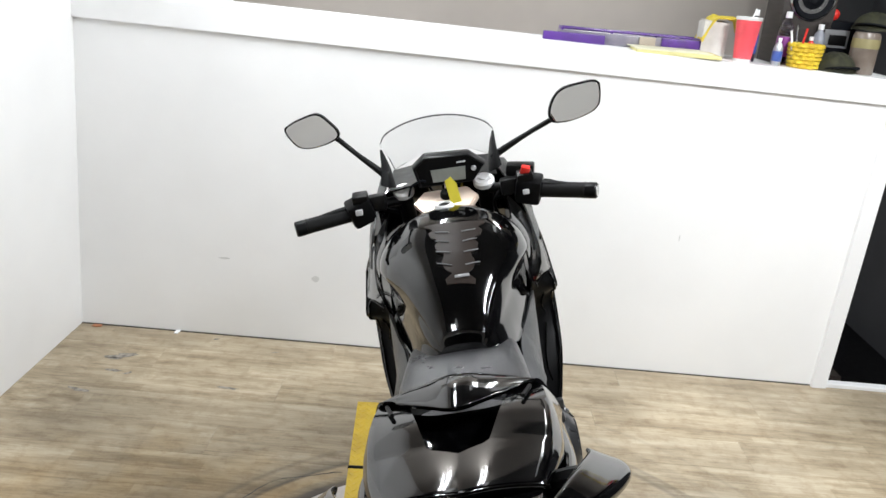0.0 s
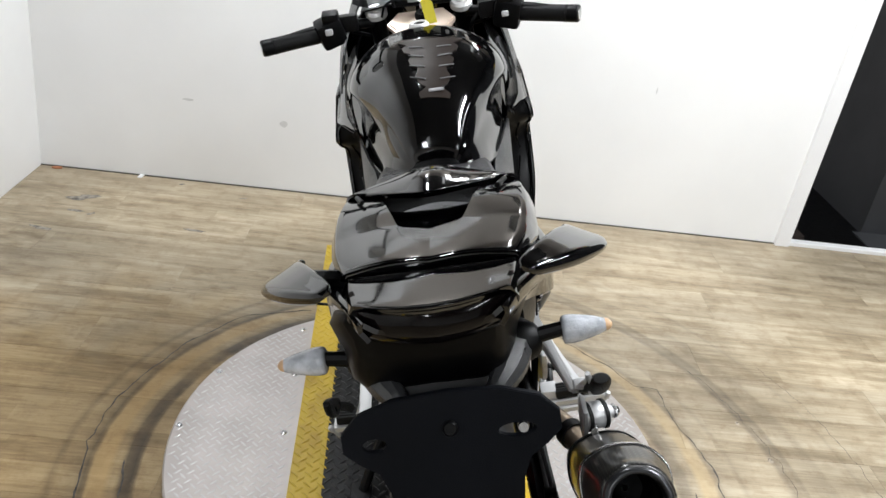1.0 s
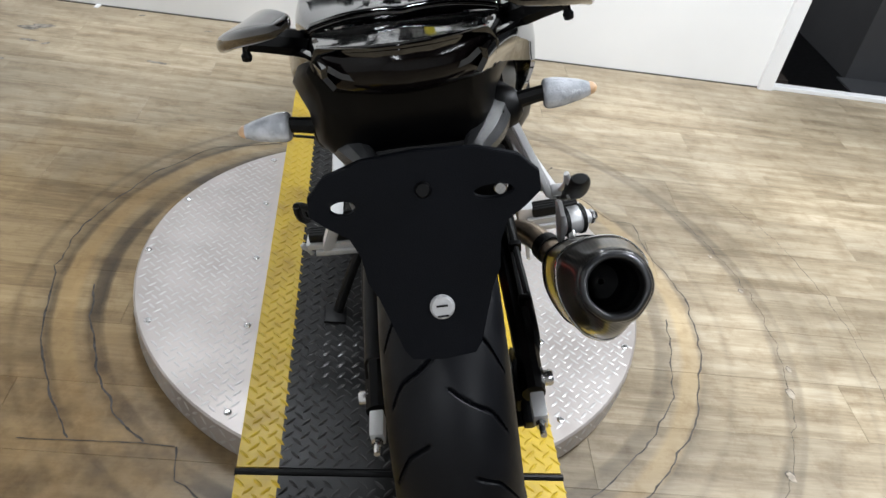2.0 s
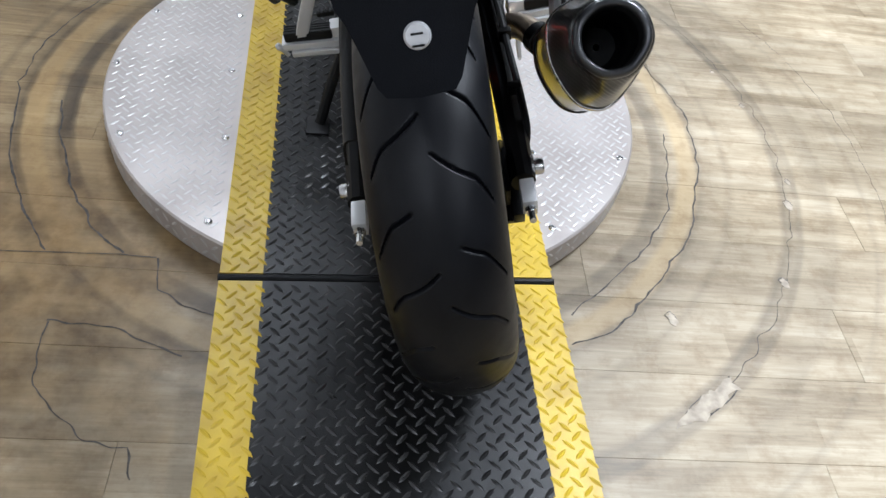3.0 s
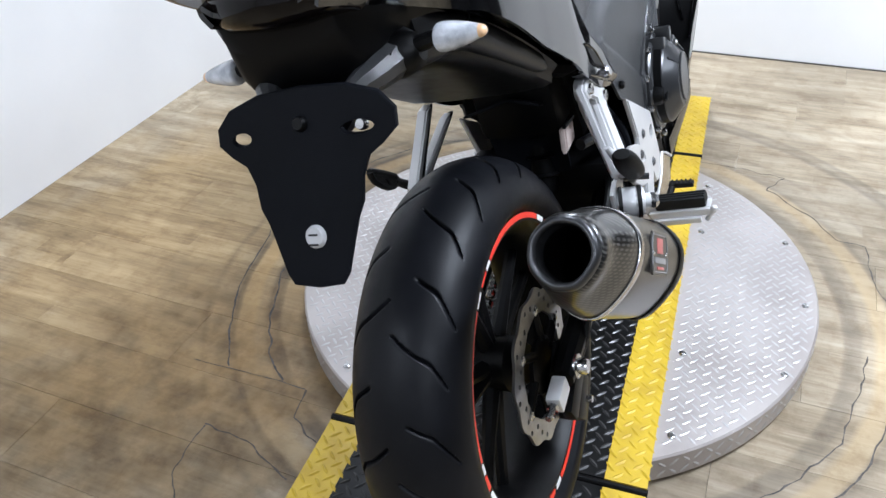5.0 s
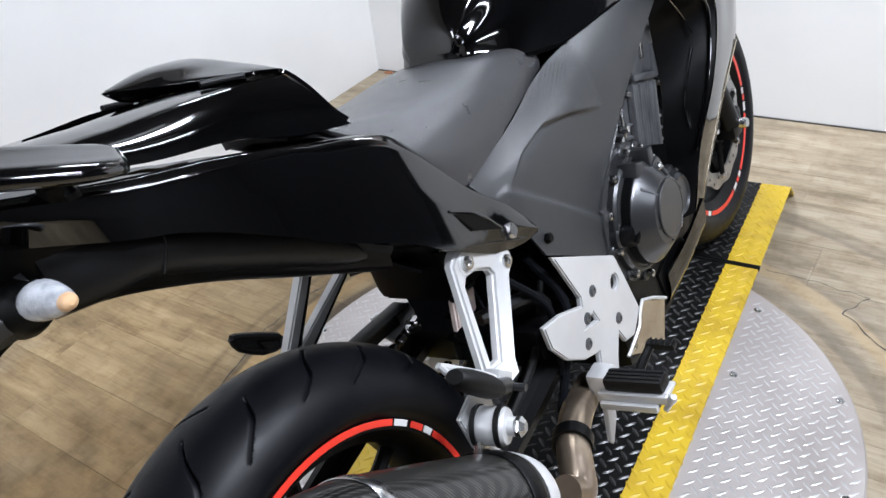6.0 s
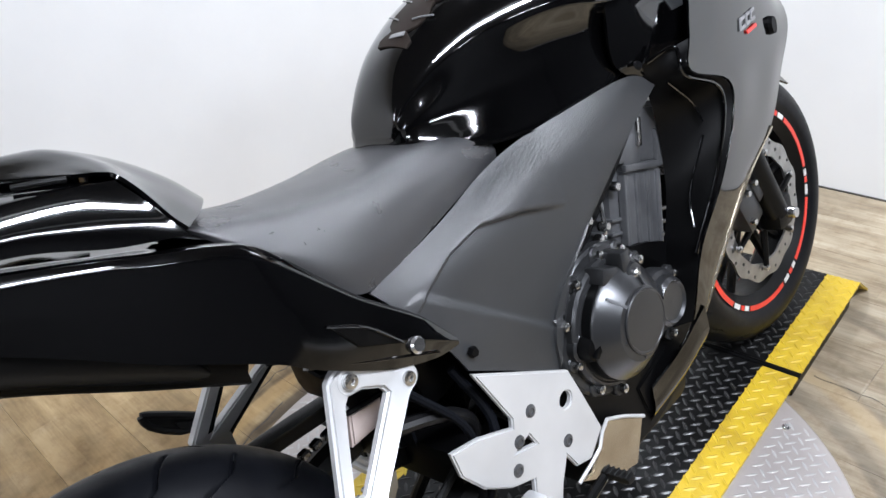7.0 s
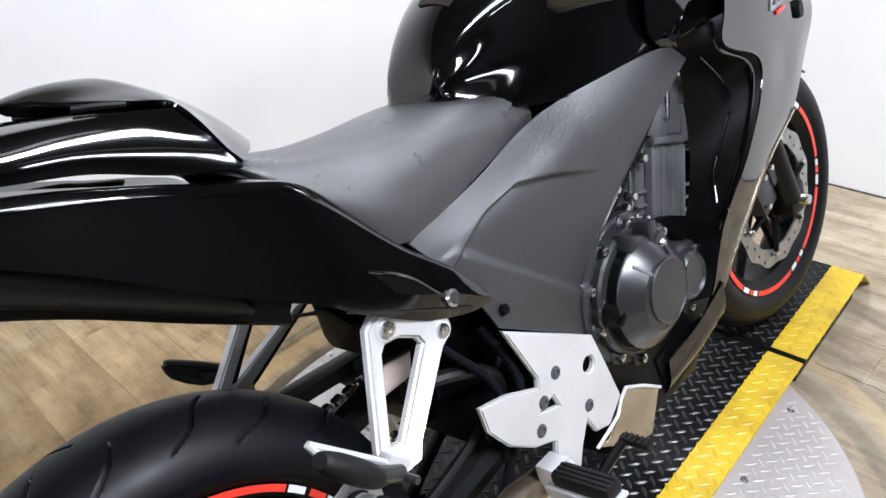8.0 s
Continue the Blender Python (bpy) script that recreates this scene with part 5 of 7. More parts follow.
for s in (1, -1):
    shroud = [[(s * 0.150, 0.94, 0.945), (s * 0.156, 0.99, 0.950), (s * 0.155, 1.06, 0.955), (s * 0.15, 1.13, 0.965)], [(s * 0.176, 0.895, 0.875), (s * 0.188, 0.96, 0.880), (s * 0.193, 1.05, 0.89), (s * 0.20, 1.13, 0.89)], [(s * 0.174, 0.885, 0.80), (s * 0.190, 0.96, 0.795), (s * 0.206, 1.04, 0.80), (s * 0.22, 1.12, 0.81)], [(s * 0.172, 0.93, 0.755), (s * 0.188, 0.98, 0.76), (s * 0.204, 1.03, 0.765), (s * 0.218, 1.08, 0.77)]]
    part("tank_shroud", skin(shroud, 5, 5, 0.005), GLOSS, bike, "gloss black shroud beside the tank")
    # grey colour stands for a reflection on the fairing's inside
    insert = [[(s * 0.176, 1.00, 0.925), (s * 0.184, 1.06, 0.925)], [(s * 0.191, 1.00, 0.88), (s * 0.199, 1.06, 0.88)], [(s * 0.203, 1.02, 0.83), (s * 0.207, 1.045, 0.83)]]
    part("shroud_insert", skin(insert, 4, 4, 0.006), COVER, bike, "grey panel standing in for the fairing's reflecting inside")

# ---- seat, tail and side covers ----
def seat_row(y, xe, ze, xs, zs, c):
    return [(-xe, y, ze), (-xe - 0.001, y, ze + (zs - ze) * 0.45), (-xs, y, zs), (-xs * 0.5, y, c - 0.003), (0, y, c), (xs * 0.5, y, c - 0.003), (xs, y, zs), (xe + 0.001, y, ze + (zs - ze) * 0.45), (xe, y, ze)]


SEAT = [(0.668, 0.108, 0.748, 0.090, 0.785, 0.796), (0.645, 0.113, 0.747, 0.097, 0.796, 0.808), (0.56, 0.122, 0.732, 0.106, 0.805, 0.819), (0.46, 0.128, 0.712, 0.117, 0.803, 0.820), (0.375, 0.127, 0.703, 0.110, 0.812, 0.829), (0.30, 0.112, 0.778, 0.090, 0.836, 0.848), (0.24, 0.082, 0.852, 0.060, 0.864, 0.869), (0.21, 0.06, 0.868, 0.04, 0.874, 0.876)]
part("rider_seat", skin([seat_row(*s) for s in SEAT], 4, 6, 0.012), SEATMAT, bike, "black vinyl rider seat, slightly worn", sharp=70)


def tail_row(y, b, m, r, g):
    """Half of the tail from its lower edge over the ridge to a flange tucked in under the seat cowl."""
    half = [b, m, r, (0.150 * g[0], g[1] - 0.003), (0.142 * g[0], g[1] - 0.001), (0.118 * g[0], g[1] - 0.010), (0.060 * g[0], g[1] - 0.018)]
    return [(-x, y, z) for x, z in half] + [(0, y, g[1] - 0.018)] + [(x, y, z) for x, z in half[::-1]]


TAIL = [(0.462, (0.153, 0.582), (0.156, 0.588), (0.152, 0.594), (0.95, 0.600)), (0.425, (0.148, 0.585), (0.155, 0.612), (0.150, 0.645), (0.95, 0.652)), (0.36, (0.151, 0.613), (0.152, 0.655), (0.150, 0.708), (0.95, 0.716)),
        (0.28, (0.157, 0.667), (0.158, 0.742), (0.156, 0.8), (0.98, 0.816)), (0.235, (0.158, 0.705), (0.159, 0.775), (0.157, 0.831), (1.0, 0.846)), (0.165, (0.157, 0.752), (0.158, 0.814), (0.156, 0.859), (1.0, 0.872)),
        (0.13, (0.156, 0.775), (0.157, 0.832), (0.155, 0.875), (1.0, 0.886)), (0.055, (0.155, 0.832), (0.156, 0.872), (0.154, 0.901), (0.99, 0.913)), (-0.01, (0.149, 0.874), (0.150, 0.898), (0.148, 0.921), (0.95, 0.932)),
        (-0.05, (0.141, 0.892), (0.142, 0.915), (0.140, 0.935), (0.90, 0.945)), (-0.12, (0.104, 0.928), (0.121, 0.948), (0.123, 0.961), (0.79, 0.970)), (-0.185, (0.086, 0.955), (0.098, 0.972), (0.099, 0.984), (0.64, 0.990)), (-0.222, (0.076, 0.968), (0.084, 0.98), (0.084, 0.989), (0.53, 0.993))]
part("tail_cowl", facet_skin(evened([tail_row(*t) for t in TAIL]), 5, 0.005), GLOSS, bike, "gloss black tail cowl with sharp creases", sharp=42)


def both(half):
    """A row from its middle outwards, mirrored."""
    return [(-x, y, z) for x, y, z in half[:0:-1]] + list(half)


def tipped(bm, at, slope, reach):
    """Tips a shell forwards about the line y = at, fading out past reach."""
    for v in bm.verts:
        v.co.z -= slope * max(-reach, min(reach, v.co.y - at))
    return bm


def cowl_inset(y):
    """Half width of the rounded cut in the seat cowl's top."""
    if y < -0.020:
        return 0.0
    if y < 0.004:
        return 0.040 * math.sqrt(max(0.0, 1 - ((0.004 - y) / 0.024) ** 2))
    return 0.040 + 0.028 * min((y - 0.004) / 0.13, 1.0)


# seat cowl: middle, crease and lower edge from the rear lip to the front tip
COWL = [((-0.1235, 0.981), (0.101, -0.113, 0.977), (0.104, -0.100, 0.966)), ((-0.122, 0.990), (0.102, -0.112, 0.981), (0.106, -0.099, 0.968)), ((-0.116, 0.993), (0.104, -0.106, 0.984), (0.109, -0.094, 0.967)), ((-0.05, 0.987), (0.119, -0.045, 0.978), (0.126, -0.040, 0.953)), ((0.02, 0.979), (0.127, 0.025, 0.972), (0.139, 0.020, 0.936)),
        ((0.08, 0.972), (0.131, 0.085, 0.964), (0.144, 0.085, 0.919)), ((0.14, 0.957), (0.131, 0.140, 0.954), (0.149, 0.150, 0.891)), ((0.188, 0.936), (0.129, 0.183, 0.943), (0.156, 0.212, 0.873))]
spine = [[Vector((0, a[0], a[1])), Vector(b), Vector(c)] for a, b, c in COWL]
lines = [catmull([r[k] for r in spine], 9) for k in range(3)]
sides = []
for s in (1, -1):
    net = []
    for mid, crease, low in zip(*lines):
        o = off(mid.y)
        cut = min(cowl_inset(mid.y), crease.x * 0.7)
        row = []
        for k in range(9):
            f = k / 8
            x = cut + (crease.x - o - cut) * f
            g = x / (crease.x - o)
            row.append(Vector((o + s * x, mid.y + (crease.y - mid.y) * g * g, mid.z + (crease.z - mid.z) * g * g + 0.003 * math.sin(math.pi * g))))
        row += [Vector((o + s * (crease.x - o + 0.0025), crease.y, crease.z - 0.003))]
        row += [Vector((o + s * (crease.lerp(low, f).x - o + 0.004 * math.sin(math.pi * f)), crease.lerp(low, f).y, crease.lerp(low, f).z)) for f in (0.25, 0.5, 0.75, 1.0)]
        net.append(row)
    sides.append(thickened(net, 0.004))
cowl_bm = join(*sides)
bmesh.ops.remove_doubles(cowl_bm, verts=cowl_bm.verts[:], dist=0.0002)
seat_cowl = part("seat_cowl", tipped(cowl_bm, -0.085, 0.065, 0.085), GLOSS, bike, "gloss black passenger seat cowl with a cut-out behind its hood", sharp=40)
hood = [both([(0, 0.296, 0.868), (0.080, 0.264, 0.869), (0.154, 0.216, 0.873)]), both([(0, 0.268, 0.906), (0.077, 0.244, 0.897), (0.148, 0.208, 0.889)]), both([(0, 0.225, 0.946), (0.074, 0.218, 0.927), (0.139, 0.197, 0.920)]),
        both([(0, 0.176, 0.977), (0.070, 0.195, 0.953), (0.129, 0.186, 0.942)]), both([(0, 0.145, 0.986), (0.064, 0.175, 0.962), (0.116, 0.178, 0.948)]), both([(0, 0.110, 0.990), (0.058, 0.143, 0.968), (0.106, 0.170, 0.951)]),
        both([(0, 0.072, 0.988), (0.052, 0.115, 0.971), (0.100, 0.160, 0.954)]), both([(0, 0.068, 0.985), (0.051, 0.112, 0.968), (0.099, 0.158, 0.951)]), both([(0, 0.080, 0.973), (0.049, 0.120, 0.959), (0.094, 0.163, 0.944)])]
part("cowl_hood", skin(evened(hood), 5, 5, 0.004), GLOSS, seat_cowl, "arched hood over the cut-out", sharp=42)
recess = [both([(0, y, z - 0.006), (0.05, y, z - 0.005), (0.082, y, z + 0.001)]) for y, z in ((-0.024, 0.972), (-0.010, 0.968), (0.015, 0.955), (0.045, 0.949), (0.09, 0.947), (0.14, 0.930), (0.20, 0.905))]
part("cowl_recess", skin(evened(recess), 4, 4, 0.003), GLOSS, seat_cowl, "dished floor of the cut-out")
for s in (1, -1):
    slot = [(mx(s, x, 0.14), y, z) for x, y, z in ((0.112, 0.150, 0.9540), (0.106, 0.128, 0.9600), (0.100, 0.108, 0.9645))]
    part("cowl_slot", tube(slot, 0.0032, 8, 4), ENGINE_BLACK, seat_cowl, "narrow dark slot")
deck = []
for y, z, y2, z2, x2 in ((-0.1285, 0.970, -0.114, 0.962, 0.098), (-0.1295, 0.982, -0.116, 0.975, 0.099), (-0.134, 0.985, -0.120, 0.978, 0.099), (-0.180, 0.992, -0.160, 0.986, 0.094), (-0.228, 0.999, -0.198, 0.994, 0.087), (-0.2325, 0.998, -0.202, 0.992, 0.087), (-0.229, 0.987, -0.199, 0.981, 0.084)):
    deck.append(both([(x2 * f, y + (y2 - y) * f * f, z + (z2 - z) * f * f) for f in (0, 0.34, 0.68, 1.0)] + [(x2 + 0.009, y2 + 0.005, z2 - 0.016)]))
part("tail_deck", moved(tipped(facet_skin(evened(deck), 4, 0.004, 0.12), -0.17, 0.035, 0.06), pose(0, 0, 0.005)), GLOSS, bike, "gloss black rear deck behind a narrow joint", sharp=42)
lamp_rows = [[(-0.090, -0.165, z1), (-0.072, -0.205 - d, z1 + 0.002), (0, -0.226 - d, z1 + 0.004), (0.072, -0.205 - d, z1 + 0.002), (0.090, -0.165, z1)] for z1, d in ((0.994, -0.004), (0.985, 0.002), (0.972, 0.002), (0.958, -0.008), (0.948, -0.03))]
tail_lamp = part("tail_lamp", skin(evened(lamp_rows), 5, 4, 0.005), TAILLENS, bike, "smoked dark tail lamp lens")
for k in range(9):
    x = -0.056 + 0.014 * k
    part("lamp_fin", box((0.003, 0.010, 0.022), (x + 0.013, -0.166, 0.934), (18, 0, 0), bevel=0.001), SATIN, tail_lamp)
UNDER = [(0.215, 0.128, 0.722, 0.684), (0.12, 0.126, 0.796, 0.742), (0.03, 0.118, 0.860, 0.798), (-0.05, 0.108, 0.905, 0.838), (-0.11, 0.100, 0.940, 0.858), (-0.15, 0.092, 0.962, 0.868), (-0.178, 0.080, 0.978, 0.885), (-0.192, 0.070, 0.984, 0.930)]
part("undertail", loft([[(-w, y, t), (-w * 0.98, y, (t + b) / 2), (-w * 0.86, y, b), (0, y, b - 0.004), (w * 0.86, y, b), (w * 0.98, y, (t + b) / 2), (w, y, t), (0, y, t + 0.012)] for y, w, t, b in UNDER], 5, 3), ENGINE_BLACK, bike, "satin black undertail", sharp=50)


for s in (1, -1):
    rings = []
    for x, y0, z0, y1, z1 in ((0.100, -0.105, 0.928, -0.110, 0.860), (0.112, -0.060, 0.906, -0.072, 0.852), (0.121, -0.015, 0.884, -0.030, 0.845), (0.127, 0.069, 0.835, 0.040, 0.805), (0.131, 0.134, 0.793, 0.114, 0.758), (0.133, 0.168, 0.757, 0.156, 0.732), (0.132, 0.179, 0.733, 0.172, 0.725)):
        rings.append([(mx(s, x - 0.035, y0), y0, z0), (mx(s, x - 0.004, y0), y0, z0), (mx(s, x + 0.003, y0), (y0 * 0.7 + y1 * 0.3), z0 * 0.7 + z1 * 0.3), (mx(s, x + 0.003, y0), (y0 * 0.3 + y1 * 0.7), z0 * 0.3 + z1 * 0.7), (mx(s, x - 0.004, y0), y1, z1), (mx(s, x - 0.035, y0), y1, z1)])
    rail = part("under_rail", loft(rings, 5, 2), RAILMAT, bike, "dark grey satin rail under the tail", sharp=50)
    part("rail_seam", tube([(mx(s, 0.1245, 0), -0.012, 0.882), (mx(s, 0.1255, 0), -0.016, 0.866), (mx(s, 0.1235, 0), -0.030, 0.846)], 0.0012, 6, 3), ENGINE_BLACK, rail)


def plate_y(z):
    return -0.231 - (0.861 - z) * 0.505


for s in (1, -1):
    # greyer than the bracket, to stand for the wall reflected on the arms
    part("bracket_arm", tube([(mx(s, 0.092, -0.12), -0.115, 0.885), (mx(s, 0.080, -0.17), -0.165, 0.880), (mx(s, 0.066, -0.19), -0.192, 0.876), (mx(s, 0.058, -0.2), -0.206, 0.870)], [0.024, 0.019, 0.013, 0.008], 10, 4), COVER, bike, "arm of the plate bracket, greyed for the wall's reflection")
bracket = part("plate_bracket", loft([[(0.013 + sx * w, y, z) for sx, y in ((1, f), (1, k), (-1, k), (-1, f))] for z, f, k, w in ((0.895, -0.04, -0.160, 0.086), (0.872, -0.085, -0.178, 0.070), (0.852, -0.150, -0.210, 0.050), (0.836, -0.195, -0.228, 0.038))], 3, 1), ENGINE_BLACK, bike, "black plastic bracket with two arms")
HANGER = [(0.0, 0.893), (0.055, 0.890), (0.092, 0.880), (0.110, 0.864), (0.110, 0.848), (0.094, 0.836), (0.076, 0.826), (0.067, 0.808), (0.064, 0.786), (0.056, 0.772), (0.050, 0.756), (0.038, 0.722), (0.031, 0.713), (0.0, 0.710)]
outline = HANGER + [(-x, z) for x, z in HANGER[-2:0:-1]]
slots = [(-0.078, 0.852, 0.0062, 2.0), (0.066, 0.852, 0.0060, 3.2)]
bm = prism(outline, -0.003, 0.003, "y", slots, bevel=0.0008)
for vert in bm.verts:
    vert.co.y += plate_y(vert.co.z) + 0.006
    vert.co.x += 0.012
hanger = part("plate_hanger", bm, MATTE, bike, "dull black number plate hanger, empty")
part("hanger_bolt", lathe([(0, 0.006), (0.006, 0.006), (0.008, 0.003), (0.008, -0.004), (0, -0.004)], (0.012, plate_y(0.861) + 0.002, 0.861), (0, -0.89, 0.45), 14), SATIN, hanger)
part("hanger_bolt", lathe([(0, 0.005), (0.005, 0.005), (0.006, 0.002), (0.006, -0.004), (0, -0.004)], (0.084, plate_y(0.854) + 0.003, 0.854), (0, -0.89, 0.45), 12), STEEL, hanger)
part("reflector", lathe([(0, 0.006), (0.010, 0.0055), (0.012, 0.003), (0.0125, -0.004), (0, -0.004)], (0.016, plate_y(0.758) + 0.003, 0.758), (0, -0.89, 0.45), 28), GREYFILM, hanger, "round pale reflector")
for dz in (-0.006, 0.003):
    part("reflector_bar", box((0.011, 0.001, 0.002), (0.016, plate_y(0.758 + dz) - 0.0035, 0.760 + dz), (-27, 0, 0), bevel=0.0005), SATIN, hanger)

for s in (1, -1):
    run = [((0.170, -0.032, 0.962), 0.006, 0.006), ((0.176, -0.042, 0.966), 0.018, 0.011), ((0.180, -0.075, 0.976), 0.024, 0.014), ((0.163, -0.130, 0.996), 0.025, 0.015), ((0.136, -0.188, 1.014), 0.020, 0.015), ((0.108, -0.230, 1.025), 0.011, 0.011), ((0.101, -0.240, 1.027), 0.004, 0.004)]
    rings = []
    for (x, y, z), w, h in run:
        rings.append([(mx(s, x + 0.90 * w * math.cos(t), y), y - 0.42 * w * math.cos(t), z - 0.34 * w * math.cos(t) + (0.52 * h if math.sin(t) > 0.3 else -0.50 * h if math.sin(t) < -0.3 else 0.1 * h)) for t in (2 * math.pi * k / 10 for k in range(10))])
    rail = part("grab_rail", tipped(loft(rings, 5, 3), -0.13, 0.09, 0.12), GLOSS, bike, "gloss black wing-shaped grab rail", sharp=60)
    part("rail_foot", tube([(mx(s, 0.10, 0), -0.06, 0.94), (mx(s, 0.135, 0), -0.075, 0.958), (mx(s, 0.170, 0), -0.09, 0.972)], [0.016, 0.014, 0.012], 8, 4), SATIN, rail)
    part("luggage_hook", lathe([(0, 0), (0.004, 0), (0.004, 0.012), (0.0058, 0.015), (0.005, 0.020), (0, 0.020)], (mx(s, 0.172, 0), -0.085, 0.968), (s * 0.2, 0, -1), 10), SATIN, rail)
    stalk = part("turn_signal", join(lathe([(0, 0), (0.024, 0), (0.026, 0.01), (0.019, 0.03), (0.011, 0.036), (0, 0.036)], (mx(s, 0.082, -0.13), -0.13, 0.882), (s, 0, 0.05), 20), tube([(mx(s, 0.11, -0.13), -0.132, 0.889), (mx(s, 0.142, -0.13), -0.134, 0.896)], [0.009, 0.008], 10, 2)), SATIN, bike, "clear turn signal on a black stalk")
    lens = loft([[(mx(s, x, -0.134), -0.134 + r * 1.15 * math.cos(a), 0.894 + r * math.sin(a)) for a in (2 * math.pi * k / 10 for k in range(10))] for x, r in ((0.140, 0.011), (0.143, 0.0145), (0.155, 0.0145), (0.176, 0.0102), (0.187, 0.0066))], 3, 2)
    part("signal_lens", lens, LENS, stalk, "frosted clear lens")
    part("amber_tip", loft([[(mx(s, x, -0.134), -0.134 + r * 1.15 * math.cos(a), 0.894 + r * math.sin(a)) for a in (2 * math.pi * k / 10 for k in range(10))] for x, r in ((0.1865, 0.0068), (0.191, 0.0054), (0.194, 0.002))], 3, 2), AMBER, stalk, "amber bulb tip")

CREASE = [(0.36, 0.60), (0.44, 0.653), (0.50, 0.685), (0.562, 0.697), (0.63, 0.682), (0.72, 0.65), (0.80, 0.62)]


def crease_warp(q):
    line = float(np.interp(q.y, [c[0] for c in CREASE], [c[1] for c in CREASE]))
    t = min(max((q.z - line + 0.004) / 0.008, 0), 1)
    fade = min(max((0.72 - q.y) / 0.08, 0), 1)
    low = float(np.interp(q.y, [0.44, 0.62], [0.665, 0.512]))
    u = min(max((low - q.z + 0.003) / 0.006, 0), 1)
    rise = min(max((q.y - 0.41) / 0.05, 0), 1)
    end = min(max((0.665 - q.y) / 0.05, 0), 1)
    return Vector((q.x + 0.010 * t * t * (3 - 2 * t) * fade + 0.005 * u * rise * end, q.y, q.z))


SIDE = [[(0.120, 0.385, 0.699), (0.116, 0.52, 0.722), (0.113, 0.648, 0.752), (0.148, 0.78, 0.766), (0.175, 0.91, 0.768), (0.180, 0.965, 0.735)],
        [(0.133, 0.415, 0.65), (0.141, 0.50, 0.678), (0.148, 0.60, 0.693), (0.158, 0.71, 0.695), (0.170, 0.82, 0.705), (0.174, 0.885, 0.692)],
        [(0.143, 0.445, 0.59), (0.149, 0.52, 0.60), (0.154, 0.60, 0.60), (0.159, 0.68, 0.605), (0.165, 0.745, 0.615), (0.166, 0.795, 0.635)],
        [(0.149, 0.462, 0.542), (0.152, 0.515, 0.507), (0.154, 0.563, 0.474), (0.155, 0.602, 0.446), (0.156, 0.616, 0.500), (0.158, 0.652, 0.545)]]
for s in (1, -1):
    side = part("side_cover", skin(SIDE, 16, 34, 0.005, crease_warp, s < 0), COVER_RIBBED, bike, "grained dark grey side cover", sharp=40)
    part("cover_plug", lathe([(0, 0.004), (0.006, 0.004), (0.008, 0.001), (0.008, -0.004), (0, -0.004)], (s * 0.158, 0.476, 0.562), (s, 0, 0), 6), ENGINE_BLACK, side)
    part("tail_bolt", lathe([(0, 0.007), (0.008, 0.007), (0.011, 0.004), (0.011, -0.004), (0, -0.004)], (s * 0.154, 0.402, 0.620), (s, 0, 0.2), 16), STEEL, bike, "bright dome bolt")
    # no hollow is cut: its shade is a flat black plate
    notch = prism([(0.302, 0.708), (0.348, 0.678), (0.386, 0.634), (0.330, 0.664)], s * 0.150, s * 0.1568, "x", bevel=0.0015)
    part("tail_notch", notch, ENGINE_BLACK, bike, "flat black plate drawn as the shaded recess in the tail panel")
    part("notch_edge", tube([(s * 0.157, 0.302, 0.7085), (s * 0.157, 0.348, 0.6790), (s * 0.156, 0.386, 0.6345)], 0.0018, 6, 4), GLOSS, bike)
    part("tail_trim", skin([[(s * 0.151, y, z + 0.004), (s * 0.155, y, z), (s * 0.138, y, z - 0.004)] for y, z in ((0.265, 0.677), (0.31, 0.653), (0.36, 0.626), (0.43, 0.590))], 3, 4, 0.003), GLOSS, bike, "thin shiny lower edge")

# ---- foot rests ----
def splayed(bm, s, top=0.580, k=0.55):
    """Leans a foot rest's lower end outwards."""
    for vert in bm.verts:
        d = max(0.0, top - vert.co.z) * k
        vert.co += Vector((s * d, s * d * SPLAY[s][0], s * d * SPLAY[s][1]))
    return bm


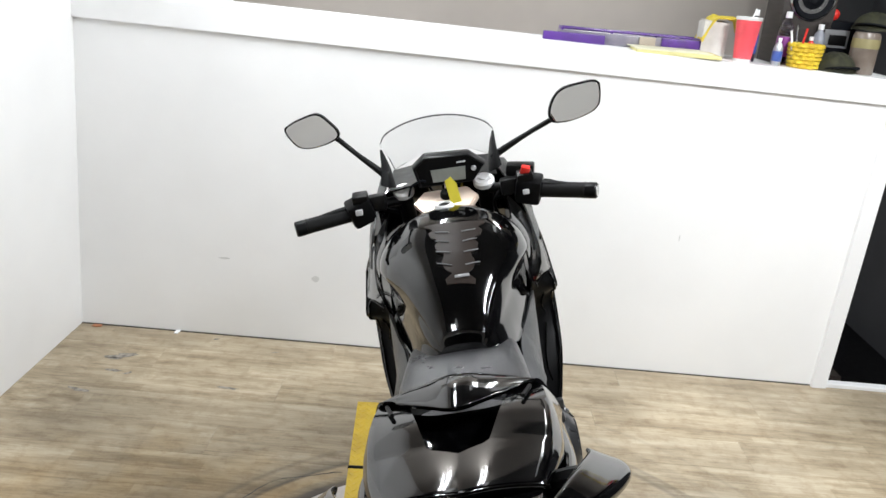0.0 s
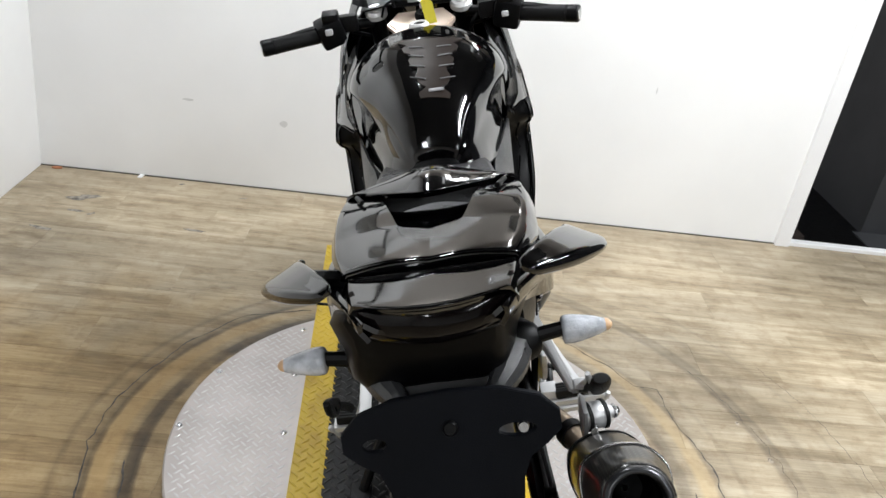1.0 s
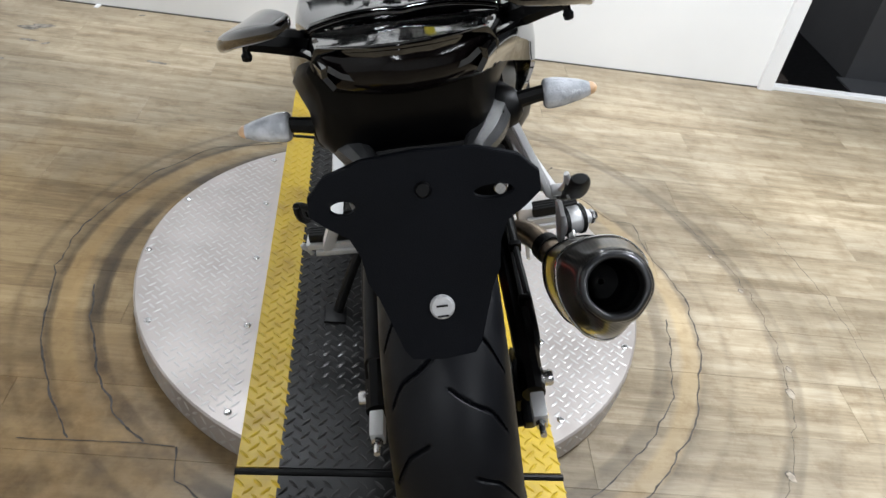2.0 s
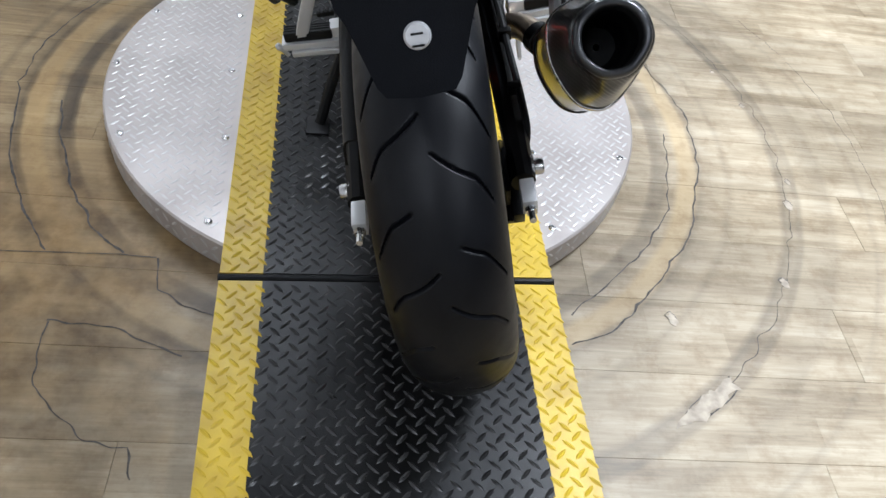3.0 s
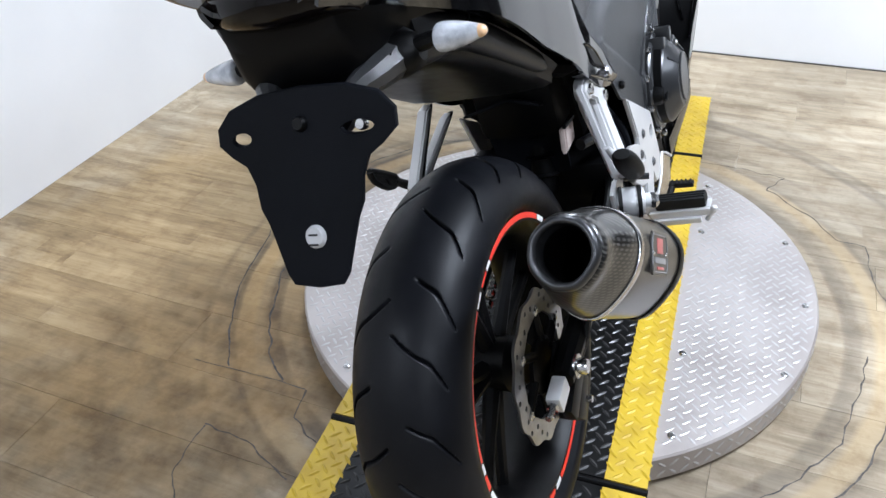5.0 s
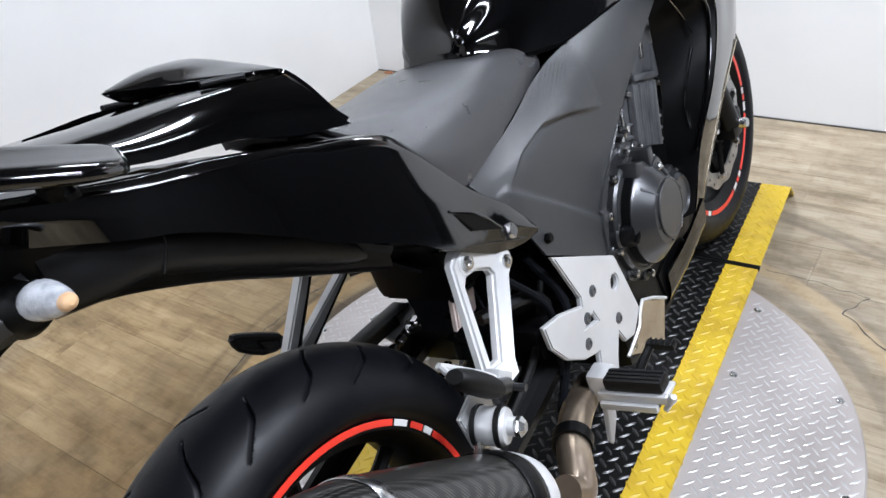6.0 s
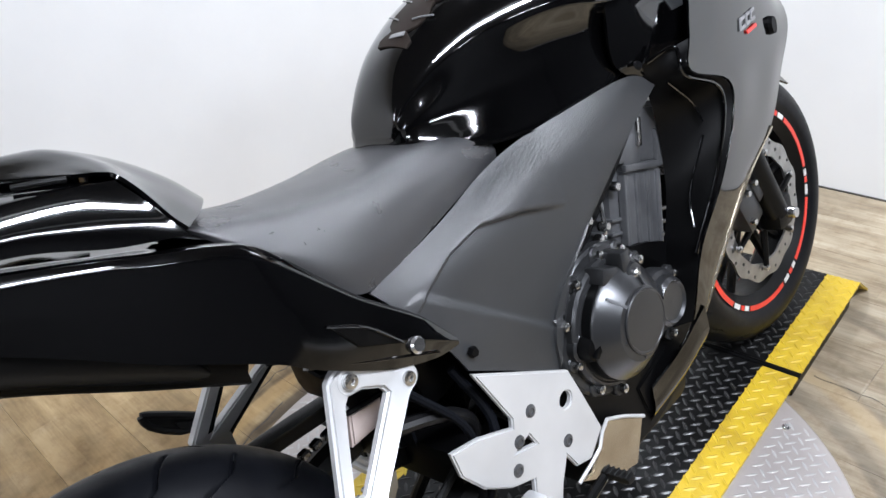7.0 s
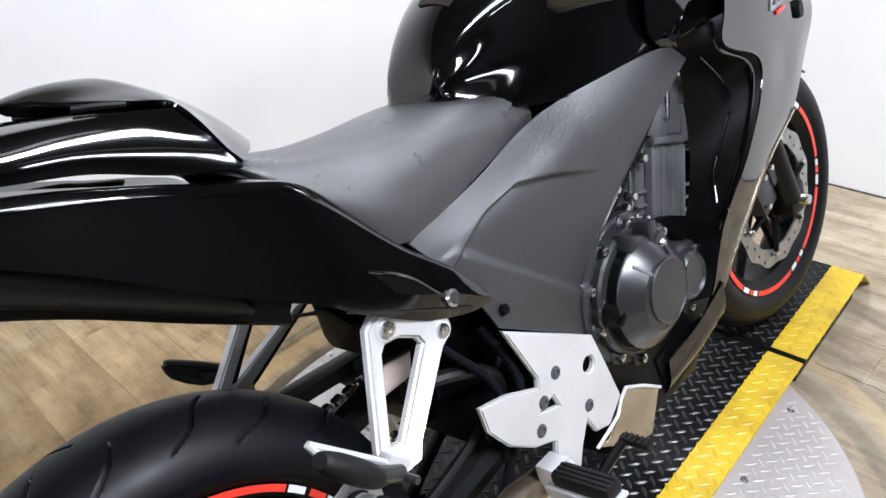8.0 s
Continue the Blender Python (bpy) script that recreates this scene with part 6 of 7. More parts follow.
SPLAY = {1: (-0.45, 0.74), -1: (-0.30, 0.50)}
for s in (1, -1):
    q = s * 0.140
    if s < 0:
        vee = part("rear_hanger", splayed(prism([(0.286, 0.640), (0.309, 0.641), (0.228, 0.543), (0.352, 0.592), (0.376, 0.592), (0.252, 0.528), (0.250, 0.480), (0.200, 0.490), (0.196, 0.545)], -0.152, -0.132, "x", bevel=0.003), -1), ALU, bike, "silver slanting passenger foot rest hanger")
        # shade on the legs' inner edges, put in as thin black strips
        part("hanger_web", splayed(prism([(0.307, 0.641), (0.314, 0.640), (0.230, 0.545), (0.222, 0.545)], -0.142, -0.131, "x", bevel=0.002), -1), SATIN, vee, "black strip drawn as the leg's shaded inner edge")
        part("hanger_web", splayed(prism([(0.374, 0.593), (0.382, 0.592), (0.258, 0.527), (0.249, 0.529)], -0.142, -0.131, "x", bevel=0.002), -1), SATIN, vee, "black strip drawn as the leg's shaded inner edge")
        loop = [(-0.162, y, z) for y, z in ((0.146, 0.618), (0.158, 0.612), (0.214, 0.570), (0.212, 0.556), (0.182, 0.566), (0.150, 0.598), (0.146, 0.618))]
        part("passenger_peg", moved(join(tube(loop, 0.0062, 8, 2), prism([(q[1], q[2]) for q in loop[:-1]], -0.165, -0.159, "x"), prism([(0.176, 0.590), (0.212, 0.568), (0.208, 0.556), (0.182, 0.566)], -0.170, -0.156, "x", bevel=0.003), tube([(-0.162, 0.210, 0.562), (-0.156, 0.228, 0.545), (-0.148, 0.246, 0.524)], [0.008, 0.009, 0.008], 8, 3)), pose(-0.052, 0.030, -0.030)), GRIPMAT, bike, "black passenger foot rest loop, folded")
        continue
    vee = part("rear_hanger", splayed(prism([(0.279, 0.644), (0.288, 0.651), (0.302, 0.654), (0.314, 0.651), (0.322, 0.641), (0.368, 0.611), (0.382, 0.608), (0.393, 0.600), (0.396, 0.588), (0.390, 0.575), (0.373, 0.566), (0.292, 0.480), (0.282, 0.462), (0.250, 0.462), (0.228, 0.484)], q - 0.008, q + 0.008, "x",
                                    [[(0.290, 0.608), (0.298, 0.616), (0.318, 0.613), (0.342, 0.598), (0.346, 0.588), (0.268, 0.497), (0.253, 0.500)]], bevel=0.004), 1), ALU, bike, "silver V-shaped passenger foot rest hanger")
    for y, z in ((0.305, 0.634), (0.377, 0.589)):
        part("hanger_boss", lathe([(0, 0.010), (0.010, 0.010), (0.0105, 0.007), (0.0155, 0.0085), (0.0175, 0.004), (0.0175, -0.012), (0, -0.012)], (s * 0.140, y, z), (s, 0, 0), 24), ALU, vee)
        part("hanger_bolt", lathe([(0, 0.011), (0.004, 0.011), (0.0045, 0.014), (0.009, 0.0135), (0.0095, 0.009), (0, 0.009)], (s * 0.1405, y, z), (s, 0, 0), 14), STEEL, vee)
    part("peg_bracket", join(tube([(0.204, 0.218, 0.528), (0.212, 0.190, 0.560), (0.206, 0.140, 0.612)], 0.0042, 8, 2), tube([(0.206, 0.140, 0.613), (0.212, 0.150, 0.585), (0.214, 0.172, 0.548)], 0.0042, 8, 3), box((0.022, 0.03, 0.020), (0.203, 0.222, 0.526), (-45, 0, 0), bevel=0.004)), ALU, vee, "thin silver peg bracket")
    rubber = loft([[(0.226 + w * math.cos(a), 0.161 + d * 0.62 - t * math.sin(a) * 0.62, 0.573 - d * 0.75 - t * math.sin(a) * 0.5) for a in (2 * math.pi * k / 10 for k in range(10))] for d, w, t in ((-0.040, 0.006, 0.006), (-0.037, 0.014, 0.012), (-0.012, 0.019, 0.017), (0.022, 0.019, 0.017), (0.040, 0.015, 0.013), (0.043, 0.006, 0.006))], 3, 2)
    part("passenger_peg", rubber, GRIPMAT, bike, "black rubber passenger foot rest, folded back")
    part("peg_core", join(tube([(0.226, 0.186, 0.545), (0.214, 0.218, 0.520)], 0.010, 12, 2), tube([(0.200, 0.215, 0.520), (0.238, 0.222, 0.516)], 0.005, 8, 2)), ENGINE, bike, "dark steel peg core")

HEEL = [(0.455, 0.543), (0.616, 0.441), (0.628, 0.395), (0.646, 0.318), (0.606, 0.290), (0.575, 0.300), (0.562, 0.330), (0.540, 0.300), (0.520, 0.262), (0.478, 0.300), (0.492, 0.345), (0.452, 0.362), (0.410, 0.395), (0.384, 0.436), (0.382, 0.474), (0.430, 0.462), (0.486, 0.436), (0.490, 0.448)]
for s in (1, -1):
    q = s * 0.162
    heel = part("heel_guard", prism(HEEL, q - 0.005, q + 0.005, "x", [(0.593, 0.406, 0.0125), [(0.478, 0.401), (0.509, 0.408), (0.516, 0.388)]], bevel=0.0024), ALU, bike, "silver aluminium heel guard plate")
    for y, z in ((0.524, 0.437), (0.572, 0.350), (0.488, 0.412), (0.470, 0.378)):
        part("plate_bolt", lathe([(0, 0.0055), (0.004, 0.0055), (0.0045, 0.0075), (0.0065, 0.0075), (0.0072, 0.0055), (0.0095, 0.0052), (0.0098, -0.002), (0, -0.002)], (s * 0.163, y, z), (s, 0, 0), 16), HEADGREY, heel, "grey recessed bolt")
    peg = part("foot_peg", join(box((0.112, 0.012, 0.014), (s * 0.229, 0.446, 0.304), (0, -s * 3, 0), bevel=0.003), box((0.112, 0.030, 0.006), (s * 0.229, 0.462, 0.309), (0, -s * 3, 0), bevel=0.002), box((0.092, 0.010, 0.012), (s * 0.222, 0.438, 0.291), (0, -s * 3, 0), bevel=0.003), box((0.035, 0.036, 0.05), (s * 0.172, 0.468, 0.305), bevel=0.004), tube([(s * 0.165, 0.47, 0.30), (s * 0.165, 0.505, 0.29)], 0.012, 8, 2)), ALU, bike, "silver foot peg bracket")
    ribs = [box((0.088, 0.0045, 0.003), (s * 0.231, 0.453 + 0.008 * k, 0.3335), (0, -s * 3, 0), bevel=0.001, segs=1) for k in range(3)]
    part("peg_rubber", join(box((0.094, 0.032, 0.022), (s * 0.231, 0.461, 0.322), (0, -s * 3, 0), bevel=0.006), *ribs), GRIPMAT, peg, "black ribbed rubber")
    part("peg_feeler", lathe([(0, 0.014), (0.005, 0.012), (0.007, 0.006), (0.006, 0.0), (0.0045, -0.004), (0.0045, -0.02), (0, -0.022)], (s * 0.287, 0.444, 0.305), (s * 0.5, 0, 0.8), 12), ALU, peg)
    part("peg_tongue", prism([(0.455, 0.285), (0.485, 0.285), (0.47, 0.235), (0.44, 0.205), (0.435, 0.215)], s * 0.170 - 0.004, s * 0.170 + 0.004, "x", bevel=0.0015), ALU, peg)
    lever = part("brake_lever" if s > 0 else "shift_lever", tube([(s * 0.170, 0.465, 0.275), (s * 0.185, 0.52, 0.255), (s * 0.186, 0.57, 0.262), (s * 0.190, 0.598, 0.272)], [0.010, 0.008, 0.008, 0.007], 8, 5), SATIN, bike, "black foot lever")
    part("lever_rubber", join(box((0.050, 0.016, 0.011), (s * 0.208, 0.604, 0.274), (0, 0, 0), bevel=0.003), *[box((0.004, 0.017, 0.003), (s * (0.190 + 0.009 * k), 0.604, 0.2805), bevel=0.001, segs=1) for k in range(5)]), GRIPMAT, lever, "ribbed black rubber")
    part("belly_shield", prism([(0.660, 0.322), (0.742, 0.268), (0.700, 0.205), (0.655, 0.218), (0.566, 0.276), (0.60, 0.268)], s * 0.160, s * 0.166, "x", bevel=0.0025), WARM_STEEL if s > 0 else SATIN, bike, "polished metal shield under the engine")
    part("shield_edge", tube([(s * 0.167, 0.742, 0.268), (s * 0.167, 0.660, 0.322), (s * 0.167, 0.628, 0.293), (s * 0.167, 0.566, 0.276)], 0.003, 8, 2), ALU, bike, "bright shield edge")

# ---- exhaust ----
OUT, IN = Vector((0.214, -0.138, 0.626)), Vector((0.228, 0.205, 0.352))
AX = (IN - OUT).normalized()
RT = (Vector((1, 0, 0)) - AX * AX.x).normalized()
UP = RT.cross(AX)
EGG = [(-0.052, 0.048), (-0.012, 0.066), (0.034, 0.062), (0.064, 0.030), (0.062, -0.014), (0.034, -0.056), (0.002, -0.078), (-0.032, -0.066), (-0.056, -0.024), (-0.062, 0.014)]


def egg(d, k, shift=(0, 0)):
    return [OUT + AX * d + RT * (a * k * 0.93 + shift[0]) + UP * (b * k * 0.93 + shift[1]) for a, b in EGG]


def ring(d, r):
    return [OUT + AX * d + RT * (r * a / math.hypot(a, b) + 0.003) + UP * (r * b / math.hypot(a, b) + 0.002) for a, b in EGG]


muffler = part("muffler", loft([egg(0.098, 0.99), egg(0.12, 1.03), egg(0.20, 1.05), egg(0.30, 1.05), egg(0.335, 1.04)], 4, 5, caps=False), CARBON, bike, "short carbon fibre exhaust muffler", sharp=50)
part("end_cap", loft([ring(-0.004, 0.0385), ring(-0.005, 0.043), ring(0.004, 0.048), egg(0.03, 0.82), egg(0.07, 0.95), egg(0.100, 1.01)], 4, 5, caps=False), CARBON_CAP, muffler, "tapered carbon end cap")
part("outlet_ring", loft([ring(0.016, 0.0325), ring(-0.009, 0.0335), ring(-0.014, 0.0375), ring(-0.010, 0.0425), ring(0.000, 0.0445)], 3, 5, caps=False), ENGINE, muffler, "dark grey rolled outlet lip")
part("outlet_tube", loft([ring(-0.006, 0.0332), ring(0.05, 0.032), ring(0.12, 0.031), ring(0.125, 0.004)], 3, 4, caps=False), ENGINE_BLACK, muffler, "black inside of the outlet")
part("cap_band", loft([egg(0.094, 1.015), egg(0.096, 1.045), egg(0.108, 1.055), egg(0.110, 1.03)], 2, 5, caps=False), STEEL, muffler, "thin steel band")
part("strap", loft([egg(0.300, 1.06), egg(0.302, 1.10), egg(0.322, 1.10), egg(0.324, 1.06)], 2, 5, caps=False), SATIN, muffler, "black clamp strap")
part("front_cone", loft([egg(0.333, 1.05), egg(0.345, 1.03), egg(0.365, 0.92), egg(0.385, 0.62), egg(0.40, 0.42)], 4, 5), ALU, muffler, "brushed silver front cone")
badge_c = OUT + AX * 0.185 + RT * 0.0637 + UP * 0.008
bdg = prism([(-0.043, -0.017), (-0.037, -0.027), (0.037, -0.027), (0.043, -0.017), (0.043, 0.017), (0.035, 0.029), (-0.035, 0.029), (-0.043, 0.017)], -0.001, 0.002, "z", bevel=0.0006)
turn = Matrix.Translation(badge_c) @ Matrix(((AX.x * 1.0, UP.x, RT.x, 0), (AX.y, UP.y, RT.y, 0), (AX.z, UP.z, RT.z, 0), (0, 0, 0, 1)))
badge = part("badge", moved(bdg, turn), PLATEFILM, muffler, "small metal plate with a red square")
part("badge_square", moved(box((0.030, 0.020, 0.0012), (0, 0.011, 0.0022), bevel=0.0006), turn), DULLRED, badge)
part("badge_bar", moved(box((0.056, 0.008, 0.0012), (0, -0.008, 0.0022), bevel=0.0006), turn), MARKGREY, badge)
part("badge_bar", moved(box((0.034, 0.004, 0.0012), (0, -0.018, 0.0022), bevel=0.0006), turn), DULLRED, badge)
rimline = [(-0.039, -0.015), (-0.034, -0.023), (0.034, -0.023), (0.039, -0.015), (0.039, 0.015), (0.032, 0.025), (-0.032, 0.025), (-0.039, 0.015), (-0.039, -0.015)]
part("badge_edge", moved(tube([(a, b, 0.0022) for a, b in rimline], 0.0009, 5, 1), turn), MARKGREY, badge)
for a, b in ((-0.034, 0.0), (0.034, 0.0)):
    part("rivet", moved(lathe([(0, 0.004), (0.003, 0.0035), (0.004, 0.001), (0, 0.001)], (a, b, 0), (0, 0, 1), 10), turn), STEEL, badge)
part("link_pipe", tube([IN + AX * 0.030, IN + AX * 0.062, (0.196, 0.318, 0.330), (0.168, 0.385, 0.318), (0.130, 0.462, 0.272), (0.07, 0.57, 0.20)], 0.024, 18, 6), TITAN, bike, "heat-stained link pipe")
part("pipe_clamp", lathe([(0.0245, -0.011), (0.0285, -0.011), (0.0285, 0.011), (0.0245, 0.011)], (0.196, 0.318, 0.330), (-0.36, 0.9, -0.1), 28, True), ENGINE_BLACK, bike, "dark pipe clamp")
mount = part("muffler_mount", join(lathe([(0, 0.0), (0.020, 0.0), (0.0225, 0.004), (0.0225, 0.036), (0.020, 0.041), (0.011, 0.042), (0.011, 0.050), (0, 0.050)], (0.198, 0.160, 0.508), (1, 0.25, -0.1), 28), prism([(0.138, 0.535), (0.168, 0.545), (0.200, 0.525), (0.195, 0.455), (0.165, 0.45), (0.143, 0.49)], 0.196, 0.203, "x", bevel=0.002)), ALU, bike, "silver muffler mounting bush")
for d in (0.006, 0.034):
    part("rubber_ring", lathe([(0.018, d - 0.003), (0.0245, d - 0.003), (0.0245, d + 0.003), (0.018, d + 0.003)], (0.198, 0.160, 0.508), (1, 0.25, -0.1), 28), GRIPMAT, mount)
part("mount_bolt", lathe([(0, 0.048), (0.010, 0.048), (0.012, 0.052), (0.012, 0.057), (0.007, 0.062), (0, 0.062)], (0.198, 0.160, 0.508), (1, 0.25, -0.1), 6), STEEL, mount)
part("mount_clamp", join(box((0.012, 0.020, 0.050), (0.212, 0.142, 0.486), (-30, 0, 0), bevel=0.003), tube([(0.198, 0.132, 0.478), (0.224, 0.134, 0.476)], 0.008, 10, 2)), STEEL, mount)

# ---- fairing ----
FAIR = [[(0.228, 1.03, 0.845), (0.226, 1.12, 0.85), (0.213, 1.24, 0.855), (0.178, 1.38, 0.85), (0.11, 1.50, 0.84)],
        [(0.236, 0.995, 0.790), (0.232, 1.12, 0.79), (0.215, 1.25, 0.79), (0.183, 1.38, 0.775), (0.12, 1.51, 0.76)],
        [(0.241, 0.972, 0.747), (0.234, 1.10, 0.729), (0.218, 1.23, 0.715), (0.199, 1.345, 0.702), (0.178, 1.442, 0.694)],
        [(0.240, 1.073, 0.697), (0.234, 1.13, 0.682), (0.220, 1.21, 0.662), (0.208, 1.29, 0.642), (0.192, 1.352, 0.622)],
        [(0.240, 1.066, 0.640), (0.235, 1.10, 0.622), (0.226, 1.15, 0.598), (0.217, 1.20, 0.574), (0.208, 1.24, 0.552)],
        [(0.234, 1.003, 0.556), (0.231, 1.03, 0.545), (0.226, 1.06, 0.530), (0.220, 1.085, 0.515), (0.213, 1.105, 0.503)],
        [(0.213, 0.935, 0.466), (0.211, 0.955, 0.448), (0.207, 0.970, 0.430), (0.202, 0.985, 0.412), (0.195, 0.992, 0.396)],
        [(0.190, 0.900, 0.350), (0.190, 0.908, 0.343), (0.190, 0.916, 0.337), (0.188, 0.926, 0.334), (0.182, 0.934, 0.333)],
        [(0.172, 0.862, 0.305), (0.172, 0.868, 0.302), (0.170, 0.875, 0.30), (0.168, 0.882, 0.30), (0.16, 0.886, 0.302)]]
MARK_AT = {s: Matrix.Translation((s * 0.2285, 1.17, 0.768)) @ Matrix.Rotation(radians(s * 7.5), 4, "Z") for s in (1, -1)}
for s in (1, -1):
    fair = part("side_fairing", skin(FAIR, 5, 5, 0.004, None, s < 0), GLOSS, bike, "gloss black side fairing", sharp=45)
    edge = [Vector((s * FAIR[k][0][0], FAIR[k][0][1], FAIR[k][0][2])) for k in (1, 2, 3, 4, 5, 6, 7)]
    root = [Vector((s * x, y, z)) for x, y, z in ((0.172, 0.930, 0.772), (0.162, 0.965, 0.725), (0.152, 0.985, 0.668), (0.148, 0.985, 0.605), (0.146, 0.970, 0.535), (0.142, 0.925, 0.445), (0.138, 0.870, 0.340))]
    part("inner_fairing", skin([[a, a.lerp(b, 0.5), a.lerp(b, 0.97)] for a, b in zip(root, edge)], 2, 5, 0.003), ENGINE_BLACK, bike, "black inner fairing panel")
    lift = Vector((s * 0.002, -0.006, 0.0))
    part("inner_rib", tube([edge[0].lerp(root[0], 0.75) + lift, edge[0].lerp(root[0], 0.25) + lift] + [e.lerp(r, 0.13) + lift for e, r in zip(edge[1:6], root[1:6])], 0.0032, 8, 5), GLOSS, bike, "narrow rib along the panel edge")
    part("inner_rib", tube([edge[1].lerp(root[1], 0.50) + lift, edge[2].lerp(root[2], 0.50) + lift, edge[2].lerp(edge[3], 0.4).lerp(root[3], 0.40) + lift], 0.0022, 6, 4), GLOSS, bike)
    part("inner_rib", tube([edge[3].lerp(root[3], 0.42) + lift, edge[4].lerp(root[4], 0.55) + lift, edge[4].lerp(edge[5], 0.3).lerp(root[5], 0.40) + lift], 0.0022, 6, 4), GLOSS, bike)
    part("blade_edge", tube([Vector((s * (f[4][0] + 0.001), f[4][1], f[4][2])) for f in FAIR[4:]], 0.0028, 8, 5), WARM_STEEL, fair, "bright lower fairing edge")
    part("fairing_clip", lathe([(0, 0.004), (0.006, 0.004), (0.008, 0), (0, 0)], (s * 0.185, 0.925, 0.778), (s, 0, 0.5), 12), SATIN, fair)
    part("reflex_lens", loft([[(s * 0.203, 1.31 + 0.012 * math.cos(a), 0.715 + 0.018 * math.sin(a)) for a in (2 * math.pi * k / 10 for k in range(10))], [(s * 0.214, 1.31 + 0.009 * math.cos(a), 0.715 + 0.015 * math.sin(a)) for a in (2 * math.pi * k / 10 for k in range(10))]], 2, 2), ENGINE_BLACK, fair)
    # plain mark in the maker's colours
    for y0, w in ((-0.012, 0.026), (0.018, 0.020), (0.042, 0.022)):
        bar = [(y0 + 0.004, 0.0), (y0 + w, 0.0), (y0 + w - 0.001, -0.005), (y0 + 0.006, -0.006), (y0 + 0.004, -0.014), (y0 + w - 0.002, -0.014), (y0 + w - 0.003, -0.019), (y0 - 0.003, -0.019)]
        part("mark_bar", moved(prism(bar, -0.0012, 0.0012, "x"), MARK_AT[s]), MARKGREY, fair)
    part("mark_bar", moved(prism([(0.012, -0.026), (0.060, -0.026), (0.062, -0.032), (0.014, -0.032)], -0.0012, 0.0012, "x"), MARK_AT[s]), REDPLASTIC, fair, "short red mark")
    lower = [[(s * 0.200, 0.925, 0.365), (s * 0.178, 0.86, 0.315), (s * 0.160, 0.79, 0.285)], [(s * 0.186, 0.935, 0.300), (s * 0.170, 0.87, 0.262), (s * 0.155, 0.78, 0.235)], [(s * 0.12, 0.94, 0.225), (s * 0.11, 0.86, 0.195), (s * 0.10, 0.76, 0.18)]]
    part("belly_fairing", skin(lower, 5, 5, 0.004), GLOSS, bike, "gloss black lower fairing")
nose = [[(-0.20, 1.26, 0.95), (-0.12, 1.40, 0.99), (0, 1.47, 1.01), (0.12, 1.40, 0.99), (0.20, 1.26, 0.95)], [(-0.226, 1.24, 0.855), (-0.15, 1.46, 0.85), (0, 1.58, 0.85), (0.15, 1.46, 0.85), (0.226, 1.24, 0.855)], [(-0.20, 1.30, 0.75), (-0.13, 1.48, 0.73), (0, 1.57, 0.73), (0.13, 1.48, 0.73), (0.20, 1.30, 0.75)]]
part("nose_fairing", skin(nose, 6, 6, 0.004), GLOSS, bike, "gloss black nose fairing")
for s in (1, -1):
    cheek = [[(s * 0.135, 1.16, 1.045), (s * 0.165, 1.22, 1.03), (s * 0.18, 1.28, 1.0)], [(s * 0.190, 1.07, 0.95), (s * 0.206, 1.16, 0.94), (s * 0.205, 1.26, 0.93)], [(s * 0.213, 1.02, 0.85), (s * 0.226, 1.12, 0.852), (s * 0.226, 1.24, 0.855)]]
    part("upper_fairing", skin(cheek, 5, 5, 0.004), COVER, bike, "dull grey upper fairing panel")
    part("screen_bracket", loft([[(s * 0.155, 1.10, 1.04), (s * 0.135, 1.10, 1.03), (s * 0.12, 1.13, 1.02), (s * 0.15, 1.14, 1.03)], [(s * 0.150, 1.14, 1.075), (s * 0.138, 1.14, 1.07), (s * 0.128, 1.17, 1.06), (s * 0.148, 1.18, 1.07)], [(s * 0.150, 1.19, 1.112), (s * 0.147, 1.19, 1.112), (s * 0.145, 1.195, 1.11), (s * 0.15, 1.195, 1.11)]], 3, 3), SATIN, bike, "black screen bracket")
screen_top = [(-0.150, 1.215, 1.120), (-0.128, 1.19, 1.150), (-0.07, 1.185, 1.172), (0, 1.185, 1.178), (0.07, 1.185, 1.168), (0.128, 1.19, 1.142), (0.150, 1.215, 1.112)]
screen_mid = [(-0.140, 1.25, 1.080), (-0.12, 1.27, 1.095), (-0.07, 1.30, 1.105), (0, 1.315, 1.11), (0.07, 1.30, 1.105), (0.12, 1.27, 1.092), (0.140, 1.25, 1.075)]
screen_low = [(-0.132, 1.29, 1.03), (-0.115, 1.34, 1.03), (-0.07, 1.40, 1.035), (0, 1.425, 1.035), (0.07, 1.40, 1.035), (0.115, 1.34, 1.03), (0.132, 1.29, 1.03)]
windscreen = part("windscreen", skin([screen_top, screen_mid, screen_low], 6, 6, 0.003), SCREEN, bike, "clear low windscreen")
windscreen.visible_shadow = False
part("screen_edge", tube(screen_top, 0.0013, 6, 6), MARKGREY, windscreen)

# ---- cockpit ----
DASH = [(-0.095, 0.030), (-0.062, 0.054), (0.050, 0.045), (0.088, 0.012), (0.052, -0.028), (-0.086, -0.022)]
dash = part("instrument", join(*[loft([[(0.026 + x * k, 1.10 - 0.02 * d, 1.040 + z * k) for x, z in DASH] for k, d in ((0.80, -3.2), (1.0, -2.2), (1.0, 0.0), (0.95, 0.6), (0.90, 0.35))], 2, 1)]), ENGINE_BLACK, bike, "black instrument cluster", sharp=40)
part("display", prism([(-0.024, 1.058), (0.064, 1.056), (0.060, 1.022), (-0.022, 1.026)], 1.0895, 1.0925, "y", bevel=0.001), LCD, dash, "grey liquid crystal display")
part("display_bar", box((0.022, 0.001, 0.004), (0.055, 1.0888, 1.068), bevel=0.0002), GREYFILM, dash)
